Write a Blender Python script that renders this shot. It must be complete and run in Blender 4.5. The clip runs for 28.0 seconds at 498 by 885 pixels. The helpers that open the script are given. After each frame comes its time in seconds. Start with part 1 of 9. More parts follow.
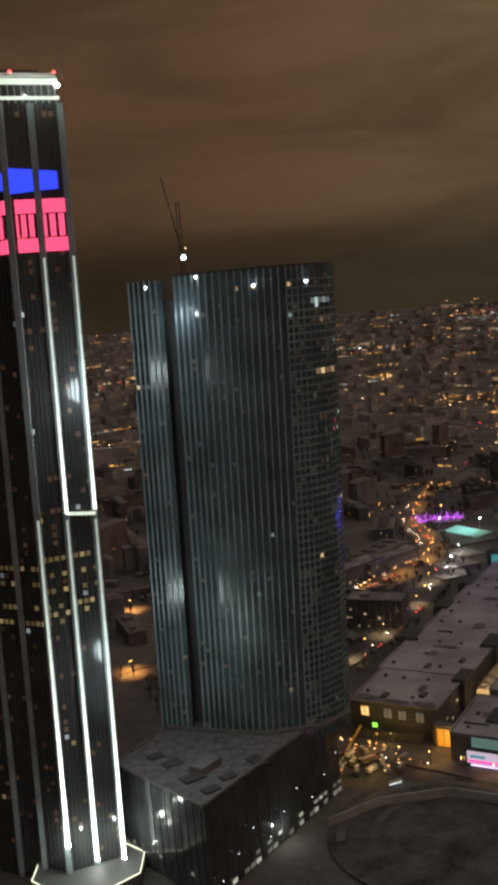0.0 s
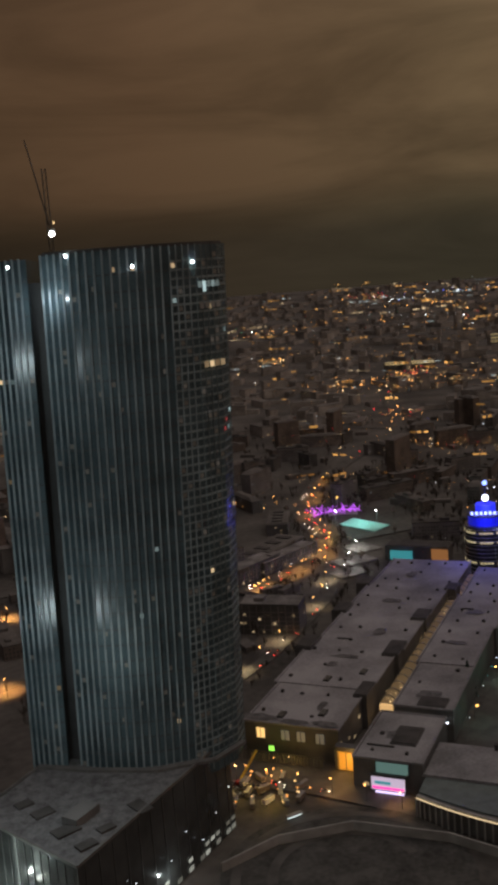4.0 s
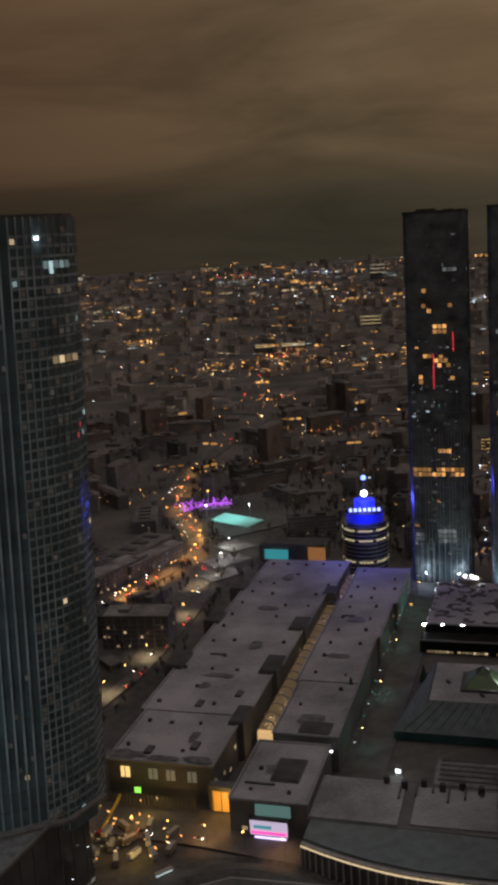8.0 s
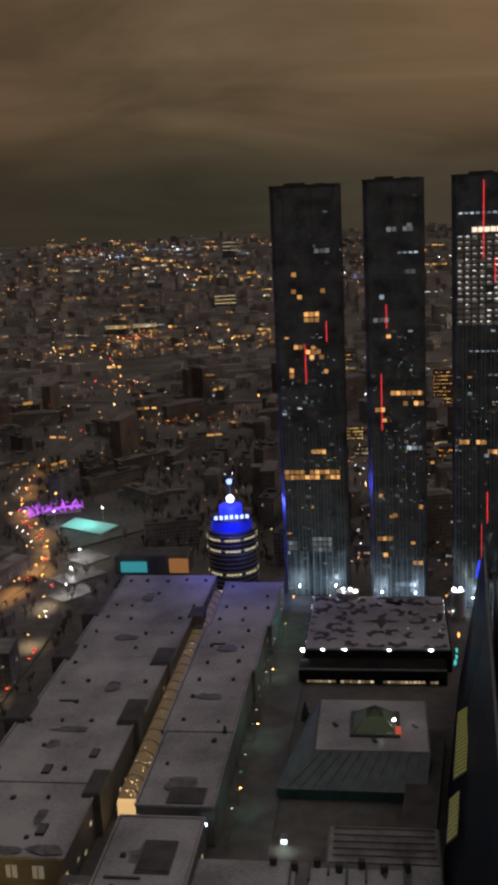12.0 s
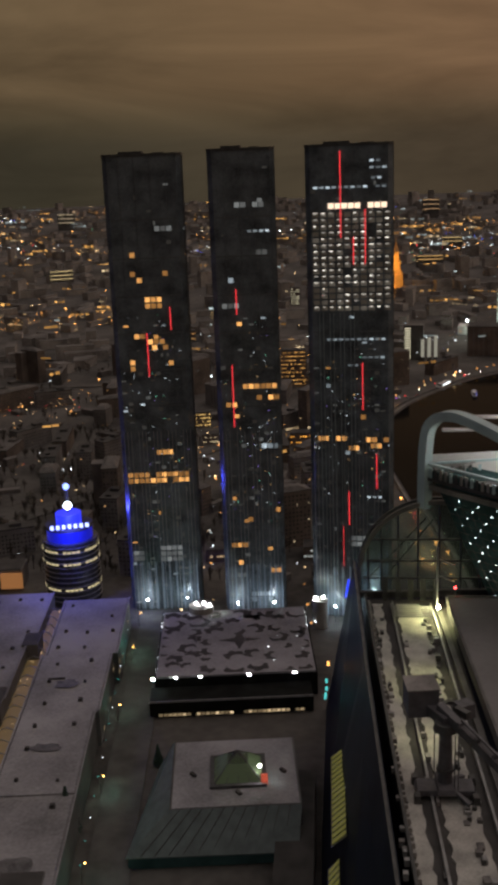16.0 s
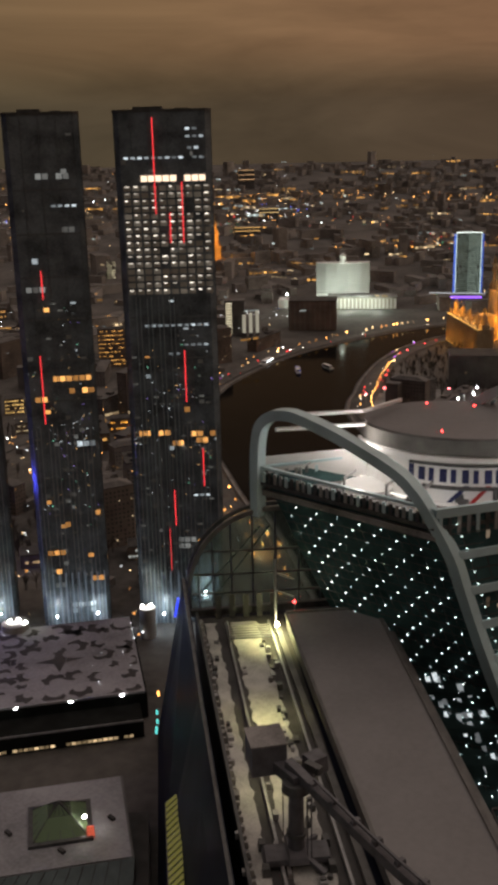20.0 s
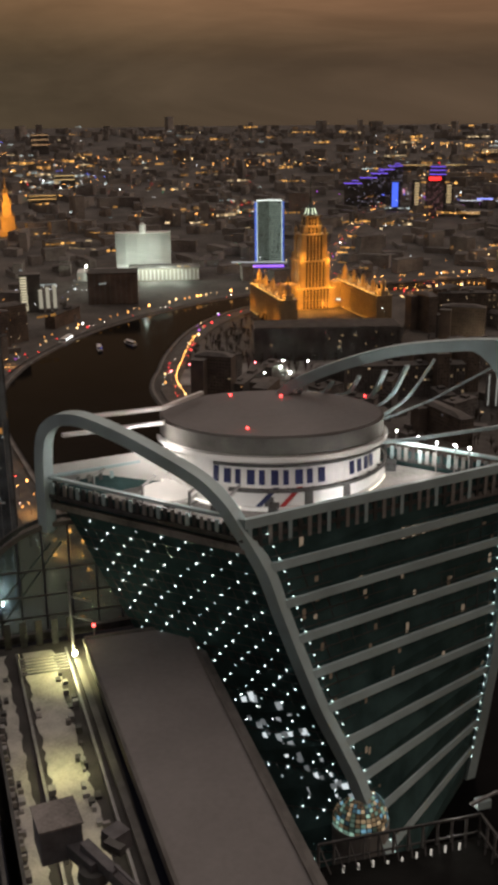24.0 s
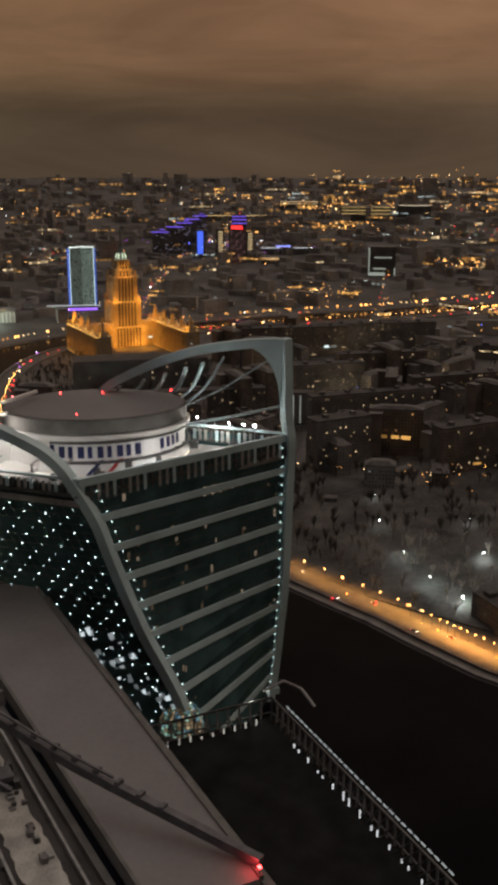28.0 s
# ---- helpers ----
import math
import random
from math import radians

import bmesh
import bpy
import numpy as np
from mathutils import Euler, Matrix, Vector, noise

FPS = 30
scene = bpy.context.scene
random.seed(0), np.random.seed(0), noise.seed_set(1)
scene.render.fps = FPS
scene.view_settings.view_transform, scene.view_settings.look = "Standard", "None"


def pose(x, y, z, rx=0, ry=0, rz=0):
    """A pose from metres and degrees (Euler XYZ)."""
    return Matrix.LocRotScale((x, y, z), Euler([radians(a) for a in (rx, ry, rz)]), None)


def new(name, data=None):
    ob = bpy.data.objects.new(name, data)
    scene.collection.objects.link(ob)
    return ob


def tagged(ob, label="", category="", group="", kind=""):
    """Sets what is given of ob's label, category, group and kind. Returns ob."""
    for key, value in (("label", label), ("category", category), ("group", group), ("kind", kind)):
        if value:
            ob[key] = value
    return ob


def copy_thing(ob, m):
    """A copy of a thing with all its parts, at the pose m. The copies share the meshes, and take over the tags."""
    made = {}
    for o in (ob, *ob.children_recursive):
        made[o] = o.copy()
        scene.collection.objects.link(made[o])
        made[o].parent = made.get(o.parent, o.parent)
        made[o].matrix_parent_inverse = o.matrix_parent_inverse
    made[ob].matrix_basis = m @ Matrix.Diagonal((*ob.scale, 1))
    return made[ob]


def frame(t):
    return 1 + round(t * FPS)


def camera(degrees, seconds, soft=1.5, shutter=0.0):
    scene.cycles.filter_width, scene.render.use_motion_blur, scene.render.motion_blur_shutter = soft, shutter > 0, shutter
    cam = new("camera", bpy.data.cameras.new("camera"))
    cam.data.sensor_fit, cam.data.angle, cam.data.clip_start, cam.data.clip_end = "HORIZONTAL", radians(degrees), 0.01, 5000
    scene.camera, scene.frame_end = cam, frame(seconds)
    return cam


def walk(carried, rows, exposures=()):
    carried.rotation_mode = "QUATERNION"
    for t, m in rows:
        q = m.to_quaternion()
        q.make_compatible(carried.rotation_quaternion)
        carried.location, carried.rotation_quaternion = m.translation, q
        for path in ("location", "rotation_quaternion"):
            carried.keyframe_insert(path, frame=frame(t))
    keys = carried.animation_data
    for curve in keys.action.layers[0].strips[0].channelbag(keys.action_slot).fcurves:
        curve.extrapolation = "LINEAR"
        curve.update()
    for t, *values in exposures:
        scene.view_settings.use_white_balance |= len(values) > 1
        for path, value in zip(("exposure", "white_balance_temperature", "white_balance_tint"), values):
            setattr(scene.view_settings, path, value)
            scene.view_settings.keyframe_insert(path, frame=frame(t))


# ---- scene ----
cam = camera(27.53, 28.0, soft=4.2)
# seconds, place, turn in degrees: the slow pan and push of the shot
PATH = [
    (0, -83.24, -316.16, 289.88, 81.891, 5.008, 0.592),
    (0.5, -82.93, -308.06, 289.86, 81.740, 4.963, -0.050),
    (1, -82.64, -299.96, 289.84, 81.545, 4.891, -0.743),
    (1.5, -82.36, -291.89, 289.84, 81.378, 4.836, -1.564),
    (2, -81.98, -283.88, 289.84, 81.180, 4.686, -2.448),
    (2.5, -81.33, -275.95, 289.87, 80.990, 4.606, -3.374),
    (3, -80.41, -268.13, 289.90, 80.794, 4.494, -4.093),
    (3.5, -79.31, -260.40, 289.95, 80.599, 4.471, -4.699),
    (5.5, -73.52, -231.57, 289.86, 79.832, 4.056, -8.086),
    (6, -72.28, -223.01, 289.92, 79.615, 3.958, -8.798),
    (6.5, -71.05, -214.14, 289.95, 79.429, 3.881, -9.546),
    (7, -69.77, -204.83, 290.00, 79.203, 3.754, -10.489),
    (7.5, -68.34, -194.99, 290.03, 79.001, 3.661, -11.658),
    (8, -66.68, -184.51, 290.07, 78.764, 3.508, -12.778),
    (8.5, -64.75, -173.41, 290.13, 78.564, 3.408, -13.789),
    (9, -62.54, -161.81, 290.17, 78.346, 3.314, -14.645),
    (9.5, -60.02, -149.94, 290.18, 78.127, 3.227, -15.474),
    (10, -57.30, -138.03, 290.18, 77.904, 3.116, -16.717),
    (10.5, -54.46, -126.30, 290.17, 77.698, 3.035, -17.730),
    (11, -51.53, -114.94, 290.13, 77.477, 2.909, -19.031),
    (11.5, -48.50, -104.02, 290.07, 77.259, 2.825, -20.143),
    (12, -45.32, -93.51, 290.00, 77.038, 2.763, -21.085),
    (12.5, -41.99, -83.30, 289.98, 76.803, 2.675, -22.260),
    (14.5, -25.41, -46.99, 290.01, 75.909, 2.348, -26.742),
    (15, -21.63, -39.47, 290.05, 75.663, 2.251, -27.658),
    (15.5, -17.97, -32.22, 290.07, 75.422, 2.138, -28.840),
    (16, -14.45, -25.20, 290.06, 75.172, 2.088, -29.925),
    (16.5, -11.00, -18.44, 290.04, 74.939, 1.986, -31.219),
    (17, -7.52, -11.92, 290.03, 74.694, 1.868, -32.534),
    (17.5, -3.89, -5.76, 289.98, 74.456, 1.807, -33.442),
    (18, -0.00, -0.00, 289.99, 74.207, 1.682, -34.694),
    (18.5, 4.10, 5.37, 290.02, 73.981, 1.621, -36.130),
    (19, 8.39, 10.38, 289.99, 73.744, 1.485, -37.490),
    (19.5, 12.85, 15.08, 289.96, 73.504, 1.378, -38.762),
    (20, 17.39, 19.54, 289.98, 73.252, 1.285, -40.009),
    (20.5, 21.96, 23.74, 290.01, 72.992, 1.222, -40.980),
    (21, 26.57, 27.66, 290.04, 72.746, 1.129, -42.416),
    (21.5, 31.20, 31.36, 290.11, 72.485, 1.060, -43.886),
    (23.5, 49.81, 44.43, 289.94, 71.510, 0.770, -49.316),
    (24, 54.73, 47.85, 289.69, 71.258, 0.593, -50.854),
    (24.5, 45.68, 40.05, 289.89, 71.572, 0.467, -52.636),
    (25, 36.37, 32.11, 289.97, 71.921, 0.388, -54.072),
    (25.5, 26.68, 24.10, 289.98, 72.286, 0.316, -55.297),
    (26, 16.53, 16.10, 289.99, 72.620, 0.263, -56.173),
    (26.5, 5.77, 8.36, 290.02, 72.970, 0.195, -57.209),
    (27, -5.64, 1.05, 290.05, 73.305, 0.098, -58.479),
    (27.5, -17.53, -5.93, 290.05, 73.654, 0.038, -59.690),
    (28, -29.56, -12.81, 290.07, 73.988, -0.082, -61.293),
]
walk(cam, [(t, pose(x, y, z, rx, ry, rz)) for t, x, y, z, rx, ry, rz in PATH], exposures=[(0.0, 0.5, 6650, 11), (1.5, 0.56, 6350, 10), (3.0, 0.42, 6500, 10), (5.0, 0.5, 6250, 10), (7.0, 0.46, 6200, 10), (9.0, 0.38, 6050, 8), (10.0, 0.22, 6050, 8), (11.0, 0.5, 6050, 8), (12.5, 0.56, 6100, 8), (17.0, 0.72, 6400, 9), (21.0, 0.94, 6650, 10), (26.0, 0.93, 6600, 10), (28.0, 0.82, 6500, 8)])

# ---- night sky: low cloud lit from below by the city ----
world = bpy.data.worlds.new("night_sky")
scene.world = world
world.use_nodes = True
wt = world.node_tree
wt.nodes.clear()


def wnode(kind, **kw):
    n = wt.nodes.new(kind)
    for k, v in kw.items():
        n.inputs[k].default_value = v
    return n


w_out = wt.nodes.new("ShaderNodeOutputWorld")
w_bg = wnode("ShaderNodeBackground", Strength=1.0)
w_co = wt.nodes.new("ShaderNodeTexCoord")
w_sep = wt.nodes.new("ShaderNodeSeparateXYZ")
w_map = wt.nodes.new("ShaderNodeMapping")
w_map.inputs["Scale"].default_value = (1.0, 1.0, 5.0)
w_no = wnode("ShaderNodeTexNoise", Scale=3.0, Detail=6.0, Roughness=0.56, Distortion=0.5)
w_cl = wt.nodes.new("ShaderNodeValToRGB")
w_cl.color_ramp.elements[0].position, w_cl.color_ramp.elements[0].color = 0.36, (0.66, 0.66, 0.66, 1)
w_cl.color_ramp.elements[1].position, w_cl.color_ramp.elements[1].color = 0.63, (1.06, 1.06, 1.06, 1)
w_el = wt.nodes.new("ShaderNodeValToRGB")
ramp = w_el.color_ramp
ramp.elements[0].position, ramp.elements[0].color = 0.0, (0.033, 0.0245, 0.0148, 1)
ramp.elements[1].position, ramp.elements[1].color = 1.0, (0.43, 0.37, 0.335, 1)
for at, col in ((0.03, (0.036, 0.0262, 0.0155, 1)), (0.05, (0.049, 0.0332, 0.018, 1)), (0.08, (0.080, 0.0482, 0.0246, 1)), (0.17, (0.096, 0.0570, 0.0288, 1)), (0.28, (0.107, 0.064, 0.0335, 1))):
    ramp.elements.new(at).color = col
w_mul = wt.nodes.new("ShaderNodeMixRGB")
w_mul.blend_type = "MULTIPLY"
w_mul.inputs["Fac"].default_value = 1.0
wt.links.new(w_co.outputs["Generated"], w_map.inputs["Vector"])
wt.links.new(w_map.outputs["Vector"], w_no.inputs["Vector"])
wt.links.new(w_no.outputs["Fac"], w_cl.inputs["Fac"])
wt.links.new(w_co.outputs["Generated"], w_sep.inputs["Vector"])
wt.links.new(w_sep.outputs["Z"], w_el.inputs["Fac"])
wt.links.new(w_el.outputs["Color"], w_mul.inputs["Color1"])
wt.links.new(w_cl.outputs["Color"], w_mul.inputs["Color2"])
w_az = wt.nodes.new("ShaderNodeMath")
w_az.operation = "MULTIPLY_ADD"
w_az.inputs[1].default_value, w_az.inputs[2].default_value = 0.92, 0.78
wt.links.new(w_sep.outputs["X"], w_az.inputs[0])
wt.links.new(w_az.outputs["Value"], w_bg.inputs["Strength"])
w_ti = wt.nodes.new("ShaderNodeValToRGB")
w_ti.color_ramp.elements[0].position, w_ti.color_ramp.elements[0].color = 0.0, (1.0, 1.0, 1.0, 1)
w_ti.color_ramp.elements[1].position, w_ti.color_ramp.elements[1].color = 0.85, (1.05, 0.94, 1.0, 1)
w_ti.color_ramp.elements[0].color = (1.03, 0.98, 1.0, 1)
for at, col in ((0.3, (0.95, 1.05, 1.08, 1)), (0.55, (1.0, 1.0, 1.0, 1))):
    w_ti.color_ramp.elements.new(at).color = col
w_mt = wt.nodes.new("ShaderNodeMixRGB")
w_mt.blend_type = "MULTIPLY"
w_mt.inputs["Fac"].default_value = 1.0
wt.links.new(w_sep.outputs["X"], w_ti.inputs["Fac"])
wt.links.new(w_mul.outputs["Color"], w_mt.inputs["Color1"])
wt.links.new(w_ti.outputs["Color"], w_mt.inputs["Color2"])
wt.links.new(w_mt.outputs["Color"], w_bg.inputs["Color"])
wt.links.new(w_bg.outputs["Background"], w_out.inputs["Surface"])


# ---- materials ----
def mat(name, col, rough=0.7, metal=0.0, var=0.25, scale=0.2, fine=4.0, bump=0.1, spec=0.5):
    """A surface with stains at one scale and grain at another."""
    m = bpy.data.materials.new(name)
    m.use_nodes = True
    t = m.node_tree
    b = t.nodes["Principled BSDF"]
    b.inputs["Roughness"].default_value, b.inputs["Metallic"].default_value = rough, metal
    b.inputs["Specular IOR Level"].default_value = spec
    co = t.nodes.new("ShaderNodeTexCoord")
    n1, n2 = t.nodes.new("ShaderNodeTexNoise"), t.nodes.new("ShaderNodeTexNoise")
    n1.inputs["Scale"].default_value, n2.inputs["Scale"].default_value = scale, fine
    n1.inputs["Detail"].default_value = 5
    mix = t.nodes.new("ShaderNodeMath")
    mix.operation = "MULTIPLY_ADD"
    mix.inputs[1].default_value, mix.inputs[2].default_value = 0.35, 0.0
    add = t.nodes.new("ShaderNodeMath")
    add.operation = "ADD"
    ramp = t.nodes.new("ShaderNodeValToRGB")
    lo, hi = [c * (1 - var) for c in col], [min(1, c * (1 + var)) for c in col]
    ramp.color_ramp.elements[0].position, ramp.color_ramp.elements[0].color = 0.45, (*lo, 1)
    ramp.color_ramp.elements[1].position, ramp.color_ramp.elements[1].color = 0.85, (*hi, 1)
    for n in (n1, n2):
        t.links.new(co.outputs["Object"], n.inputs["Vector"])
    t.links.new(n2.outputs["Fac"], mix.inputs[0])
    t.links.new(n1.outputs["Fac"], add.inputs[0])
    t.links.new(mix.outputs["Value"], add.inputs[1])
    t.links.new(add.outputs["Value"], ramp.inputs["Fac"])
    t.links.new(ramp.outputs["Color"], b.inputs["Base Color"])
    if bump:
        bm_ = t.nodes.new("ShaderNodeBump")
        bm_.inputs["Strength"].default_value = bump
        t.links.new(n2.outputs["Fac"], bm_.inputs["Height"])
        t.links.new(bm_.outputs["Normal"], b.inputs["Normal"])
    return m


def glow(name, col, power, sampled=False, vary=0.0):
    """A lamp's or lit window's face."""
    m = bpy.data.materials.new(name)
    m.use_nodes = True
    t = m.node_tree
    b = t.nodes["Principled BSDF"]
    b.inputs["Base Color"].default_value = (*[c * 0.3 for c in col], 1)
    b.inputs["Emission Color"].default_value = (*col, 1)
    b.inputs["Emission Strength"].default_value = power
    if vary:
        g = t.nodes.new("ShaderNodeNewGeometry")
        p = t.nodes.new("ShaderNodeMath")
        p.operation = "POWER"
        p.inputs[1].default_value = 2.2
        k = t.nodes.new("ShaderNodeMath")
        k.operation = "MULTIPLY_ADD"
        k.inputs[1].default_value, k.inputs[2].default_value = power * vary, power * (1 - vary) * 0.5
        t.links.new(g.outputs["Random Per Island"], p.inputs[0])
        t.links.new(p.outputs["Value"], k.inputs[0])
        t.links.new(k.outputs["Value"], b.inputs["Emission Strength"])
    m.cycles.emission_sampling = "AUTO" if sampled else "NONE"
    return m


SNOW = mat("snowy_roof", (0.268, 0.262, 0.274), 0.85, var=0.42, scale=0.03, fine=0.6, bump=0.15)
SNOWTHIN = mat("thin_snow", (0.20, 0.19, 0.185), 0.85, var=0.6, scale=0.06, fine=0.9, bump=0.2)
TAR = mat("roof_felt", (0.055, 0.052, 0.05), 0.85, var=0.4, scale=0.1)
WALLD = mat("dark_facade", (0.115, 0.112, 0.11), 0.6, var=0.4, scale=0.05)
WALLB = mat("brown_brick_facade", (0.17, 0.14, 0.12), 0.8, var=0.35, scale=0.05)
WALLG = mat("grey_panel_facade", (0.21, 0.20, 0.195), 0.8, var=0.3, scale=0.05)
STONE = mat("pale_stone", (0.42, 0.38, 0.32), 0.75, var=0.2, scale=0.1)
GLASS = mat("dark_curtain_glass", (0.055, 0.058, 0.058), 0.14, var=0.4, scale=0.06, bump=0.02)
GLASSB = mat("blue_black_glass", (0.016, 0.019, 0.032), 0.5, var=0.3, scale=0.06, bump=0.015, spec=0.05)
GLASST = mat("teal_glass", (0.050, 0.092, 0.094), 0.34, var=0.4, scale=0.08, bump=0.02, spec=0.05)
GLASST.node_tree.nodes["Principled BSDF"].inputs["IOR"].default_value = 1.12
GLASST.node_tree.nodes["Principled BSDF"].inputs["Specular Tint"].default_value = (0.45, 0.72, 0.72, 1)
RTGLASS = mat("blue_grey_tower_glass", (0.072, 0.105, 0.120), 0.2, var=0.4, scale=0.06, bump=0.02)
RRIB = mat("dark_aluminium_rib", (0.235, 0.285, 0.305), 0.45, 0.2, var=0.45, scale=0.05)
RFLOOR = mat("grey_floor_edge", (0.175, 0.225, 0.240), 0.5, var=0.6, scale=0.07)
RIB = mat("grey_aluminium_rib", (0.31, 0.37, 0.40), 0.5, 0.2, var=0.25, scale=0.08)
STEEL = mat("galvanised_steel", (0.30, 0.30, 0.30), 0.5, 0.3, var=0.25, scale=0.3)
CRANEG = mat("dull_crane_paint", (0.10, 0.098, 0.108), 0.55, 0.1, var=0.35, scale=0.25)
KERB = mat("dark_kerb_metal", (0.12, 0.115, 0.11), 0.6, 0.1, var=0.3, scale=0.15)
DSTEEL = mat("dark_steel", (0.09, 0.09, 0.09), 0.5, 0.5, var=0.3, scale=0.3)
WHITE = mat("white_cladding", (0.72, 0.71, 0.70), 0.5, var=0.12, scale=0.05)
RIBBON = mat("pale_grey_ribbon_cladding", (0.47, 0.61, 0.64), 0.5, var=0.15, scale=0.06)
CONC = mat("concrete", (0.30, 0.29, 0.275), 0.85, var=0.25, scale=0.1)
ASPH = mat("asphalt", (0.085, 0.08, 0.075), 0.8, var=0.35, scale=0.08)
SLUSH = mat("trodden_snow", (0.20, 0.19, 0.18), 0.8, var=0.4, scale=0.03, fine=0.5)
EARTH = mat("city_ground", (0.085, 0.078, 0.072), 0.9, var=0.6, scale=0.012, fine=0.15)
WATER = mat("black_river_water", (0.006, 0.006, 0.006), 0.09, var=0.3, scale=0.02, fine=0.12, bump=0.06, spec=0.3)
PANE = mat("unlit_window_pane", (0.06, 0.058, 0.055), 0.35, var=0.4, scale=0.1, spec=0.3)
WALLF = mat("distant_facade", (0.33, 0.31, 0.29), 0.85, var=0.5, scale=0.02, fine=0.2)
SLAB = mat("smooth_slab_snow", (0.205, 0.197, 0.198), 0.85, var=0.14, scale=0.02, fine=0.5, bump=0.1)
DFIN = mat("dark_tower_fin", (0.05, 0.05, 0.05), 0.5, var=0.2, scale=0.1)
TFIN = mat("tower_glass_joint", (0.10, 0.108, 0.112), 0.4, var=0.3, scale=0.1)
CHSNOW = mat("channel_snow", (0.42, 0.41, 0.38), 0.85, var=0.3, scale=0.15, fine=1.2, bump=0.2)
ROOFF = mat("distant_roof", (0.135, 0.125, 0.118), 0.9, var=0.5, scale=0.02, fine=0.2)
WATER.node_tree.nodes["Principled BSDF"].inputs["IOR"].default_value = 1.07
WATER.node_tree.nodes["Principled BSDF"].inputs["Specular Tint"].default_value = (0.26, 0.42, 0.52, 1)
QUAY = mat("dark_quay_stone", (0.17, 0.16, 0.15), 0.85, var=0.35, scale=0.1)
# near-black colour stands in for missing light on the shell and pavilion walls
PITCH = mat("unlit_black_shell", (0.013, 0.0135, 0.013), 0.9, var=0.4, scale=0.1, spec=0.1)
TOWERG = mat("grey_black_tower_glass", (0.13, 0.15, 0.165), 0.24, var=0.5, scale=0.09, fine=0.7, bump=0.03)
FIN = mat("tower_fin", (0.30, 0.31, 0.33), 0.5, 0.2, var=0.25, scale=0.1)
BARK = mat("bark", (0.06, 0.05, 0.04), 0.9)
BLUEP = mat("blue_paint", (0.008, 0.014, 0.075), 0.5)
REDP = mat("red_paint", (0.35, 0.02, 0.02), 0.5)
COPPER = mat("grey_green_roof", (0.115, 0.145, 0.145), 0.5)

L_OR = glow("sodium_lamp", (1.0, 0.42, 0.10), 5.0, vary=0.8)
L_WA = glow("warm_lamp", (1.0, 0.66, 0.30), 5.0, vary=0.8)
L_WH = glow("white_lamp", (0.9, 0.97, 1.0), 6.0, vary=0.8)
L_RE = glow("red_lamp", (1.0, 0.05, 0.05), 3.0, vary=0.5)
L_BL = glow("blue_lamp", (0.12, 0.16, 1.0), 3.5, vary=0.4)
L_PU = glow("violet_lamp", (0.62, 0.12, 1.0), 2.2, vary=0.5)
L_GR = glow("green_lamp", (0.15, 1.0, 0.45), 1.5, vary=0.5)
L_TE = glow("teal_lamp", (0.15, 0.9, 0.85), 1.2, vary=0.5)
W_OR = glow("orange_window", (1.0, 0.46, 0.13), 1.0, vary=0.7)
W_WA = glow("warm_window", (1.0, 0.72, 0.40), 0.6, vary=0.8)
W_CO = glow("cool_window", (0.80, 0.92, 1.0), 0.55, vary=0.8)
W_DI = glow("dim_window", (0.70, 0.72, 0.68), 0.06, vary=0.9)
FLOOD = glow("floodlight_face", (0.95, 1.0, 0.92), 40.0)
LEDR = glow("red_led_line", (1.0, 0.05, 0.06), 0.7)
LEDP = glow("pink_screen", (1.0, 0.08, 0.19), 1.15, sampled=True)
LEDB = glow("blue_screen", (0.03, 0.06, 1.0), 0.9, sampled=True)


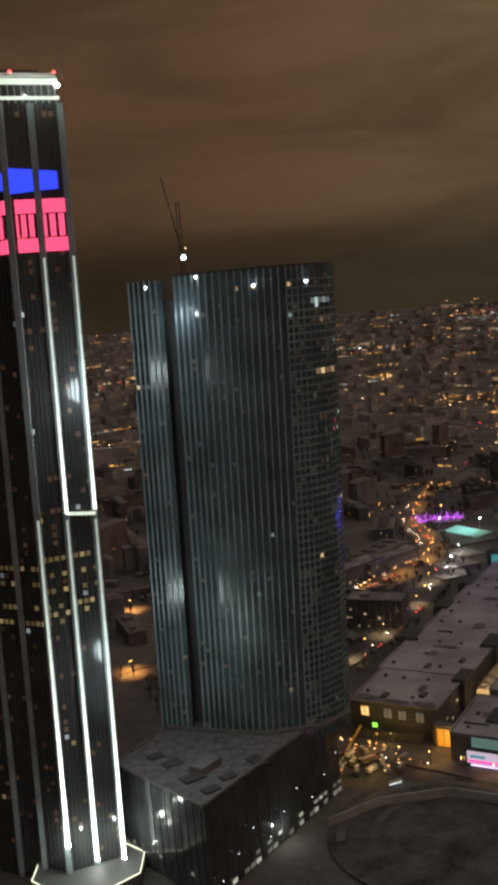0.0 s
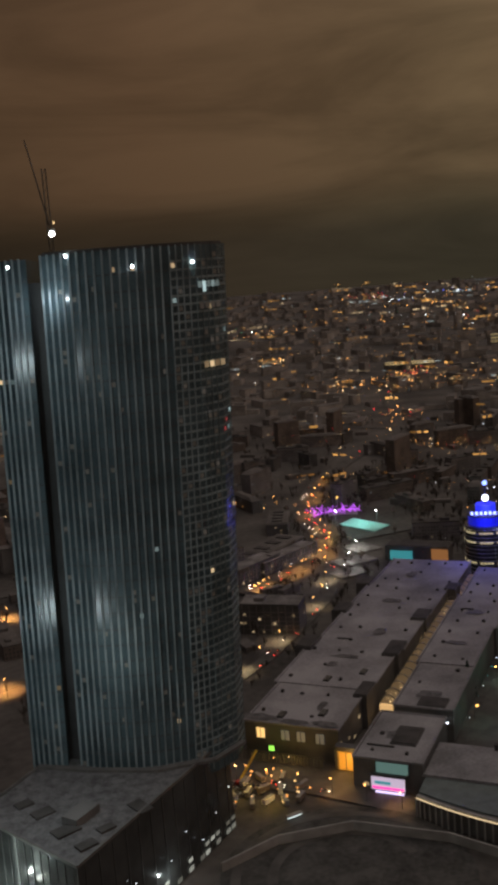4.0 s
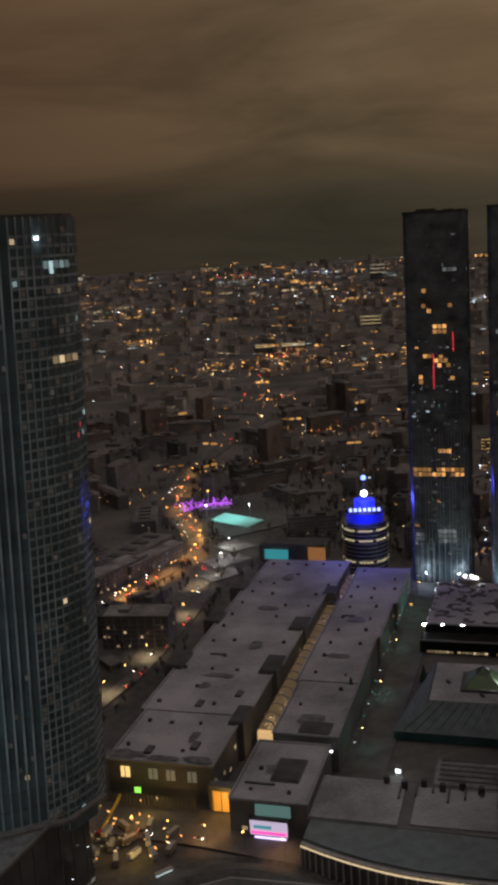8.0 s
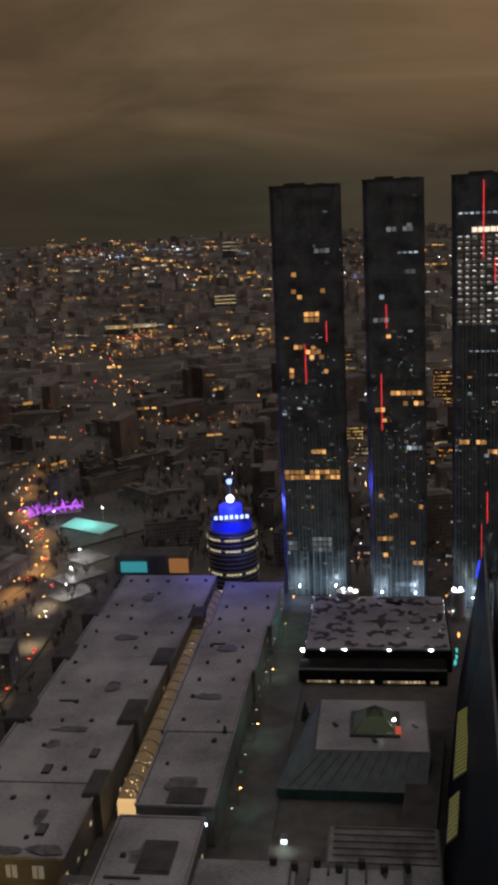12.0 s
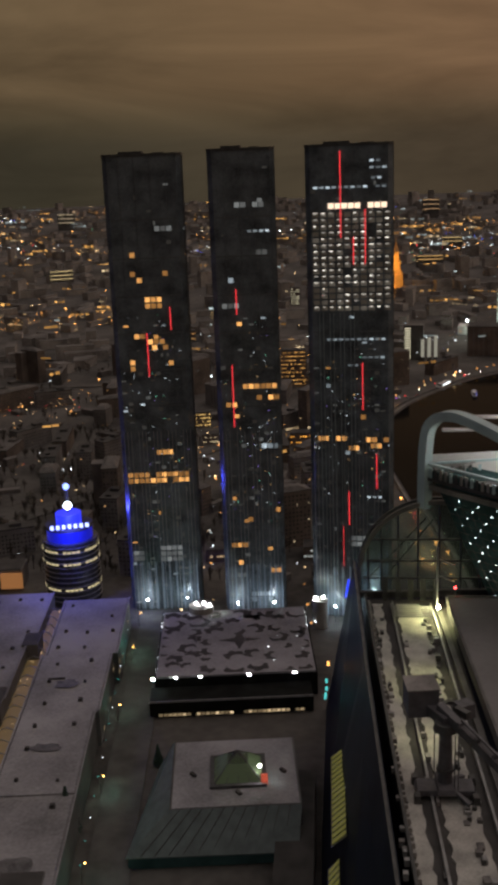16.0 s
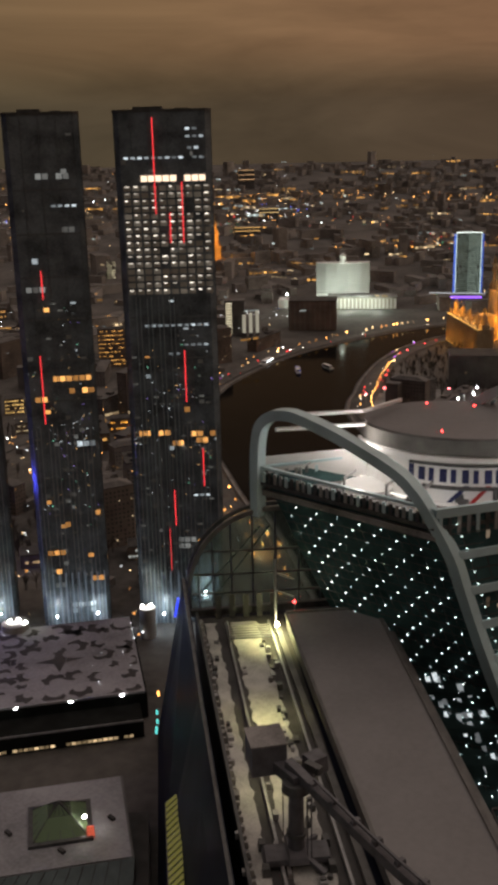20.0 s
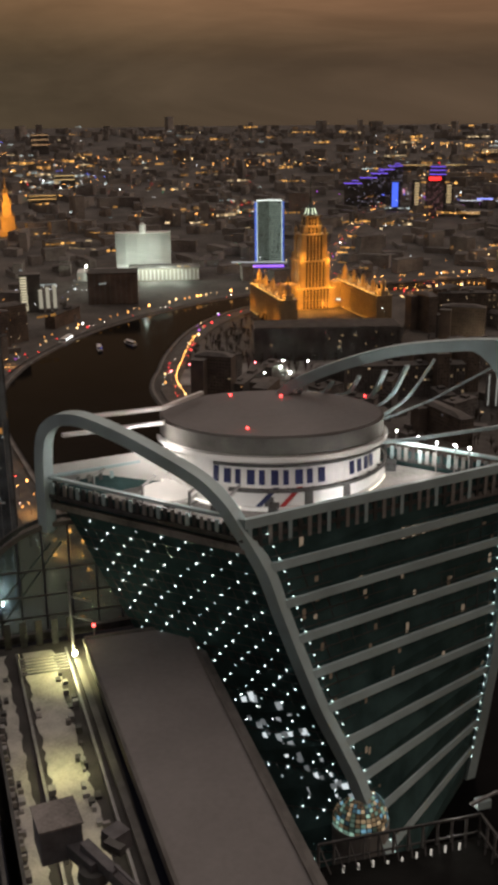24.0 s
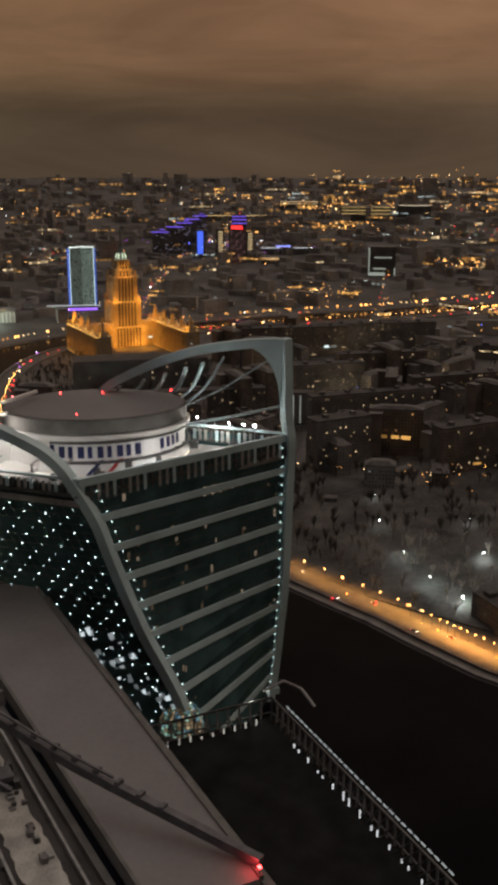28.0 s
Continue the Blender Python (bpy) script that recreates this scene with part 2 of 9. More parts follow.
# ---- building blocks ----
class Geo:
    """Vertices and faces of one mesh."""

    def __init__(self):
        self.v, self.f = [], []

    def prism(self, pts, z0, z1, top=None):
        """An upright prism on a plan polygon (anticlockwise); top: another polygon for its upper end."""
        n, k = len(pts), len(self.v)
        up = top or pts
        self.v += [(x, y, z0) for x, y in pts] + [(x, y, z1) for x, y in up]
        self.f += [tuple(k + i for i in range(n))[::-1], tuple(k + n + i for i in range(n))]
        self.f += [(k + i, k + (i + 1) % n, k + n + (i + 1) % n, k + n + i) for i in range(n)]
        return self

    def box(self, x, y, z0, sx, sy, sz, turn=0.0, taper=1.0):
        c, s = math.cos(turn), math.sin(turn)
        q = [(-sx / 2, -sy / 2), (sx / 2, -sy / 2), (sx / 2, sy / 2), (-sx / 2, sy / 2)]
        a = [(x + c * u - s * v, y + s * u + c * v) for u, v in q]
        b = [(x + taper * (c * u - s * v), y + taper * (s * u + c * v)) for u, v in q]
        return self.prism(a, z0, z0 + sz, b)

    def ngon(self, x, y, z0, r, h, n=12, r2=None, turn=0.0):
        a = [(x + r * math.cos(turn + 2 * math.pi * i / n), y + r * math.sin(turn + 2 * math.pi * i / n)) for i in range(n)]
        q = r if r2 is None else r2
        b = [(x + q * math.cos(turn + 2 * math.pi * i / n), y + q * math.sin(turn + 2 * math.pi * i / n)) for i in range(n)]
        return self.prism(a, z0, z0 + h, b)

    def beam(self, p, q, w, h=None):
        """A square bar from p to q."""
        p, q = Vector(p), Vector(q)
        d = (q - p).normalized()
        side = d.cross(Vector((0, 0, 1)))
        side = Vector((1, 0, 0)) if side.length < 1e-4 else side.normalized()
        up = side.cross(d)
        h = h or w
        k = len(self.v)
        for e in (p, q):
            for a, b in ((-1, -1), (1, -1), (1, 1), (-1, 1)):
                self.v.append(tuple(e + side * (a * w / 2) + up * (b * h / 2)))
        self.f += [(k + 3, k + 2, k + 1, k), (k + 4, k + 5, k + 6, k + 7)]
        self.f += [(k + i, k + (i + 1) % 4, k + 4 + (i + 1) % 4, k + 4 + i) for i in range(4)]
        return self

    def dot(self, x, y, z, r):
        """A small lamp: an octahedron."""
        k = len(self.v)
        self.v += [(x + r, y, z), (x, y + r, z), (x - r, y, z), (x, y - r, z), (x, y, z + r), (x, y, z - r)]
        self.f += [(k + i, k + (i + 1) % 4, k + 4) for i in range(4)] + [(k + (i + 1) % 4, k + i, k + 5) for i in range(4)]
        return self

    def quad(self, a, b, c, d):
        k = len(self.v)
        self.v += [tuple(a), tuple(b), tuple(c), tuple(d)]
        self.f.append((k, k + 1, k + 2, k + 3))
        return self

    def slab(self, a, b, c, d, out):
        """A thin plate on four corners, out: its thickness vector."""
        k = len(self.v)
        o = Vector(out)
        self.v += [tuple(Vector(p)) for p in (a, b, c, d)] + [tuple(Vector(p) + o) for p in (a, b, c, d)]
        self.f += [(k + 3, k + 2, k + 1, k), (k + 4, k + 5, k + 6, k + 7)]
        self.f += [(k + i, k + (i + 1) % 4, k + 4 + (i + 1) % 4, k + 4 + i) for i in range(4)]
        return self

    def mesh(self, name, material, smooth=False):
        me = bpy.data.meshes.new(name)
        me.from_pydata(self.v, [], self.f)
        me.materials.append(material)
        if smooth:
            me.shade_smooth()
        return me


def thing(name, label, category, group="", kind="", at=(0, 0, 0), turn=0.0):
    e = new(name)
    e.matrix_world = pose(*at, 0, 0, math.degrees(turn))
    return tagged(e, label, category, group, kind)


def part(name, g, material, parent=None, label="", kind="", smooth=False):
    """Links a Geo as one mesh object under a thing or part."""
    ob = new(name, g if isinstance(g, bpy.types.Mesh) else g.mesh(name, material, smooth))
    if parent is not None:
        ob.parent = parent
    return tagged(ob, label, kind=kind)


def solo(name, g, material, label, category, kind="", group=""):
    return tagged(part(name, g, material), label, category, group, kind)




def lerp(a, b, t):
    return a + (b - a) * t


def mixp(p, q, t):
    return tuple(lerp(a, b, t) for a, b in zip(p, q))


def rise(x, y):
    """The land lies flat to about two kilometres and then climbs slowly to the hills at the skyline."""
    r = math.hypot(x, y)
    return 0.0 if r < 2000 else 172 * ((r - 2000) / 2700) ** 1.35


# plan frame of the exhibition grounds: u along the halls, v across
def ex(u, v):
    return (-46 + 0.475 * u + 0.88 * v, 330 + 0.88 * u - 0.475 * v)


EXTURN = math.atan2(0.88, 0.475)


def sweep(pts, w, h):
    """A bent bar of one rectangular section along a line of points."""
    g = Geo()
    pts = [Vector(p) for p in pts]
    n = len(pts)
    for i, p in enumerate(pts):
        d = (pts[min(n - 1, i + 1)] - pts[max(0, i - 1)]).normalized()
        side = d.cross(Vector((0, 0, 1)))
        side = Vector((1, 0, 0)) if side.length < 0.05 else side.normalized()
        up = side.cross(d).normalized()
        for a, b in ((-1, -1), (1, -1), (1, 1), (-1, 1)):
            g.v.append(tuple(p + side * (a * w / 2) + up * (b * h / 2)))
    for i in range(n - 1):
        k = 4 * i
        g.f += [(k + j, k + (j + 1) % 4, k + 4 + (j + 1) % 4, k + 4 + j) for j in range(4)]
    k = 4 * (n - 1)
    g.f += [(3, 2, 1, 0), (k, k + 1, k + 2, k + 3)]
    return g


def arc_ribbon(pts, across, w, h):
    """A bent bar that keeps one axis level across its bend."""
    pts, n = [Vector(p) for p in pts], Vector(across).normalized()
    rows = []
    for i, p in enumerate(pts):
        d = (pts[min(len(pts) - 1, i + 1)] - pts[max(0, i - 1)]).normalized()
        up = d.cross(n).normalized()
        rows.append((p - n * w / 2 - up * h / 2, p + n * w / 2 - up * h / 2, p + n * w / 2 + up * h / 2, p - n * w / 2 + up * h / 2))
    return loft(rows)


def blade(pts, u, v):
    """A bent bar whose section keeps the half axes u and v all along."""
    u, v = Vector(u), Vector(v)
    return loft([(Vector(p) - u - v, Vector(p) + u - v, Vector(p) + u + v, Vector(p) - u + v) for p in pts])


def loft(rows):
    """One closed bar through rows of corner points, each row of the same length."""
    g, m = Geo(), len(rows[0])
    for r in rows:
        g.v += [tuple(p) for p in r]
    for i in range(len(rows) - 1):
        k = m * i
        g.f += [(k + j, k + (j + 1) % m, k + m + (j + 1) % m, k + m + j) for j in range(m)]
    k = m * (len(rows) - 1)
    g.f += [tuple(range(m))[::-1], tuple(range(k, k + m))]
    return g


def lamp(name, at, power, col, size=0.6, shaded=False):
    """A lamp; a shaded one has a hood and shines downwards only."""
    d = bpy.data.lights.new(name, "SPOT" if shaded else "POINT")
    if shaded:
        d.spot_size, d.spot_blend = 2.5, 0.5
    d.energy, d.color, d.shadow_soft_size = power, col, size
    ob = new(name, d)
    ob.location = at
    return ob

# ---- ground, river, streets ----
RIVER = [(170, -420), (255, -160), (352, 60), (394, 165), (430, 250), (530, 460), (628, 670), (715, 815), (810, 897), (925, 962), (1020, 996), (1100, 1010), (1190, 1012), (1310, 978), (1430, 905), (1610, 780), (1800, 620), (2150, 420)]
RW = [290, 280, 238, 208, 208, 165, 150, 150, 150, 126, 98, 76, 62, 60, 62, 70, 76, 80]


def offset_line(line, widths, side):
    out = []
    for i, (x, y) in enumerate(line):
        a, b = line[max(0, i - 1)], line[min(len(line) - 1, i + 1)]
        dx, dy = b[0] - a[0], b[1] - a[1]
        n = math.hypot(dx, dy)
        w = widths[i] if isinstance(widths, (list, tuple)) else widths
        out.append((x - side * dy / n * w / 2, y + side * dx / n * w / 2))
    return out


def smooth_line(line, k=6):
    out = []
    for i in range(len(line) - 1):
        p0, p1, p2, p3 = line[max(0, i - 1)], line[i], line[i + 1], line[min(len(line) - 1, i + 2)]
        for j in range(k):
            t = j / k
            out.append(tuple(0.5 * (2 * b + (c - a) * t + (2 * a - 5 * b + 4 * c - d) * t * t + (3 * b - a - 3 * c + d) * t ** 3) for a, b, c, d in zip(p0, p1, p2, p3)))
    return out + [line[-1]]


def strip(line, width, z, thick=0.3, lift=False):
    g = Geo()
    a, b = offset_line(line, width, 1), offset_line(line, width, -1)
    for i in range(len(line) - 1):
        q = [a[i], b[i], b[i + 1], a[i + 1]]
        zz = [rise(*p) + z if lift else z for p in q]
        g.slab(*[(p[0], p[1], h - thick) for p, h in zip(q, zz)], (0, 0, thick))
    return g


def dist_line(x, y, line):
    best = 1e9
    for (ax, ay), (bx, by) in zip(line, line[1:]):
        dx, dy = bx - ax, by - ay
        t = max(0, min(1, ((x - ax) * dx + (y - ay) * dy) / (dx * dx + dy * dy)))
        best = min(best, math.hypot(x - ax - t * dx, y - ay - t * dy))
    return best


ground = Geo()
rings = [0, 150, 350, 600, 900, 1300, 1700, 2000, 2300, 2600, 2900, 3200, 3500, 3800, 4100, 4400, 4650, 4720]
NA = 72
for r in rings:
    for i in range(NA):
        a = 2 * math.pi * i / NA
        x, y = r * math.cos(a), r * math.sin(a)
        ground.v.append((x, y, rise(x, y) - 0.5))
for j in range(len(rings) - 1):
    for i in range(NA):
        k = j * NA
        ground.f.append((k + i, k + NA + i, k + NA + (i + 1) % NA, k + (i + 1) % NA))
solo("ground", ground, EARTH, "dark winter city ground with old snow", "ground", "structure")
river_line = smooth_line(RIVER)
rw = [w for i in range(len(RW) - 1) for w in [lerp(RW[i], RW[i + 1], j / 6) for j in range(6)]] + [RW[-1]]
solo("water", strip(river_line, rw, 0.3, 0.4), WATER, "black river water with reflected lamps", "river", "structure")
for s, nm in ((1, "west"), (-1, "east")):
    bank = offset_line(river_line, [w + 8 for w in rw], s)
    solo("embankment_" + nm, strip(bank, 3, 1.4, 1.9), QUAY, "concrete embankment wall with snow", "embankment", "structure")
EAST = offset_line(river_line, [w + 44 for w in rw], -1)
WEST = offset_line(river_line, [w + 44 for w in rw], 1)
solo("road_embankment_east", strip(EAST, 20, 0.9, 0.6), ASPH, "wet asphalt embankment road under orange lamps", "road", "structure")
solo("road_embankment_west", strip(WEST, 20, 0.87, 0.6), ASPH, "wet asphalt embankment road", "road", "structure")
STREETS = {
    "road_avenue": ([(-300, 420), (-160, 520), (-29, 624), (-2, 657), (58, 729), (80, 808), (76, 921), (120, 1080), (180, 1200), (330, 1500), (420, 2000)], 22),
    "road_service": ([(-130, 320), (-46, 437), (-9, 489), (32, 564), (58, 625), (72, 712)], 11),
    "road_front": ([(-150, 230), ex(-42, -30), ex(-30, 40), ex(-38, 120), ex(-50, 190), (240, 190)], 18),
    "road_plaza": ([ex(-30, 134), ex(140, 136), ex(330, 140)], 20),
    "road_prospect": ([(1330, 920), (1480, 1030), (1717, 1190), (1923, 1290), (2110, 1372), (2300, 1440), (2800, 1600)], 30),
    "road_north": ([(-300, 700), (0, 760), (150, 800), (420, 900), (760, 1100), (1200, 1350)], 18),
    "road_cross": ([(150, 1600), (500, 1350), (760, 1200), (900, 1130)], 16),
    "road_south": ([(640, 330), (900, 420), (1250, 560), (1800, 700), (2600, 1000)], 18),
}
for i, (nm, (line, w)) in enumerate(STREETS.items()):
    solo(nm, strip(smooth_line(line), w, 0.56 + 0.03 * i, 0.5, True), ASPH, "asphalt street with slush at its edges", "road", "structure")
ALL_STREETS = [v[0] for v in STREETS.values()] + [EAST[::4], WEST[::4]]

# ---- city beyond: one mesh of far blocks, single houses nearer by ----
KEEP = [(150, 680, 48), (100, 720, 40), (1010, 745, 100), (690, 190, 120), (-100, 200, 95), (-190, 190, 70), (340, 240, 190), (258, 580, 45), (308, 540, 45), (370, 495, 50), (205, 620, 45), (1240, 890, 75), (1170, 850, 118), (1240, 800, 80), (1290, 1290, 130), (1120, 1180, 90), (1531, 1205, 70), (90, 830, 110), (230, 330, 120)]


def free(x, y, r):
    u = 0.475 * (x + 46) + 0.88 * (y - 330)
    v = 0.88 * (x + 46) - 0.475 * (y - 330)
    if -75 < u < 355 and -45 < v < 260:
        return False
    if any(math.hypot(x - a, y - b) < r + c for a, b, c in KEEP):
        return False
    if dist_line(x, y, RIVER) < 105 + r:
        return False
    return all(dist_line(x, y, s) > 16 + r for s in ALL_STREETS)


def house_mesh(w, d, h, kind):
    """Wall with storeys, cornice and roof of one town house, about the origin."""
    wall, roof = Geo(), Geo()
    wall.box(0, 0, -1, w, d, h + 1)
    if kind == 1 and w > 34:
        wall.box(w / 2 - d / 2, d * 0.85, -1, d, d * 0.9, h - 1.5)
        roof.box(w / 2 - d / 2, d * 0.87, h - 2.5, d + 0.6, d * 0.92, 0.8)
    roof.box(0, 0, h, w + 0.8, d + 0.8, 0.9)
    if kind == 1:
        roof.box(0, 0, h + 0.9, w * 0.96, d * 0.96, min(w, d) * 0.22, 0, 0.55)
    else:
        roof.box(w * 0.2, 0, h + 0.9, w * 0.2, d * 0.5, 2.6)
        roof.box(-w * 0.3, d * 0.1, h + 0.9, w * 0.1, d * 0.3, 1.6)
    return wall, roof


def lit_panes(g, cx, cy, w, d, z0, h, turn, share, rng, st=3.4, bay=3.0, pw=1.5, ph=1.6, sides=(0, 1, 2, 3)):
    """Scattered lit windows on the sides of a block."""
    c, s = math.cos(turn), math.sin(turn)
    for side in sides:
        length, off = (w, d / 2) if side % 2 == 0 else (d, w / 2)
        nx, ny = ((0, -1), (1, 0), (0, 1), (-1, 0))[side]
        tx, ty = -ny, nx
        nb, ns = max(1, int(length / bay)), max(1, int(h / st))
        for i in range(nb):
            for k in range(ns):
                if rng.random() < share:
                    a = (i + 0.5) * length / nb - length / 2
                    z = z0 + k * st + 0.9
                    lx, ly = nx * (off + 0.18) + tx * a, ny * (off + 0.18) + ty * a
                    q = []
                    for e, zz in ((-pw / 2, z), (pw / 2, z), (pw / 2, z + ph), (-pw / 2, z + ph)):
                        x, y = lx + tx * e, ly + ty * e
                        q.append((cx + c * x - s * y, cy + s * x + c * y, zz))
                    g.quad(*q)


WALLS = [WALLD, WALLB, WALLG, WALLG, WALLB]
H_OR = glow("house_orange_window", (1.0, 0.50, 0.18), 0.6, vary=0.9)
H_WA = glow("house_warm_window", (1.0, 0.76, 0.45), 0.5, vary=0.9)
H_CO = glow("house_cool_window", (0.85, 0.92, 0.95), 0.45, vary=0.9)
NEARKINDS = []
for i in range(14):
    rr = random.Random(100 + i)
    w, d, h = rr.uniform(26, 72), rr.uniform(12, 16), rr.choice([11, 14, 17, 17, 20, 24, 28, 36, 46])
    wall, roof = house_mesh(w, d, h, i % 2)
    warm, cool = Geo(), Geo()
    lit_panes(warm, 0, 0, w, d, 0, h, 0, 0.03, rr, pw=1.1, ph=1.2)
    lit_panes(cool, 0, 0, w, d, 0, h, 0, 0.014, rr, pw=1.1, ph=1.2)
    pane = Geo()
    lit_panes(pane, 0, 0, w - 0.12, d - 0.12, 0, h, 0, 0.85, rr)
    NEARKINDS.append((max(w, d) / 2, wall.mesh("wall", WALLS[i % 5]), roof.mesh("roof", ROOFF if i % 4 else TAR),
                      warm.mesh("lit_windows", H_OR if i % 3 else H_WA), cool.mesh("lit_windows", H_CO), pane.mesh("dark_windows", PANE)))
placed = []


def roomy(x, y, r):
    return all(math.hypot(x - a, y - b) > (r + c) * 0.92 for a, b, c in placed)


house_rng = random.Random(31)
count = 0
for tries in range(9000):
    a = math.radians(house_rng.uniform(-18, 80))
    dist = 470 + 1150 * house_rng.random() ** 0.8
    x, y = -30 + dist * math.sin(a), -80 + dist * math.cos(a)
    k = house_rng.randrange(14)
    r = NEARKINDS[k][0]
    if not free(x, y, r * 0.7) or not roomy(x, y, r * 0.8):
        continue
    placed.append((x, y, r * 0.8))
    _, wl, rf, wa, co, pn = NEARKINDS[k]
    h = thing("town_house", ("dark brick", "grey panel", "plastered")[k % 3] + " town house with a snowy roof and few lit windows", "house", "town houses", at=(x, y, 0), turn=house_rng.choice([0.35, 0.35 + math.pi / 2, 0.9, 1.1, -0.2]))
    part("wall", wl, None, h)
    part("roof", rf, None, h, "snow-dusted roof")
    part("dark_windows", pn, None, h, kind="stuff")
    if count % 3:
        part("lit_windows", wa, None, h, "warm lit windows", kind="stuff")
    else:
        part("lit_windows", co, None, h, "cool lit windows", kind="stuff")
    count += 1
    if count >= 258:
        break

far, farroof, fwin, fwin2, fwinc = Geo(), Geo(), Geo(), Geo(), Geo()
fr = random.Random(5)
n = 0
while n < 3600:
    a = math.radians(fr.uniform(-20, 84))
    dist = 1450 + 3150 * fr.random() ** 0.75
    x, y = dist * math.sin(a), dist * math.cos(a)
    if dist < 2400 and not free(x, y, 14):
        continue
    n += 1
    h = fr.choice([7, 9, 11, 13, 15, 18, 22]) * (2.4 if fr.random() < 0.05 else 1)
    w, d, turn = fr.uniform(20, 75), fr.uniform(13, 22), fr.choice([0.35, 1.92, 0.8, -0.3, 1.2])
    z = rise(x, y)
    far.box(x, y, z - 6, w, d, h + 6, turn)
    farroof.box(x, y, z + h, w, d, 0.8, turn)
    sh = fr.choice([0.0, 0.0, 0.0, 0.006, 0.012, 0.03])
    lit_panes(fr.choice([fwin, fwin, fwin2, fwinc]), x, y, w, d, z, h, turn, sh, fr, st=4.5, bay=5.0, pw=2.4, ph=2.0)
solo("city_blocks", far, WALLF, "distant dark city blocks", "buildings", "stuff")
solo("city_roofs", farroof, ROOFF, "distant snow-dusted roofs", "roofs", "stuff")
solo("city_windows", fwin, W_OR, "distant orange lit windows", "windows", "stuff")
solo("city_windows", fwin2, W_WA, "distant warm lit windows", "windows", "stuff")
solo("city_windows", fwinc, W_CO, "distant cool lit windows", "windows", "stuff")

# sheds and bare trees that fill the yards between the houses
sheds, yard_trees = Geo(), Geo()
yr = random.Random(77)
n = 0
while n < 1500:
    a, dist = math.radians(yr.uniform(-20, 82)), 480 + 1200 * yr.random()
    x, y = -30 + dist * math.sin(a), -80 + dist * math.cos(a)
    n += 1
    if not free(x, y, 6) or not roomy(x, y, 6):
        continue
    if n % 3 == 0:
        sheds.box(x, y, -0.5, yr.uniform(8, 26), yr.uniform(6, 11), yr.uniform(3.5, 8), yr.choice([0.35, 1.92, 0.8, -0.3]))
    else:
        for k in range(3):
            tx, ty, h = x + yr.uniform(-9, 9), y + yr.uniform(-9, 9), yr.uniform(8, 15)
            yard_trees.beam((tx, ty, 0), (tx, ty, h * 0.6), 0.5)
            for j in range(9):
                b, z0 = yr.uniform(0, 6.28), h * yr.uniform(0.25, 0.55)
                e = (tx + h * 0.32 * math.cos(b) * yr.random(), ty + h * 0.32 * math.sin(b) * yr.random(), h * yr.uniform(0.6, 1))
                yard_trees.beam((tx, ty, z0), e, 0.28)
for n in range(420):
    x, y, h = yr.uniform(900, 1140), yr.uniform(690, 940), yr.uniform(8, 14)
    if dist_line(x, y, RIVER) < 100 or math.hypot(x - 1178, y - 848) < 62:
        continue
    yard_trees.beam((x, y, 0), (x, y, h * 0.6), 0.5)
    for j in range(9):
        b, z0 = yr.uniform(0, 6.28), h * yr.uniform(0.25, 0.55)
        yard_trees.beam((x, y, z0), (x + h * 0.34 * math.cos(b) * yr.random(), y + h * 0.34 * math.sin(b) * yr.random(), h * yr.uniform(0.6, 1)), 0.3)
solo("yard_sheds", sheds, ROOFF, "low dark sheds between the houses", "sheds", "stuff")
solo("yard_trees", yard_trees, BARK, "dark bare trees in the yards", "trees", "stuff")

# lamps of the far city: in clusters round squares and shops, under lit facades, and along streets
dots = {"o": Geo(), "w": Geo(), "c": Geo(), "r": Geo(), "b": Geo(), "g": Geo(), "v": Geo()}
fac = {"o": Geo(), "w": Geo(), "c": Geo()}
lr = random.Random(11)
MIXES = {"gold": "ooooowwwo", "white": "cccwwccbo", "traffic": "oorrwowro", "mixed": "oowwccrgo", "violet": "vvbvco"}


def near_water(x, y, m):
    return math.hypot(x, y) < 2400 and dist_line(x, y, RIVER) < m


def put_dot(kind, x, y, z, r):
    if near_water(x, y, 82) or (math.hypot(x, y) < 1500 and not free(x, y, -14)):
        return
    near = math.hypot(x, y) < 1500
    if math.hypot(x, y) > 3200 and lr.random() < 0.4:
        return
    dots[kind].dot(x, y, rise(x, y) + z, r * (0.55 if near else 0.8))


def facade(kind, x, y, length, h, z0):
    """A floodlit front or lit shop row: one narrow upright strip that glows in place of floodlight."""
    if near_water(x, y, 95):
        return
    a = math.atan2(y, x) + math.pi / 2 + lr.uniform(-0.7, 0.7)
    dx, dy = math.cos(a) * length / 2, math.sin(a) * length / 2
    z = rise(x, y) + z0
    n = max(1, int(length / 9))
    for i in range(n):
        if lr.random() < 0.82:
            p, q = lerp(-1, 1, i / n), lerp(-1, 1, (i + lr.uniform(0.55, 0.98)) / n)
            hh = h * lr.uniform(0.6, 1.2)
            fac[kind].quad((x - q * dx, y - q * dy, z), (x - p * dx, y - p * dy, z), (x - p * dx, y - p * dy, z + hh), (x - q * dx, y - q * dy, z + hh))


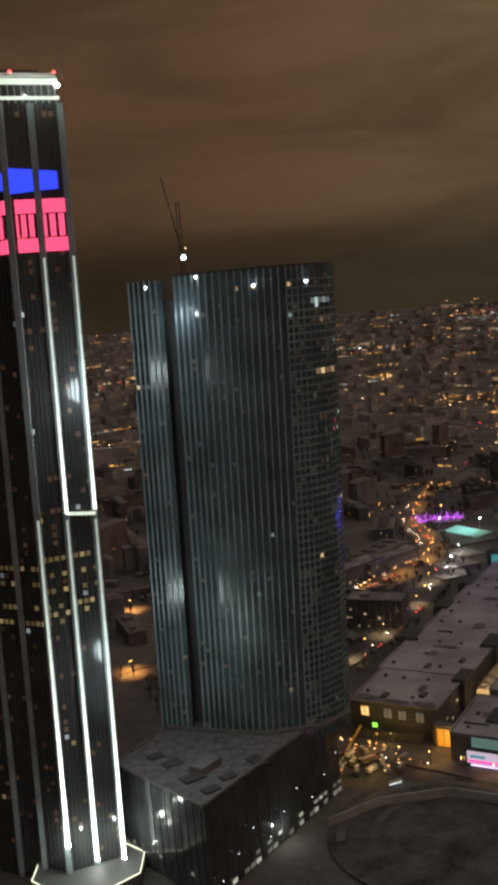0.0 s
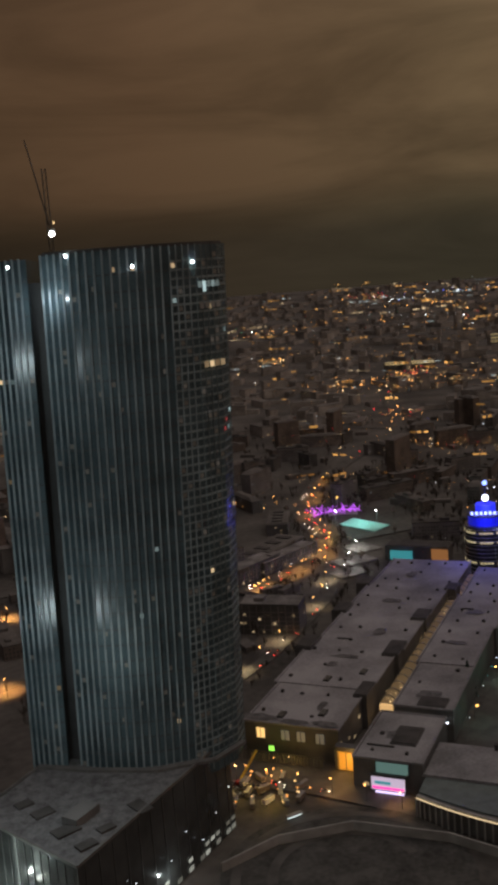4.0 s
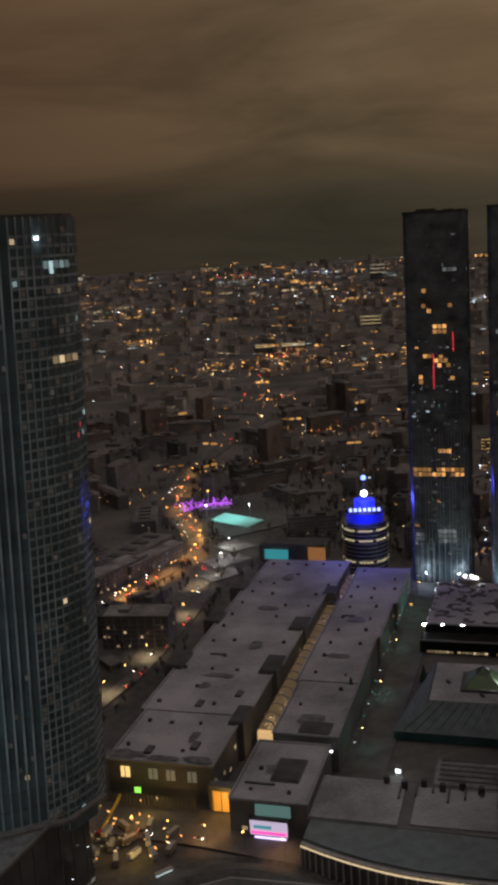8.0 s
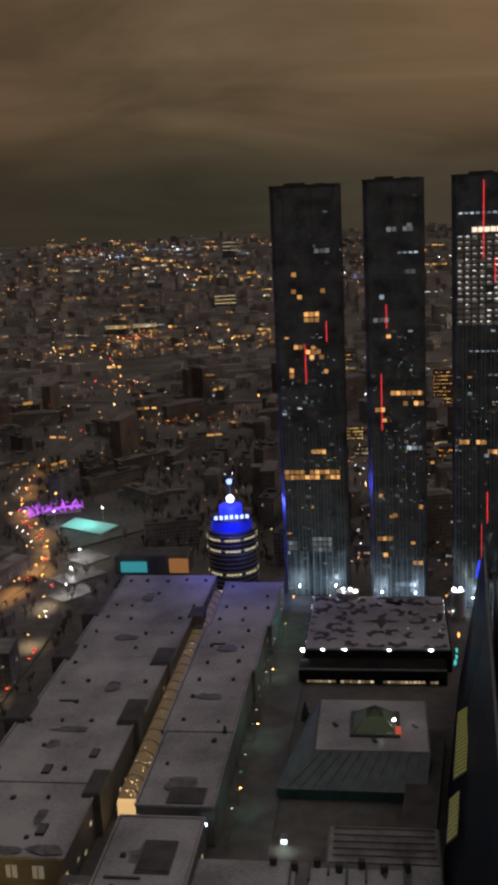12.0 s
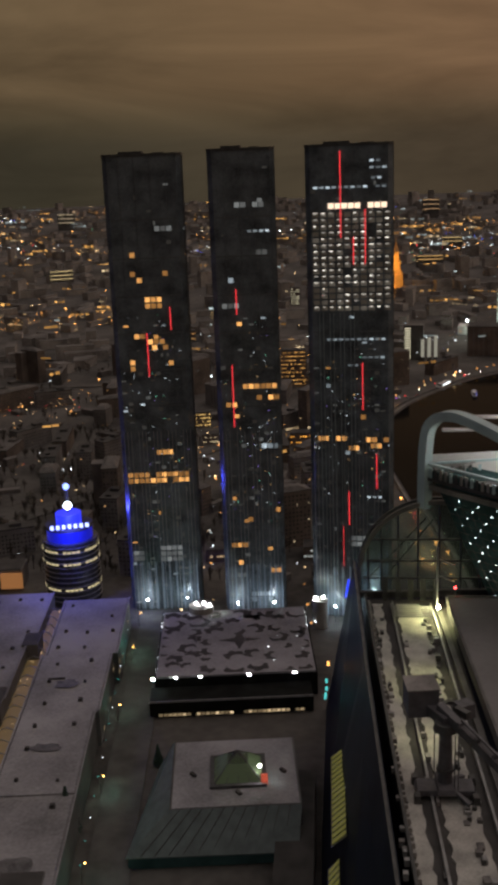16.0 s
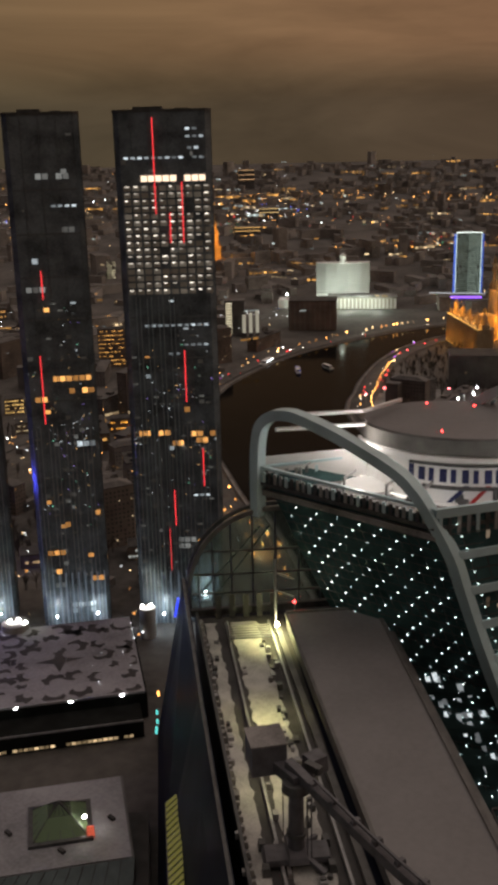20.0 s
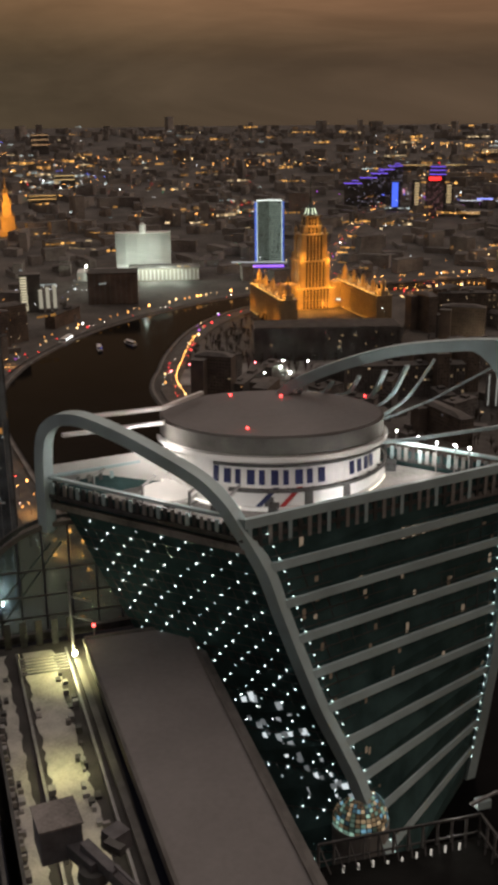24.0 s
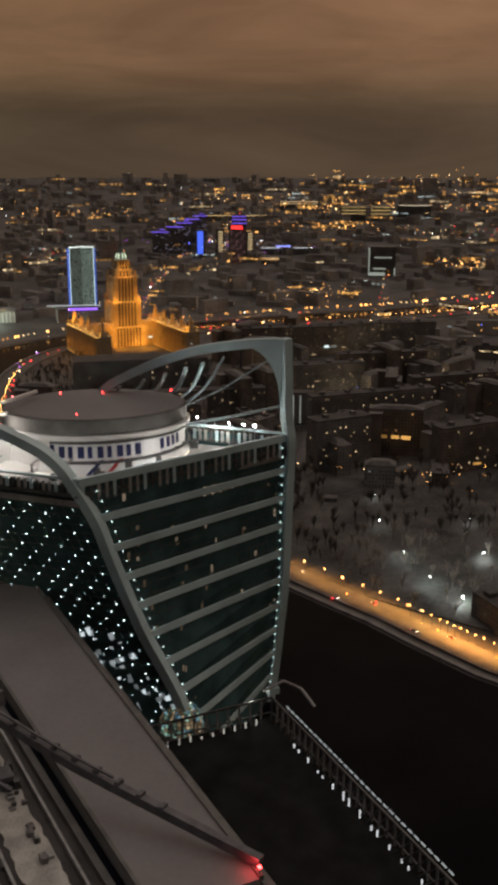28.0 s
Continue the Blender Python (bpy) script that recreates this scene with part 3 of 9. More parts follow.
# centres of light: place, spread along and across, number of lamps, kind
CENTRES = [(470, 1985, 150, 60, 190, "gold"), (587, 3335, 120, 50, 34, "gold"), (808, 3287, 160, 40, 44, "mixed"), (1185, 3872, 260, 30, 50, "gold"), (189, 1080, 70, 24, 50, "gold"),
           (361, 1248, 60, 30, 60, "traffic"), (22, 967, 60, 20, 44, "gold"), (3298, 1536, 120, 60, 120, "gold"), (2765, 1518, 170, 20, 90, "gold"), (2728, 2097, 180, 40, 90, "gold"),
           (2380, 1420, 120, 60, 90, "violet"), (2458, 2562, 150, 40, 70, "gold"), (1918, 2268, 120, 40, 60, "mixed"), (3434, 1352, 260, 90, 260, "gold"), (4206, 1470, 240, 90, 170, "gold"), (3386, 1936, 150, 60, 80, "gold"),
           (781, 1110, 40, 30, 50, "gold"), (2131, 2403, 100, 40, 70, "white"), (1924, 1661, 100, 50, 70, "mixed"), (1100, 455, 90, 16, 60, "white"), (932, 3585, 200, 50, 44, "gold"), (323, 1233, 100, 40, 70, "gold"),
           (1045, 1240, 50, 20, 26, "white"), (1340, 790, 60, 30, 60, "traffic"), (1500, 3300, 220, 50, 50, "mixed"), (2900, 800, 160, 50, 70, "mixed"), (1700, 760, 140, 40, 60, "gold")]
for i in range(64):
    a, dist = math.radians(lr.uniform(-20, 84)), 800 + 3700 * lr.random() ** 0.8
    CENTRES.append((dist * math.sin(a), dist * math.cos(a), 30 + dist * 0.035 * lr.random(), 10 + dist * 0.012 * lr.random(), lr.choice([12, 18, 26, 40, 60]), lr.choice(["gold", "gold", "gold", "mixed", "white", "traffic"])))
for x, y, s1, s2, n, kind in CENTRES:
    turn = math.atan2(y, x) + math.pi / 2 + lr.uniform(-0.5, 0.5)
    dist = math.hypot(x, y)
    for j in range(n):
        e, f = lr.gauss(0, s1), lr.gauss(0, s2)
        px_, py_ = x + e * math.cos(turn) - f * math.sin(turn), y + e * math.sin(turn) + f * math.cos(turn)
        put_dot(lr.choice(MIXES[kind]), px_, py_, lr.uniform(5, 12) if dist < 1300 else lr.uniform(10, 30), (0.42 + dist * 0.00033) * lr.choice([0.6, 0.8, 1, 1, 1.4, 1.8]))
    if kind in ("gold", "white", "mixed"):
        for j in range(max(1, n // 16)):
            facade({"gold": "o", "white": "c", "mixed": "w"}[kind], x + lr.gauss(0, s1), y + lr.gauss(0, s1), lr.uniform(14, 40) * (0.6 + dist / 3000), lr.uniform(2, 4.5) * (0.5 + dist / 2600), lr.uniform(12, 30))
for i in range(520):
    a, dist = math.radians(lr.uniform(-20, 84)), 1250 + 3300 * lr.random() ** 0.8
    facade(lr.choice("ooooowwcc"), dist * math.sin(a), dist * math.cos(a), lr.choice([8, 14, 20, 34, 60]) * (0.5 + dist / 4000), lr.uniform(1.0, 2.8) * (0.5 + dist / 2600), lr.uniform(12, 36))
for i in range(1500):
    a, dist = math.radians(lr.uniform(-20, 84)), 620 + 4000 * lr.random() ** 0.9
    put_dot(lr.choices("owcrbg", (44, 26, 24, 3, 2, 1))[0], dist * math.sin(a), dist * math.cos(a), lr.uniform(6, 26) if dist < 1300 else lr.uniform(12, 34), (0.34 + dist * 0.00030) * lr.choice([0.4, 0.5, 0.6, 0.8, 1.5]))
for line in list(STREETS.values()) + [(EAST, 20), (WEST, 20)]:
    pts, w = smooth_line(line[0], 3) if line[0] not in (EAST, WEST) else line[0], line[1]
    bank = line[0] in (EAST, WEST)
    for (ax, ay), (bx, by) in zip(pts, pts[1:]):
        m = max(1, int(math.hypot(bx - ax, by - ay) / (9 if bank else 32)))
        for j in range(m):
            t = (j + lr.uniform(-0.3, 0.3)) / m
            x, y = lerp(ax, bx, t), lerp(ay, by, t)
            if math.hypot(x, y) < 480 or lr.random() < (0.25 if bank or math.hypot(x, y) > 1200 else 0.75):
                continue
            q = lr.uniform(0.4, 1) * lr.choice([-1, 1]) * w / 2
            k = lr.choices("owrcv", (56, 22, 12, 4, 0) if not (bank and 780 < y < 1010 and x < 1120) else (40, 20, 20, 8, 14))[0]
            dots[k].dot(x + q, y - q * 0.4, rise(x, y) + (1.4 if k == "r" else 9), (0.45 + math.hypot(x, y) * (0.0007 if bank else 0.00036)) * lr.choice([0.6, 1, 1, 1.4]))
pts = smooth_line(STREETS["road_prospect"][0], 3)
for (ax, ay), (bx, by) in zip(pts, pts[1:]):
    for j in range(int(math.hypot(bx - ax, by - ay) / 11)):
        t, q, k = lr.random(), lr.uniform(-15, 15), lr.choice("oowwcrrv")
        x, y = lerp(ax, bx, t) + q * 0.5, lerp(ay, by, t) - q * 0.86
        dots[k].dot(x, y, rise(x, y) + lr.choice((1.6, 1.6, 9)), lr.uniform(0.5, 1.1))
# lamps and lit fronts about the feet of the slab towers
for i in range(260):
    x, y = lr.uniform(250, 600), lr.uniform(480, 1000)
    if dist_line(x, y, RIVER) > 90 and all(math.hypot(x - a, y - b) > 30 for a, b in ((262, 590), (310, 548), (362, 507))):
        dots[lr.choice("oowwwcc")].dot(x, y, lr.uniform(4, 14), lr.choice([0.4, 0.5, 0.7, 1.0]))
for x, y in ((563, 905), (581, 888), (667, 899), (868, 1360), (738, 1159), (520, 780), (430, 690)):
    facade("o", x, y, 26, 5, 5)
    facade("w", x + 12, y + 14, 20, 3, 9)
for k, m, nm in (("o", L_OR, "orange"), ("w", L_WA, "warm white"), ("c", L_WH, "cold white"), ("r", L_RE, "red"), ("b", L_BL, "blue"), ("g", L_GR, "green"), ("v", L_PU, "violet")):
    solo("city_lamps", dots[k], m, "distant " + nm + " lamps scattered over the city", "lamps", "stuff")
# floodlight on the fronts is put in as their own emission
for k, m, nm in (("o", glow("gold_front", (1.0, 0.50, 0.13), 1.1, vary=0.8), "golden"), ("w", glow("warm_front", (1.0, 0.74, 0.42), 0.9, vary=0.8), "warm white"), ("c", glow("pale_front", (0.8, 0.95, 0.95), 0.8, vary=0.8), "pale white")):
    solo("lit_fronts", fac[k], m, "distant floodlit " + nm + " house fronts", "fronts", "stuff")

# ---- the three slab towers beyond the exhibition grounds ----
def slab_tower(x, y, w, d, h, turn, seed, bright, stripes, groups):
    """A dark glass slab: fins up the sides, floor bands, scattered lit windows, red light strips."""
    rr = random.Random(seed)
    t = thing("residential_tower", "tall dark glass tower with lit windows and red light strips", "skyscraper", "slab towers", at=(x, y, 0), turn=turn)
    body = Geo()
    c = 3.0
    pts = [(-w / 2 + c, -d / 2), (w / 2 - c, -d / 2), (w / 2, -d / 2 + c), (w / 2, d / 2 - c), (w / 2 - c, d / 2), (-w / 2 + c, d / 2), (-w / 2, d / 2 - c), (-w / 2, -d / 2 + c)]
    body.prism(pts, 0, h)
    part("body", body, TOWERG, t)
    crown = Geo()
    for a, b in zip(pts, pts[1:] + pts[:1]):
        crown.beam((*a, h + 0.6), (*b, h + 0.6), 0.8, 1.6)
    part("parapet", crown, DSTEEL, t)
    plant = Geo().box(-w * 0.15, 0, h, w * 0.3, d * 0.5, 3.0).box(w * 0.2, d * 0.1, h, w * 0.15, d * 0.3, 2.2)
    part("plant_room", plant, DSTEEL, t)
    # foot columns glow faintly themselves, in place of lobby light falling on them
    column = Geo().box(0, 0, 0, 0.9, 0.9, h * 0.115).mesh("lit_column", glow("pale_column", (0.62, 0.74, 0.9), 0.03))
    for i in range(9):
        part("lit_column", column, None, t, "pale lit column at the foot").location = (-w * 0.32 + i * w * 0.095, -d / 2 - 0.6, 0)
    n = int(w / 2.4)
    # low fins are pale: the lower facade's bluish sheen is put into their colour
    low, high = Geo().box(0, 0, 0, 0.35, 0.5, h * 0.42).mesh("fin", FIN), Geo().box(0, 0, 0, 0.22, 0.3, h).mesh("fin", TFIN)
    for i in range(1, n):
        part("fin", high if i % 4 == 0 else low, None, t).location = (-w / 2 + i * w / n, -d / 2 - 0.2, 0)
    edge = Geo().box(0, 0, 0, 0.5, 0.3, h).mesh("fin", TFIN)
    for i in range(1, int(d / 6)):
        for sx in (-1, 1):
            part("fin", edge, None, t).location = (sx * (w / 2 + 0.1), -d / 2 + i * 6, 0)
    bandm = Geo().box(0, 0, 0, w - 2 * c, 0.16, 0.7).mesh("floor_band", TFIN)
    for k in range(1, int(h / 24)):
        part("floor_band", bandm, None, t).location = (0, -d / 2 - 0.05, k * 24)
    warm, cool, dim, grey = Geo(), Geo(), Geo(), Geo()
    fl = int(h / 4)

    def pane(g, xx, z, ww, hh, out=0.26):
        g.quad((xx, -d / 2 - out, z), (xx + ww, -d / 2 - out, z), (xx + ww, -d / 2 - out, z + hh), (xx, -d / 2 - out, z + hh))

    for k in range(fl):
        for i in range(int((w - 2 * c) / 3.8)):
            q, zf = rr.random(), k / fl
            base = 0.016 if zf < 0.66 else 0.004
            g = None
            if q < base:
                g = rr.choice((warm, cool, cool, grey))
            elif q < base + (0.11 if zf < 0.6 else 0.02):
                g = dim
            if g is not None:
                pane(g, -w / 2 + c + i * 3.8 + 0.3, k * 4 + 0.8, rr.choice((1.4, 3.0, 3.0)), rr.choice((1.2, 2.4)), 0.22)
    for z, x0, x1, rows, share, kind in groups:
        for k in range(rows):
            xx = x0
            while xx < x1 - 1.6:
                if rr.random() < share:
                    if kind == "s":
                        pane(cool, xx + 0.5, z - k * 4 + 1.4, 2.4, 1.3)
                    else:
                        pane({"o": warm, "w": cool, "d": grey}[kind], xx + 0.3, z - k * 4, 3.1, 3.1)
                xx += 3.75
    for side in (-1, 1):
        for k in range(fl):
            for j in range(int((d - 2 * c) / 3)):
                if rr.random() < 0.035:
                    yy, z, xx = -d / 2 + c + j * 3 + 1.5, k * 4 + 0.9, side * (w / 2 + 0.12)
                    q = [(xx, yy - 1.1, z), (xx, yy + 1.1, z), (xx, yy + 1.1, z + 2.3), (xx, yy - 1.1, z + 2.3)]
                    (warm if rr.random() < 0.5 else cool).quad(*(q if side > 0 else q[::-1]))
    # tiny glowing quads paint the city's reflections onto the front glass
    tiny = [Geo() for _ in range(4)]
    knots = [(rr.uniform(-w / 2 + c, w / 2 - c), rr.uniform(0.22, 0.66) * h) for _ in range(16)]
    for k in range(150):
        if k % 5 < 2:
            xx, z = rr.uniform(-w / 2 + c, w / 2 - c), rr.triangular(6, h * 0.7, h * 0.3)
        else:
            kx, kz = rr.choice(knots)
            xx, z = min(w / 2 - c, max(c - w / 2, rr.gauss(kx, 4.0))), rr.gauss(kz, 4.5)
        s, hh = rr.uniform(0.15, 0.5), rr.uniform(0.25, 0.9)
        tiny[rr.choice((0, 0, 0, 0, 0, 1, 1, 1, 2, 3))].quad((xx - s, -d / 2 - 0.28, z), (xx + s, -d / 2 - 0.28, z), (xx + s, -d / 2 - 0.28, z + hh), (xx - s, -d / 2 - 0.28, z + hh))
    for g, col in zip(tiny, ((0.85, 0.95, 1.0), (1.0, 0.6, 0.25), (0.3, 0.9, 0.6), (0.45, 0.3, 1.0))):
        part("city_glint", g, glow("city_glint_glow", col, 0.5, vary=0.9), t, kind="stuff")
    if bright:
        for k in range(8):
            part("pale_fin", Geo().box(-19 + k * 2.4 + (k // 2) * 1.6, -d / 2 - 0.5, 0, 0.45, 0.8, 204), RRIB, t, "pale vertical fin")
        work, ceil = Geo(), Geo()
        for k in range(16):
            for i in range(10):
                xx, z = -22.5 + i * 4.85, 205.5 + k * 3.8
                if rr.random() < 0.93:
                    pane(work, xx, z, 3.9, 2.8, 0.2)
                if rr.random() < (0.5 if k < 4 else 0.88):
                    pane(ceil, xx + 0.6, z + 2.0, rr.uniform(1.3, 2.6), 0.7, 0.26)
        part("lit_floors", work, glow("bare_lit_floor", (1.0, 0.90, 0.74), 0.05, vary=0.8), t, "rows of dim unfinished floors", kind="stuff")
        part("ceiling_lamps", ceil, glow("bare_ceiling_lamp", (1.0, 0.90, 0.78), 1.3, vary=0.7), t, "rows of bright ceiling lamps", kind="stuff")
        strip_glow = glow("warm_floor_strip", (1.0, 0.72, 0.5), 0.9)
        for k in range(9):
            if k != 5:
                part("lit_floor_strip", Geo().box(-11 + k * 4.0, -d / 2 - 0.3, 267.5, 3.4, 0.4, 3.2), strip_glow, t, "brightly lit floor window")
    part("lit_windows", warm, W_OR, t, "orange lit windows", kind="stuff")
    part("lit_windows", cool, W_CO, t, "cool lit windows", kind="stuff")
    # faintest panes: partly dim rooms, partly reflected city light painted in
    part("dim_panes", dim, W_DI, t, kind="stuff")
    part("dim_panes", grey, glow("grey_white_window", (0.86, 0.90, 0.88), 0.16, vary=0.6), t, kind="stuff")
    for sx, z0, z1 in stripes:
        part("light_strip", Geo().box(sx, -d / 2 - 0.5, z0, 0.5, 0.4, z1 - z0), LEDR, t, "glowing red light strip")
    return t


slab_tower(262, 590, 49, 34, 303, -0.50, 1, False, ((13, 194, 209), (-2.8, 164, 192.7)),
           ((212.5, -3, 8.4, 2, 1, "o"), (189, -11.2, -3.7, 1, 1, "o"), (185.3, -2.6, 8.7, 1, 1, "o"), (181.5, 0, 2, 1, 1, "o"), (181.5, 7, 9, 1, 1, "o"), (241, -11, -8, 1, 1, "o"), (229, -11.5, -8, 1, 1, "o"), (225, -7.4, -4, 1, 1, "o"),
            (229, 9.3, 13, 1, 1, "o"), (172, -15, -12, 3, 0.7, "o"), (171, 10, 13, 1, 1, "o"), (95.5, -21.4, 21.4, 2, 0.86, "o"), (111, -1.2, 8.2, 1, 1, "o"), (43, -2.4, 11.8, 3, 0.9, "d"), (40, -21, -13.5, 2, 0.9, "d"), (257, 2, 16.3, 1, 0.8, "d")))
slab_tower(310, 548, 41, 32, 304, -0.55, 2, False, ((-5.7, 204, 220), (-10, 131, 171.7)),
           ((270, -5, 13.3, 1, 0.9, "d"), (253.5, 2.3, 18, 1, 0.85, "s"), (241, 7.5, 13.8, 1, 1, "d"), (224, -10.5, -7, 1, 1, "w"), (208, -15, -3, 1, 0.8, "d"), (156, -3.8, 18, 1, 0.95, "o"), (148.5, 4.9, 18, 1, 0.75, "o"), (144, -15, -6.7, 1, 1, "o"),
            (116, 3.5, 18, 1, 0.9, "w"), (65.5, -3.5, 1.7, 1, 1, "o"), (72, 15, 18, 1, 1, "o"), (47.5, -15.2, -6, 1, 1, "o"), (35, -11, -7, 1, 1, "o"), (29, 10.5, 18, 1, 1, "o"), (26, -12, -6, 1, 1, "d"), (12, -3, 12.6, 2, 0.8, "w")))
slab_tower(363.2, 506.1, 53, 36, 304, -0.66, 3, True, ((-5.2, 250, 301), (2.4, 234, 250.6), (9.6, 234, 267), (7.4, 142, 172.7), (16, 90, 113), (-2, 65, 87.7), (-6, 36, 63.8)),
           ((278, -22, 23.4, 1, 0.8, "s"), (293, 12, 23.4, 2, 0.85, "s"), (283, 9, 23.4, 1, 0.8, "s"), (185.5, -15, 23.4, 1, 0.95, "s"), (174, 7, 23.4, 1, 0.9, "s"), (169, -2, 4.5, 1, 1, "s"), (122, -21.5, -4, 1, 0.95, "o"),
            (121, 9, 23.4, 1, 0.9, "o"), (117, 12, 18, 1, 1, "o"), (115.5, -2.2, 6.2, 1, 1, "o"), (136, 5.7, 10, 1, 1, "o"), (82, 9, 22.5, 1, 0.8, "s"), (54, -1, 9, 2, 0.9, "d")))

for x, y in ((238, 572), (262, 559), (286, 532), (307, 519), (337, 491), (358, 475)):
    fl = thing("forecourt_lamp", "cold white lamp on a post at a tower's foot", "lamp", "forecourt lamps", at=(x, y, 0))
    part("post", Geo().ngon(0, 0, 0, 0.16, 11, 6, 0.1), DSTEEL, fl)
    part("head", Geo().dot(0, 0, 11.4, 0.7), FLOOD, fl)
    lamp("forecourt_lamp_light", (x, y, 10), 2600, (0.72, 0.88, 1.0), 0.6)


def lit_block(x, y, w, h, floors, col, power, words):
    """A mid-rise block in the town behind the slab towers with rows of lit floors."""
    t = thing("lit_town_block", words, "building", "lit blocks behind the towers", at=(x, y, rise(x, y)), turn=-math.atan2(x, y))
    part("wall", Geo().box(0, 0, -2, w, 18, h + 2), WALLB, t)
    part("roof", Geo().box(0, 0, h, w - 0.6, 17.4, 0.7), TAR, t)
    m = glow("block_floor", col, power, vary=0.6)
    rr = random.Random(int(x))
    for k in range(floors):
        g, z = Geo(), h * (k + 0.35) / floors
        for i in range(int(w / 2.6)):
            if rr.random() < 0.72:
                xx = -w / 2 + 0.8 + i * 2.6
                g.quad((xx, -9.15, z), (xx + 1.9, -9.15, z), (xx + 1.9, -9.15, z + 1.5), (xx, -9.15, z + 1.5))
        part("lit_floor", g, m, t, kind="stuff")


for x, y, w, h, n, col, power, words in (
        (519, 1036, 21, 17, 4, (1.0, 0.62, 0.2), 0.9, "dark block with four yellow lit floors"), (491, 959, 20, 10, 2, (1.0, 0.78, 0.45), 0.6, "low block with pale yellow lit floors"),
        (569, 893, 25, 13, 2, (1.0, 0.42, 0.06), 1.4, "low block with glaring orange lit floors"), (734, 1168, 36, 50, 9, (1.0, 0.48, 0.12), 0.8, "tall block with many orange lit floors"),
        (756, 1459, 22, 16, 3, (1.0, 0.66, 0.3), 0.8, "block with warm lit floors"), (803, 1627, 18, 18, 2, (1.0, 0.5, 0.15), 1.0, "block with orange lit floors"),
        (920, 1748, 22, 32, 6, (1.0, 0.68, 0.32), 0.9, "tall block with warm lit floors"), (1191, 1883, 20, 37, 7, (1.0, 0.9, 0.6), 0.9, "tall block with pale lit floors"),
        (330, 640, 22, 9, 1, (1.0, 0.66, 0.34), 0.8, "low house with a warm lit row"), (395, 600, 22, 9, 2, (0.9, 0.95, 0.9), 0.6, "low house with white lit rows")):
    lit_block(x, y, w, h, n, col, power, words)


# ---- exhibition halls ----
def hall(u0, u1, v0, v1, h, seed, label):
    rr = random.Random(seed)
    t = thing("exhibition_hall", label, "hall", "exhibition halls")
    p = [ex(u0, v0), ex(u0, v1), ex(u1, v1), ex(u1, v0)]
    if (p[1][0] - p[0][0]) * (p[2][1] - p[0][1]) - (p[1][1] - p[0][1]) * (p[2][0] - p[0][0]) < 0:
        p = p[::-1]
    part("wall", Geo().prism(p, 0, h), WALLD, t)
    part("roof", Geo().prism([ex(u0, v0 + 1), ex(u0, v1 - 1), ex(u1 - 0.004, v1 - 1), ex(u1 - 0.004, v0 + 1)][::-1] if p[0] != ex(u0, v0) else [ex(u0, v0 + 1), ex(u0, v1 - 1), ex(u1 - 0.004, v1 - 1), ex(u1 - 0.004, v0 + 1)], h - 0.3, h + 0.35), SNOW, t, "flat roof under snow")
    par = Geo()
    for a, b in zip(p, p[1:] + p[:1]):
        if abs((b[0] - a[0]) * 0.475 + (b[1] - a[1]) * 0.88) < 1 and u0 not in (0, -24, 42):
            continue
        par.beam((*a, h + 0.5), (*b, h + 0.5), 0.9, 1.1)
    part("parapet", par, SNOW, t)
    n = max(2, int((u1 - u0) / 20))
    m = max(2, int((v1 - v0) / 14))
    for i in range(n):
        for j in range(m):
            if rr.random() < 0.6:
                x, y = ex(lerp(u0, u1, (i + 0.5) / n) + rr.uniform(-2, 2), lerp(v0, v1, (j + 0.5) / m) + rr.uniform(-1.5, 1.5))
                s = rr.uniform(1.6, 2.6)
                part("roof_vent", Geo().box(x, y, h + 0.3, s, s, rr.uniform(1.0, 1.8), EXTURN, 0.8), TAR, t)
    for k in range(1 if seed % 3 == 0 else 0):
        u, v = rr.uniform(u0 + 8, u1 - 8), rr.uniform(v0 + 6, v1 - 10)
        x, y = ex(u, v)
        part("roof_duct", Geo().box(x, y, h + 0.3, rr.uniform(8, 18), 1.0, 0.9, EXTURN + (0 if k else math.pi / 2)), TAR, t)
    bands = Geo()
    for a, b in zip(p, p[1:] + p[:1]):
        m = int(math.hypot(b[0] - a[0], b[1] - a[1]) / 5)
        for i in range(m):
            q0, q1 = mixp(a, b, (i + 0.2) / m), mixp(a, b, (i + 0.8) / m)
            if rr.random() < 0.12:
                nx, ny = (b[1] - a[1]), -(b[0] - a[0])
                l = math.hypot(nx, ny)
                nx, ny = nx / l * 0.2, ny / l * 0.2
                z = rr.choice([2, 6, 10])
                bands.quad((q0[0] + nx, q0[1] + ny, z), (q1[0] + nx, q1[1] + ny, z), (q1[0] + nx, q1[1] + ny, z + 2), (q0[0] + nx, q0[1] + ny, z + 2))
    if bands.v:
        part("lit_windows", bands, W_WA, t, kind="stuff")
    return t


HALL = "long exhibition hall with a flat snowy roof and roof vents"
for i, (u0, u1, v0, v1, h) in enumerate([(0, 59, 0, 60, 20), (59, 130, -3, 63, 20.3), (130, 202, 0, 66, 20.1), (202, 274, 0, 68, 20.2), (274, 346, 2, 72, 20.0),
                                         (-24, 36, 76, 116, 18), (42, 111, 82, 119, 20), (111, 184, 80, 119, 20.2), (184, 252, 80, 121, 20), (252, 332, 82, 124, 19.8)]):
    hall(u0, u1, v0, v1, h, 40 + i, HALL)

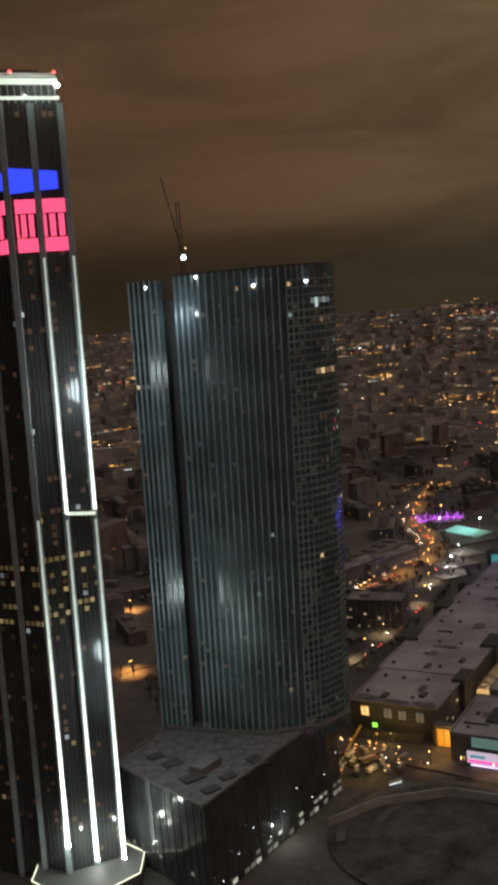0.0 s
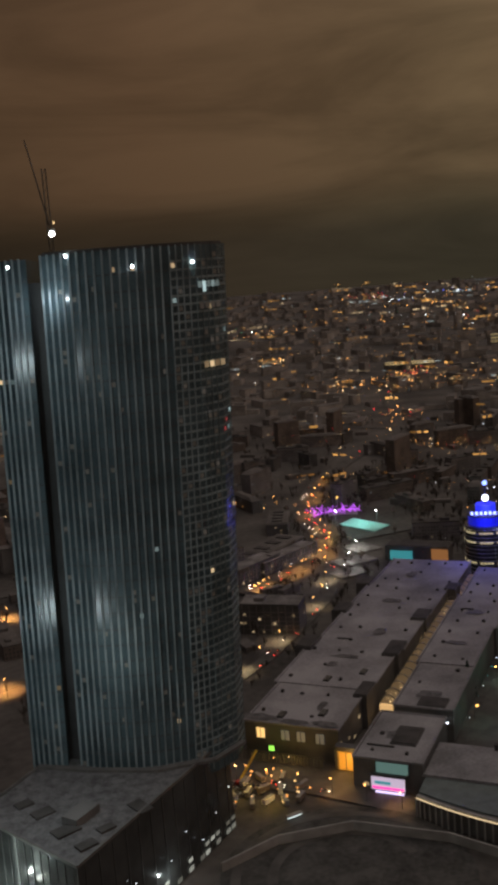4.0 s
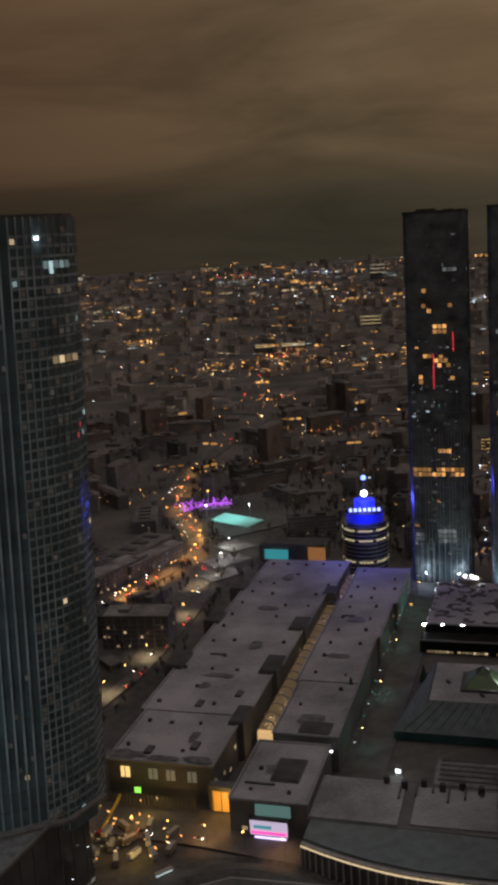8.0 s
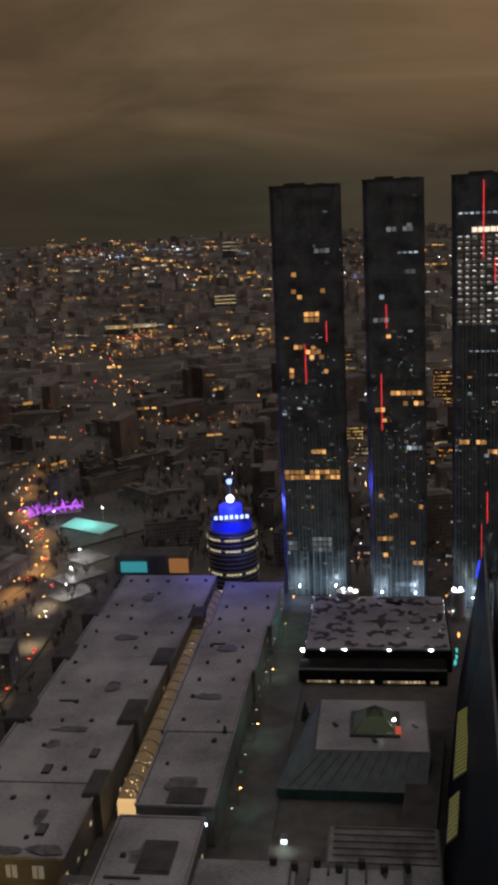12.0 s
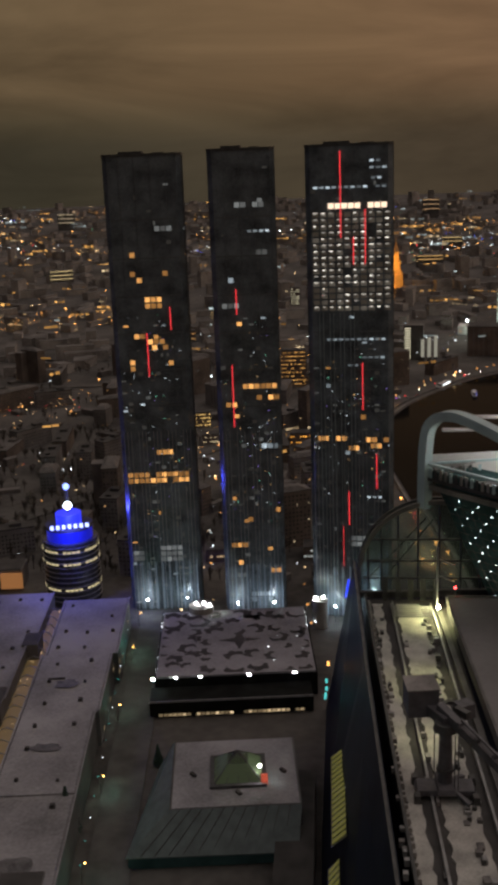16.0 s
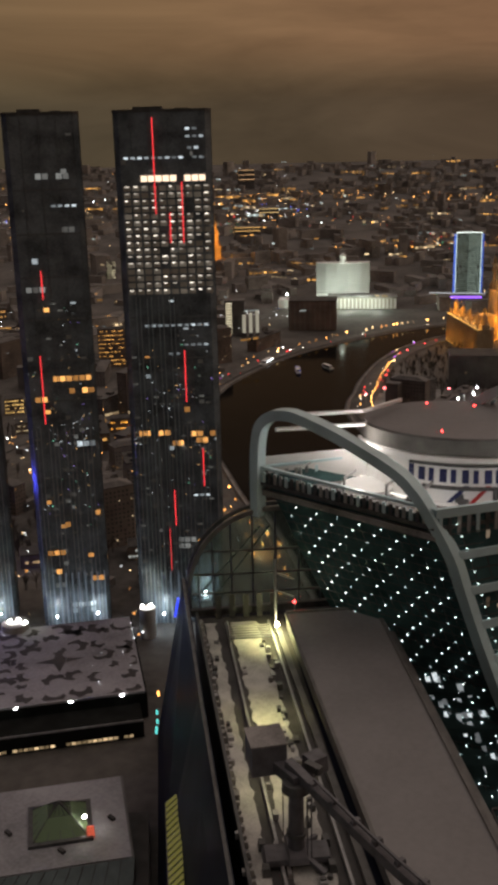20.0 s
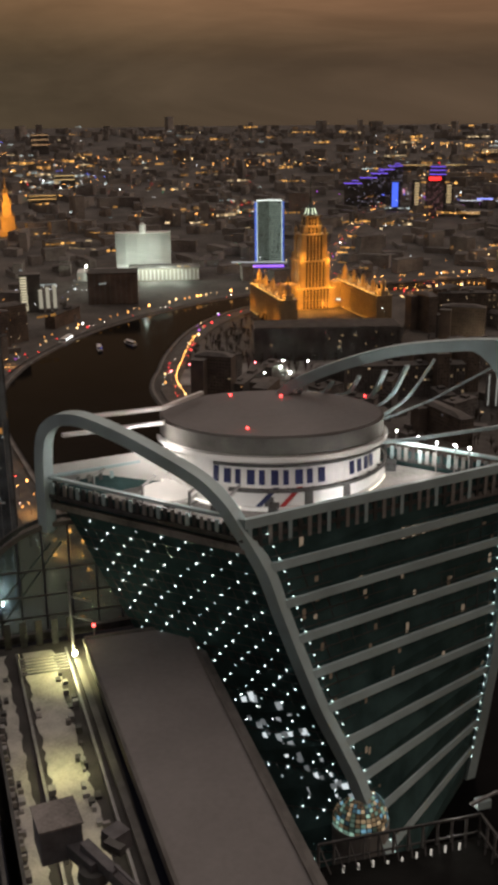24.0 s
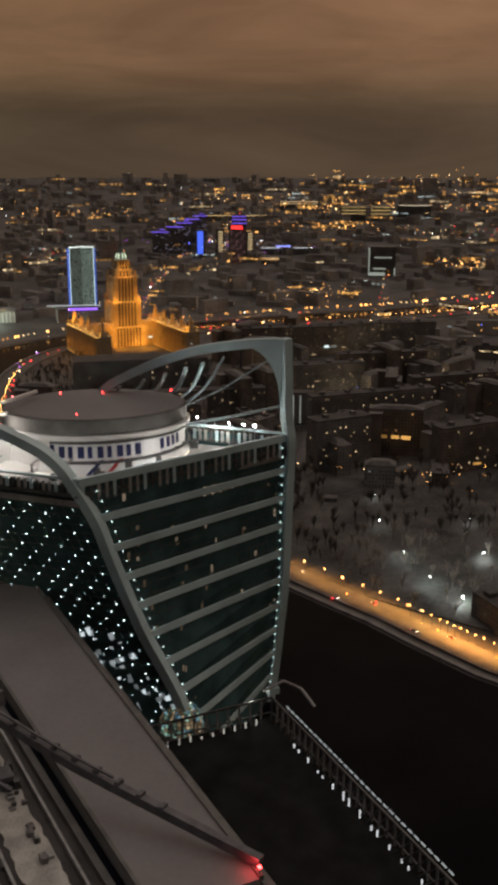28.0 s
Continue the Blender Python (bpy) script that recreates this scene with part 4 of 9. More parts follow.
# bare dark patches in the snow of the hall roofs
pt = random.Random(15)
BARE = mat("wet_bare_roof", (0.11, 0.107, 0.11), 0.7, var=0.5, scale=0.2, fine=0.8)
for u, v, a, b in ((6, 8, 5, 14), (4, 30, 4, 10), (5, 50, 4, 9), (30, 40, 7, 3), (95, 25, 5, 4), (110, 30, 3, 12), (160, 40, 8, 5), (230, 30, 5, 9), (300, 30, 9, 5), (8, 96, 9, 10), (60, 100, 8, 9), (150, 98, 4, 9), (215, 100, 5, 8)):
    g = Geo()
    top = 18.4 if v > 76 and u < 36 else 21.1
    for i in range(14):
        t, r = 2 * math.pi * i / 14, pt.uniform(0.65, 1.1)
        g.v.append((*ex(u + a * r * math.cos(t), v + b * r * math.sin(t)), top))
    g.f.append(tuple(range(14))[::-1])
    solo("roof_patch", g, BARE, "bare dark patch melted in roof snow", "roof patch", group="roof patches")
# long low sheds between the service road and the avenue
for i, (x, y, w, d, h, turn) in enumerate(((16, 752, 92, 30, 10, 0.9), (-78, 528, 70, 34, 13, 0.7), (40, 862, 60, 24, 12, 1.4), (-120, 640, 80, 30, 12, 0.8))):
    t = thing("long_shed", "long low shed with a dark snow-streaked roof", "shed", "long sheds", at=(x, y, 0), turn=turn)
    part("wall", Geo().box(0, 0, -0.5, w, d, h + 0.5), WALLG if i % 2 else WALLD, t)
    part("roof", Geo().box(0, 0, h, w + 1, d + 1, 1.6, 0, 0.93), ROOFF, t)
    for k in range(4):
        part("roof_light", Geo().box(-w * 0.35 + k * w * 0.23, 0, h + 1.5, w * 0.08, d * 0.5, 1.0), TAR, t)
    g = Geo()
    lit_panes(g, 0, 0, w, d, 0, h, 0, 0.06, pt)
    if g.v:
        part("lit_windows", g, W_WA, t, kind="stuff")


def fir(x, y, h):
    """A dark fir: trunk and rings of drooping boughs."""
    fr_ = random.Random(int(h))
    t = thing("fir_tree", "tall dark conical fir tree on the plaza", "tree", "fir trees", at=(x, y, 0))
    part("trunk", Geo().ngon(0, 0, 0, 0.4, h * 0.95, 7, 0.08), BARK, t)
    g = Geo()
    for k in range(26):
        z = h * (0.08 + 0.9 * k / 26)
        r = (h - z) * 0.27 + 0.3
        for j in range(15):
            a, q = 2 * math.pi * (j + fr_.random()) / 15, r * fr_.uniform(0.75, 1.1)
            g.beam((0, 0, z + 0.6), (q * math.cos(a), q * math.sin(a), z - q * 0.25), 0.5, 0.16)
    part("boughs", g, NEEDLE, t, "dark green boughs", kind="stuff")


NEEDLE = mat("fir_needles", (0.025, 0.05, 0.035), 0.8, var=0.4, scale=0.5)
fir(107, 373, 25.5)
fir(166, 402, 11.5)
fir(120, 392, 9)


def lit_row(g, a, b, z, h, n, fill, out, rng, share=1.0):
    """A row of n lit panes along a plan line, standing a little proud."""
    d = Vector((b[0] - a[0], b[1] - a[1], 0))
    o = Vector((d.y, -d.x, 0)).normalized() * out
    for i in range(n):
        if rng.random() > share:
            continue
        p, q = mixp(a, b, (i + 0.5 - fill / 2) / n), mixp(a, b, (i + 0.5 + fill / 2) / n)
        g.quad((p[0] + o.x, p[1] + o.y, z), (q[0] + o.x, q[1] + o.y, z), (q[0] + o.x, q[1] + o.y, z + h), (p[0] + o.x, p[1] + o.y, z + h))


def plan(u0, u1, v0, v1):
    return [ex(u0, v0), ex(u0, v1), ex(u1, v1), ex(u1, v0)]


# ---- pavilion with the curved pattern on its snowy roof, floodlights along its terrace ----
pv = thing("pavilion", "wide pavilion with dark curved bands on its snowy roof", "pavilion")
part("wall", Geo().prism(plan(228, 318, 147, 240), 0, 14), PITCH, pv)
part("roof", Geo().prism(plan(229, 317, 148, 239), 13.8, 15), SNOW, pv, "snowy roof")
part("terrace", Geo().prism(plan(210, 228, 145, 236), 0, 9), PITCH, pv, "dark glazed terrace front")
part("terrace_rail", Geo().beam((*ex(210, 145), 9.5), (*ex(210, 236), 9.5), 0.5, 1.0), STEEL, pv)
curl = random.Random(23)
CURLS = []
for iu in range(7):
    for iv in range(7):
        u, v = 237 + iu * 12.2 + curl.uniform(-3, 3), 154 + iv * 13 + curl.uniform(-3, 3)
        if math.hypot(u - 272, v - 196) > 15:
            a = math.atan2(v - 196, u - 272) + curl.choice((1.2, -1.2)) + curl.uniform(-0.5, 0.5)
            CURLS.append((u, v, curl.uniform(1.6, 4.2), curl.uniform(3.0, 5.6), a, a + curl.uniform(1.8, 4.2)))
for u, v, r0, wide, a0, a1 in CURLS:
    g = Geo()
    for i in range(13):
        b = lerp(a0, a1, i / 12)
        k = math.sin(math.pi * i / 12) ** 0.7
        for r in (r0 + i * 0.12, r0 + i * 0.12 + wide * k * (1 + 0.25 * math.sin(i * 2.1)) + 0.1):
            g.v.append((*ex(min(315.5, max(230.5, u + r * math.cos(b))), min(238, max(149, v + r * math.sin(b)))), 15.14))
        if i:
            g.f.append((2 * i - 2, 2 * i, 2 * i + 1, 2 * i - 1))
    part("roof_band", g, TAR, pv, "curved bare band")
g = Geo()
for i in range(8):
    r = 13 if i % 2 == 0 else 4.2
    g.v.append((*ex(272 + r * math.cos(i * math.pi / 4), 196 + r * math.sin(i * math.pi / 4)), 15.16))
g.f.append(tuple(range(8)))
part("roof_star", g, TAR, pv, "four-pointed bare patch")
part("roof_turret", Geo().ngon(*ex(318, 172), 0, 8, 19, 20), CONC, pv)
part("roof_turret", Geo().ngon(*ex(318, 250), 0, 5, 19, 18), CONC, pv)
for u, v, z in ((318, 169, 20), (318, 174, 20), (314, 178, 20), (318, 247, 20), (318, 252, 20)):
    part("floodlight", Geo().ngon(*ex(u, v), z, 0.75, 0.8, 8), FLOOD, pv, "white floodlight")
for v in (146, 159, 173, 201, 227):
    part("floodlight", Geo().ngon(*ex(229, v), 13.2, 0.95, 1.0, 8), FLOOD, pv, "glaring terrace floodlight")
    part("floodlight_pole", Geo().box(*ex(229, v), 9, 0.3, 0.3, 4.2), STEEL, pv)
    x, y = ex(224, v)
    lamp("terrace_lamp", (x, y, 13.4), 26, (0.85, 1.0, 0.92), 0.4)
for v in (170, 200, 232):
    x, y = ex(270, v)
    part("roof_mast", Geo().box(x, y, 15, 0.3, 0.3, 4), STEEL, pv)
pr = random.Random(2)
g = Geo()
lit_row(g, ex(210, 236), ex(210, 147), 0.8, 1.6, 34, 0.8, -0.25, pr, 0.8)
part("lit_plinth", g, W_WA, pv, "warm light line along the foot", kind="stuff")
dots_p = Geo()
for k in range(26):
    dots_p.dot(*ex(pr.uniform(228, 318), pr.choice([147.5, 239, pr.uniform(148, 238)])), 15.8, 0.3)
part("roof_lamps", dots_p, L_WH, pv, kind="stuff")

# ---- pavilion with the glass pyramid ----
py = thing("pyramid_pavilion", "low pavilion with a snowy roof and lit glass pyramid", "pavilion")
part("wall", Geo().prism(plan(96, 152, 162, 221), 0, 19), WALLD, py)
part("roof", Geo().prism(plan(97, 151, 163, 220), 18.8, 19.6), SNOW, py, "flat snowy roof")
part("sloping_glass", Geo().prism([ex(83, 144), ex(83, 217), ex(96, 221), ex(96, 162)], 0, 5, None), GLASST, py)
g = Geo()
g.slab((*ex(83, 143), 5), (*ex(82, 218), 5), (*ex(96, 221), 19), (*ex(96, 162), 19), (0, 0, 0.6))
g.slab((*ex(83, 143), 5), (*ex(96, 162), 19), (*ex(152, 162), 19), (*ex(153, 154), 5), (0, 0, 0.6))
part("sloping_roof", g, COPPER, py, "sloping grey-green glazed roof")
for k in range(1, 12):
    part("glazing_bar", Geo().beam((*ex(83, 143 + k * 6.2), 5.8), (*ex(96, 162 + k * 4.9), 19.8), 0.3), DSTEEL, py)
base = [ex(112, 182), ex(112, 204), ex(134, 204), ex(134, 182)]
apex = (*ex(123, 193), 31)
part("pyramid_kerb", Geo().prism(plan(110, 136, 180, 206), 19.6, 21), DSTEEL, py)
part("pyramid_core", Geo().prism(base, 21, 27, [mixp(p, apex[:2], 0.55) for p in base]), glow("green_lit_glass", (0.3, 0.42, 0.2), 0.018), py, "dim green glow under glass")
for i in range(4):
    a, b = base[i], base[(i + 1) % 4]
    part("pyramid_rib", Geo().beam((*a, 21), apex, 0.6), DSTEEL, py)
    for s in (0.25, 0.5, 0.75):
        part("pyramid_bar", Geo().beam((*mixp(a, b, s), 21), apex, 0.3), DSTEEL, py)
    for s in (0.3, 0.6):
        part("pyramid_bar", Geo().beam((*mixp(a, apex[:2], s), 21 + 10 * s), (*mixp(b, apex[:2], s), 21 + 10 * s), 0.3), DSTEEL, py)
part("red_panel", Geo().box(*ex(112, 205), 20, 1, 3, 5, EXTURN), glow("red_lit_panel", (0.9, 0.15, 0.08), 0.3), py)
part("floodlight", Geo().dot(*ex(116, 203), 27, 0.9), FLOOD, py, "white floodlight")
for u, v in ((122, 172), (122, 214), (106, 193)):
    part("roof_unit", Geo().box(*ex(u, v), 19.6, 3.4, 1.6, 1.2, EXTURN + 0.6), TAR, py)

# ---- low roofs in front of the pyramid hall, with frames and chimneys ----
lowr = thing("service_block", "low service block with snowy roofs and roof frames", "building")
part("wall", Geo().prism(plan(-27, 14, 116, 222), 0, 13), WALLD, lowr)
part("roof", Geo().prism(plan(-26, 13, 117, 160), 12.9, 14), SNOW, lowr, "flat snowy roof")
part("roof", Geo().prism(plan(-24, 10, 166, 206), 12.9, 13.8), SNOW, lowr, "flat snowy roof")
part("roof", Geo().prism(plan(-26, 13, 209, 221), 12.9, 14.2), SNOW, lowr, "flat snowy roof")
part("annex_wall", Geo().prism(plan(18, 46, 172, 222), 0, 10), WALLD, lowr)
part("annex_roof", Geo().prism(plan(19, 45, 173, 221), 9.9, 10.8), SNOWTHIN, lowr)
for k in range(7):
    part("roof_frame", Geo().beam((*ex(12, 158 + k * 8), 15), (*ex(-4 + (k % 3) * 4, 158 + k * 8), 15), 0.9), DSTEEL, lowr)
    part("chimney", Geo().ngon(*ex(11 - (k % 2) * 3, 150 + k * 9.5), 13, 1.6, 4.6, 10), TAR, lowr)
for k in range(5):
    part("roof_frame", Geo().beam((*ex(22 + k * 5, 175), 12), (*ex(22 + k * 5, 220), 12), 0.6), DSTEEL, lowr)
for u, v in ((46, 151), (48, 176), (24, 168)):
    ks = thing("kiosk", "small lit kiosk with a white sign", "kiosk", "kiosks")
    part("box", Geo().box(*ex(u, v), 0, 4, 3, 3.4, EXTURN), WALLG, ks)
    part("lit_sign", Geo().box(*ex(u - 2.2, v), 1.4, 0.3, 2.6, 1.8, EXTURN), glow("kiosk_sign", (0.8, 0.92, 1.0), 2.5), ks)
    part("roof", Geo().box(*ex(u, v), 3.4, 4.4, 3.4, 0.4, EXTURN), SNOWTHIN, ks)
    lamp("kiosk_lamp", (*ex(u - 4, v), 3.4), 500, (0.95, 1.0, 0.85), 0.3)

# ---- glazed passage between the hall rows ----
ps = thing("glazed_passage", "long glazed passage glowing warmly between the halls", "passage")
for k in range(24):
    u = 62 + k * 11.5
    part("passage_hoop", sweep([(*ex(u, 68), 12), (*ex(u, 70), 16), (*ex(u, 73.5), 17.4), (*ex(u, 77), 16), (*ex(u, 79), 12)], 0.5, 0.5), STEEL, ps)
part("passage_wall", Geo().prism(plan(60, 335, 68, 79), 0, 12), glow("warm_passage", (1.0, 0.68, 0.3), 0.028), ps, "dimly lit glazed passage")
g = Geo()
for k in range(46):
    u = 62 + 272 * pr.random() ** 1.5
    g.dot(*ex(u, pr.uniform(68, 79)), pr.uniform(12.2, 15), 0.3)
part("passage_lamps", g, L_WA, ps, kind="stuff")
part("warm_gateway", Geo().box(*ex(57, 74), 0, 3, 10, 13, EXTURN), glow("warm_gate", (1.0, 0.6, 0.24), 0.5), ps, "warmly lit gateway")
cpy = thing("entrance_canopy", "curved entrance canopy lit warm from below", "canopy")
part("canopy", sweep([(*ex(36, 88), 12), (*ex(35, 94), 14.4), (*ex(35, 100), 15), (*ex(35, 106), 14.4), (*ex(36, 112), 12)], 8, 0.6), SNOWTHIN, cpy)
part("lit_soffit", Geo().box(*ex(40.5, 100), 8, 0.5, 20, 3.5, EXTURN), glow("warm_soffit", (1.0, 0.72, 0.34), 0.55), cpy)
for v in (90, 110):
    part("canopy_lamp", Geo().dot(*ex(34, v), 13, 0.7), L_WA, cpy)
for v in (84, 116):
    part("wall_lamp", Geo().dot(*ex(38, v), 14, 0.7), glow("cool_lamp_head", (0.8, 0.9, 1.0), 8.0), cpy)
part("kiosk_screen", Geo().box(*ex(31, 96), 1, 0.4, 3, 4, EXTURN), glow("kiosk_screen", (0.5, 0.7, 1.0), 2.0), cpy)
part("kiosk_screen", Geo().box(*ex(31, 107), 1, 0.4, 2, 5, EXTURN), glow("kiosk_screen", (0.8, 0.9, 1.0), 2.0), cpy)
# dark annexes notched into the halls
for i, (u, v, a, b, h) in enumerate(((58, 59, 22, 9, 22), (129, 60, 26, 12, 22.5), (201, 62, 22, 12, 22), (128, -4, 24, 12, 23), (206, -3, 20, 12, 22), (275, -4, 20, 12, 22), (50, 105, 14, 18, 21), (6, 100, 22, 15, 19.5), (273, 70, 18, 10, 21))):
    an = thing("roof_annex", "dark plant room box set among snowy roofs", "plant room", "plant rooms")
    part("box", Geo().box(*ex(u, v), 0, a, b, h, EXTURN), WALLD, an)
    part("lid", Geo().box(*ex(u, v), h, a - 1, b - 1, 0.5, EXTURN), TAR, an)
for i, (u, v) in enumerate(((12, 20), (20, 44), (70, 30), (86, 50))):
    sk = thing("roof_skylight", "dark rectangular skylight in the snow", "skylight", "skylights")
    part("kerb", Geo().box(*ex(u, v), 20.3, 8, 4, 1.2, EXTURN), TAR, sk)
    part("pane", Geo().box(*ex(u, v), 21.5, 7.4, 3.4, 0.2, EXTURN), GLASS, sk)

# ---- street front: lit doorway, screen, curved arcade ----
gt = thing("lit_loading_door", "wide open doorway glowing orange", "doorway")
part("frame", Geo().box(*ex(-4.5, 69), 0, 6, 19, 14, EXTURN), WALLD, gt)
part("lit_opening", Geo().box(*ex(-7.8, 69), 0.5, 0.6, 15, 11, EXTURN), glow("orange_doorway", (1.0, 0.42, 0.04), 0.42), gt, "orange lit interior")
for k in range(4):
    part("jamb", Geo().box(*ex(-8.2, 62 + k * 4.7), 0.5, 0.4, 0.4, 11, EXTURN), DSTEEL, gt)
lamp("doorway_lamp", (*ex(-14, 69), 7), 2600, (1.0, 0.55, 0.15), 1.5)
sc = thing("led_billboard", "wide white and pink glowing double LED billboard", "billboard")
part("casing", Geo().box(*ex(-27, 97), 3, 1.6, 20, 8.6, EXTURN), DSTEEL, sc)
part("screen", Geo().box(*ex(-28, 97), 2.6, 0.5, 19, 7.4, EXTURN), glow("white_billboard", (0.92, 0.74, 0.95), 0.42), sc, "bright white screen")
part("screen_band", Geo().box(*ex(-28.4, 97), 3.2, 0.3, 18, 1.5, EXTURN), glow("pink_billboard", (1.0, 0.08, 0.42), 0.9), sc, "pink band across the screen")
part("screen_band", Geo().box(*ex(-28.4, 94), 6.2, 0.3, 9, 1.6, EXTURN), glow("teal_patch", (0.1, 0.45, 0.5), 0.4), sc, "grey shape on the screen")
part("upper_screen", Geo().box(*ex(-26, 99), 11.8, 0.5, 18, 6.0, EXTURN), glow("teal_billboard", (0.35, 0.62, 0.55), 0.16), sc, "dim teal upper screen")
part("upper_casing", Geo().box(*ex(-25.2, 99), 11.4, 0.8, 19, 6.8, EXTURN), DSTEEL, sc)
part("light_strip", Geo().box(*ex(-29, 98), 1.4, 0.6, 16, 0.9, EXTURN), glow("violet_strip", (0.75, 0.6, 1.0), 1.2), sc)
for v in (88, 106):
    part("post", Geo().box(*ex(-27, v), 0, 1, 1, 3.2, EXTURN), DSTEEL, sc)
curve = [(36, 234), (46, 222), (60, 208), (78, 194), (105, 179), (140, 164)]
ac = thing("curved_arcade", "curved low arcade front with a warmly lit eave", "arcade")
back = [(52, 262), (64, 250), (80, 236), (100, 222), (124, 208), (156, 194)]
g = Geo()
g.prism(curve + back[::-1], 0, 12)
part("wall", g, WALLD, ac)
part("roof", Geo().prism([(x + 1.5, y + 2.5) for x, y in curve] + [(x - 1, y - 1) for x, y in back[::-1]], 11.9, 12.8), COPPER, ac, "grey-green roof with snow")
part("eave", sweep([(x, y, 12.2) for x, y in smooth_line(curve, 4)], 1.6, 0.8), STEEL, ac)
part("lit_eave", sweep([(x - 0.9, y - 1.2, 11.4) for x, y in smooth_line(curve, 4)], 0.5, 0.7), glow("warm_eave", (1.0, 0.74, 0.42), 0.5), ac, "warm light line")
sl = smooth_line(curve, 5)
for x, y in sl[::1]:
    part("column", Geo().box(x - 0.7, y - 1.0, 0, 0.7, 0.7, 11, 0.8), CONC, ac)
# front wall of the first hall: arched windows
for k, v in enumerate((8, 24, 34, 46)):
    aw = thing("arched_window", "arched window glowing orange" if k == 0 else "dim arched window in a hall front", "window", "arched windows")
    part("lit_arch", Geo().prism([ex(-0.4, v), ex(-0.4, v + 5), ex(-0.9, v + 5), ex(-0.9, v)], 11, 17), glow("arch_pane", (1.0, 0.6, 0.2) if k == 0 else (0.8, 0.7, 0.5), 0.9 if k == 0 else 0.08), aw)
    part("mullion", Geo().box(*ex(-1.0, v + 2.5), 11, 0.3, 0.4, 6, EXTURN), DSTEEL, aw)
part_front = thing("front_fence", "dark slatted fence under the hall front", "fence")
for k in range(30):
    part("slat", Geo().box(*ex(-9, -6 + k * 2), 0, 0.3, 1.2, 6, EXTURN), WALLD, part_front)
part("rail", Geo().beam((*ex(-9, -7), 6.2), (*ex(-9, 53), 6.2), 0.4), DSTEEL, part_front)
# small coloured lamps along the hall sides facing the plaza
for k in range(16):
    u = 60 + k * 16.5
    sl_ = thing("side_lamp", "small teal lamp on the hall side above the plaza" if k % 3 else "small white lamp on the hall side above the plaza", "lamp", "side lamps")
    part("bracket", Geo().box(*ex(u, 123.6), 8, 0.3, 1.2, 0.4, EXTURN), DSTEEL, sl_)
    part("head", Geo().dot(*ex(u, 124.6), 8.4, 0.36), L_TE if k % 3 else L_WH, sl_)
for u in (70, 140, 215, 290):
    lamp("plaza_lamp", (*ex(u, 131), 8), 330 if u < 250 else 620, (0.30, 1.0, 0.74), 0.6)


# ---- twisted tower with white ribbons ----
tw = thing("twisted_tower", "twisted glass tower with pale ribbons and slanting floor bands", "skyscraper")
LEVELS = [(151, 299.0, 250.8, 409.0, 204.8), (135, 304.8, 246.5, 410.6, 206.0), (120, 309.0, 243.6, 411.0, 206.8), (105, 313.3, 240.8, 411.0, 207.4), (90, 317.3, 237.3, 410.2, 207.4),
          (75, 321.2, 233.2, 409.8, 207.8), (60, 325.7, 228.0, 410.6, 209.4), (46, 328.9, 222.4, 412.2, 211.6), (30, 331.6, 217.0, 414.2, 214.0), (14, 333.7, 211.0, 414.6, 216.2), (0, 335.0, 206.0, 412.0, 217.0)]
F0, R0, L0 = Vector((299, 250.8)), Vector((409, 204.8)), Vector((285.6, 335.7))
CORN = []
for z, fx, fy, rx, ry in LEVELS:
    f, r = Vector((fx, fy)), Vector((rx, ry))
    a0, a1 = math.atan2(*(R0 - F0).yx), math.atan2(*(r - f).yx)
    k = (r - f).length / (R0 - F0).length
    d = L0 - F0
    c, s = math.cos(a1 - a0), math.sin(a1 - a0)
    l = f + Vector((c * d.x - s * d.y, s * d.x + c * d.y)) * k
    CORN.append([Vector((*p, z)) for p in (f, r, l + r - f, l)])
core = Geo()
for lv in CORN:
    core.v += [tuple(p) for p in lv]
for i in range(len(CORN) - 1):
    k = 4 * i
    core.f += [(k + 4 + j, k + 4 + (j + 1) % 4, k + (j + 1) % 4, k + j) for j in range(4)]
part("glass_body", core, GLASST, tw, "dark teal curtain glass")


def level(z):
    for a, b in zip(CORN, CORN[1:]):
        if b[0].z <= z <= a[0].z:
            t = (a[0].z - z) / (a[0].z - b[0].z)
            return [p.lerp(q, t) for p, q in zip(a, b)]
    return CORN[0] if z > 151 else CORN[-1]


def band(z, i, j, h, out, s0=0.0, s1=1.0, n=10):
    """A floor band along one side between corners i and j."""
    pts = []
    for k in range(n + 1):
        lo, hi = level(z), level(z + h)
        t = lerp(s0, s1, k / n)
        pts.append((lo[i].lerp(lo[j], t), hi[i].lerp(hi[j], t)))
    d = level(z)[j] - level(z)[i]
    o = Vector((d.y, -d.x, 0)).normalized() * out
    return loft([(a, a + o, b + o, b) for a, b in pts])


for k in range(1, 10):
    z = 150.2 - 15.0 * k
    part("floor_band", band(z - 1.6, 0, 1, 3.2, 1.3), RIBBON, tw)
for k in range(30):
    z = 151 - 5.03 * k - 2.4
    if k % 3:
        part("mullion_rail", band(z, 0, 1, 0.4, 0.35), DSTEEL, tw)
for k in range(36):
    z = 148 - 4.2 * k
    if z > 1:
        part("mullion_rail", band(z, 3, 0, 0.35, 0.3), DSTEEL, tw)
for s in range(1, 16):
    g = sweep([lv[0].lerp(lv[1], s / 16) for lv in CORN], 0.5, 0.5)
    part("mullion", g, DSTEEL, tw)
for s in range(1, 18):
    g = sweep([lv[3].lerp(lv[0], s / 18) for lv in CORN], 0.4, 0.4)
    part("mullion", g, DSTEEL, tw)
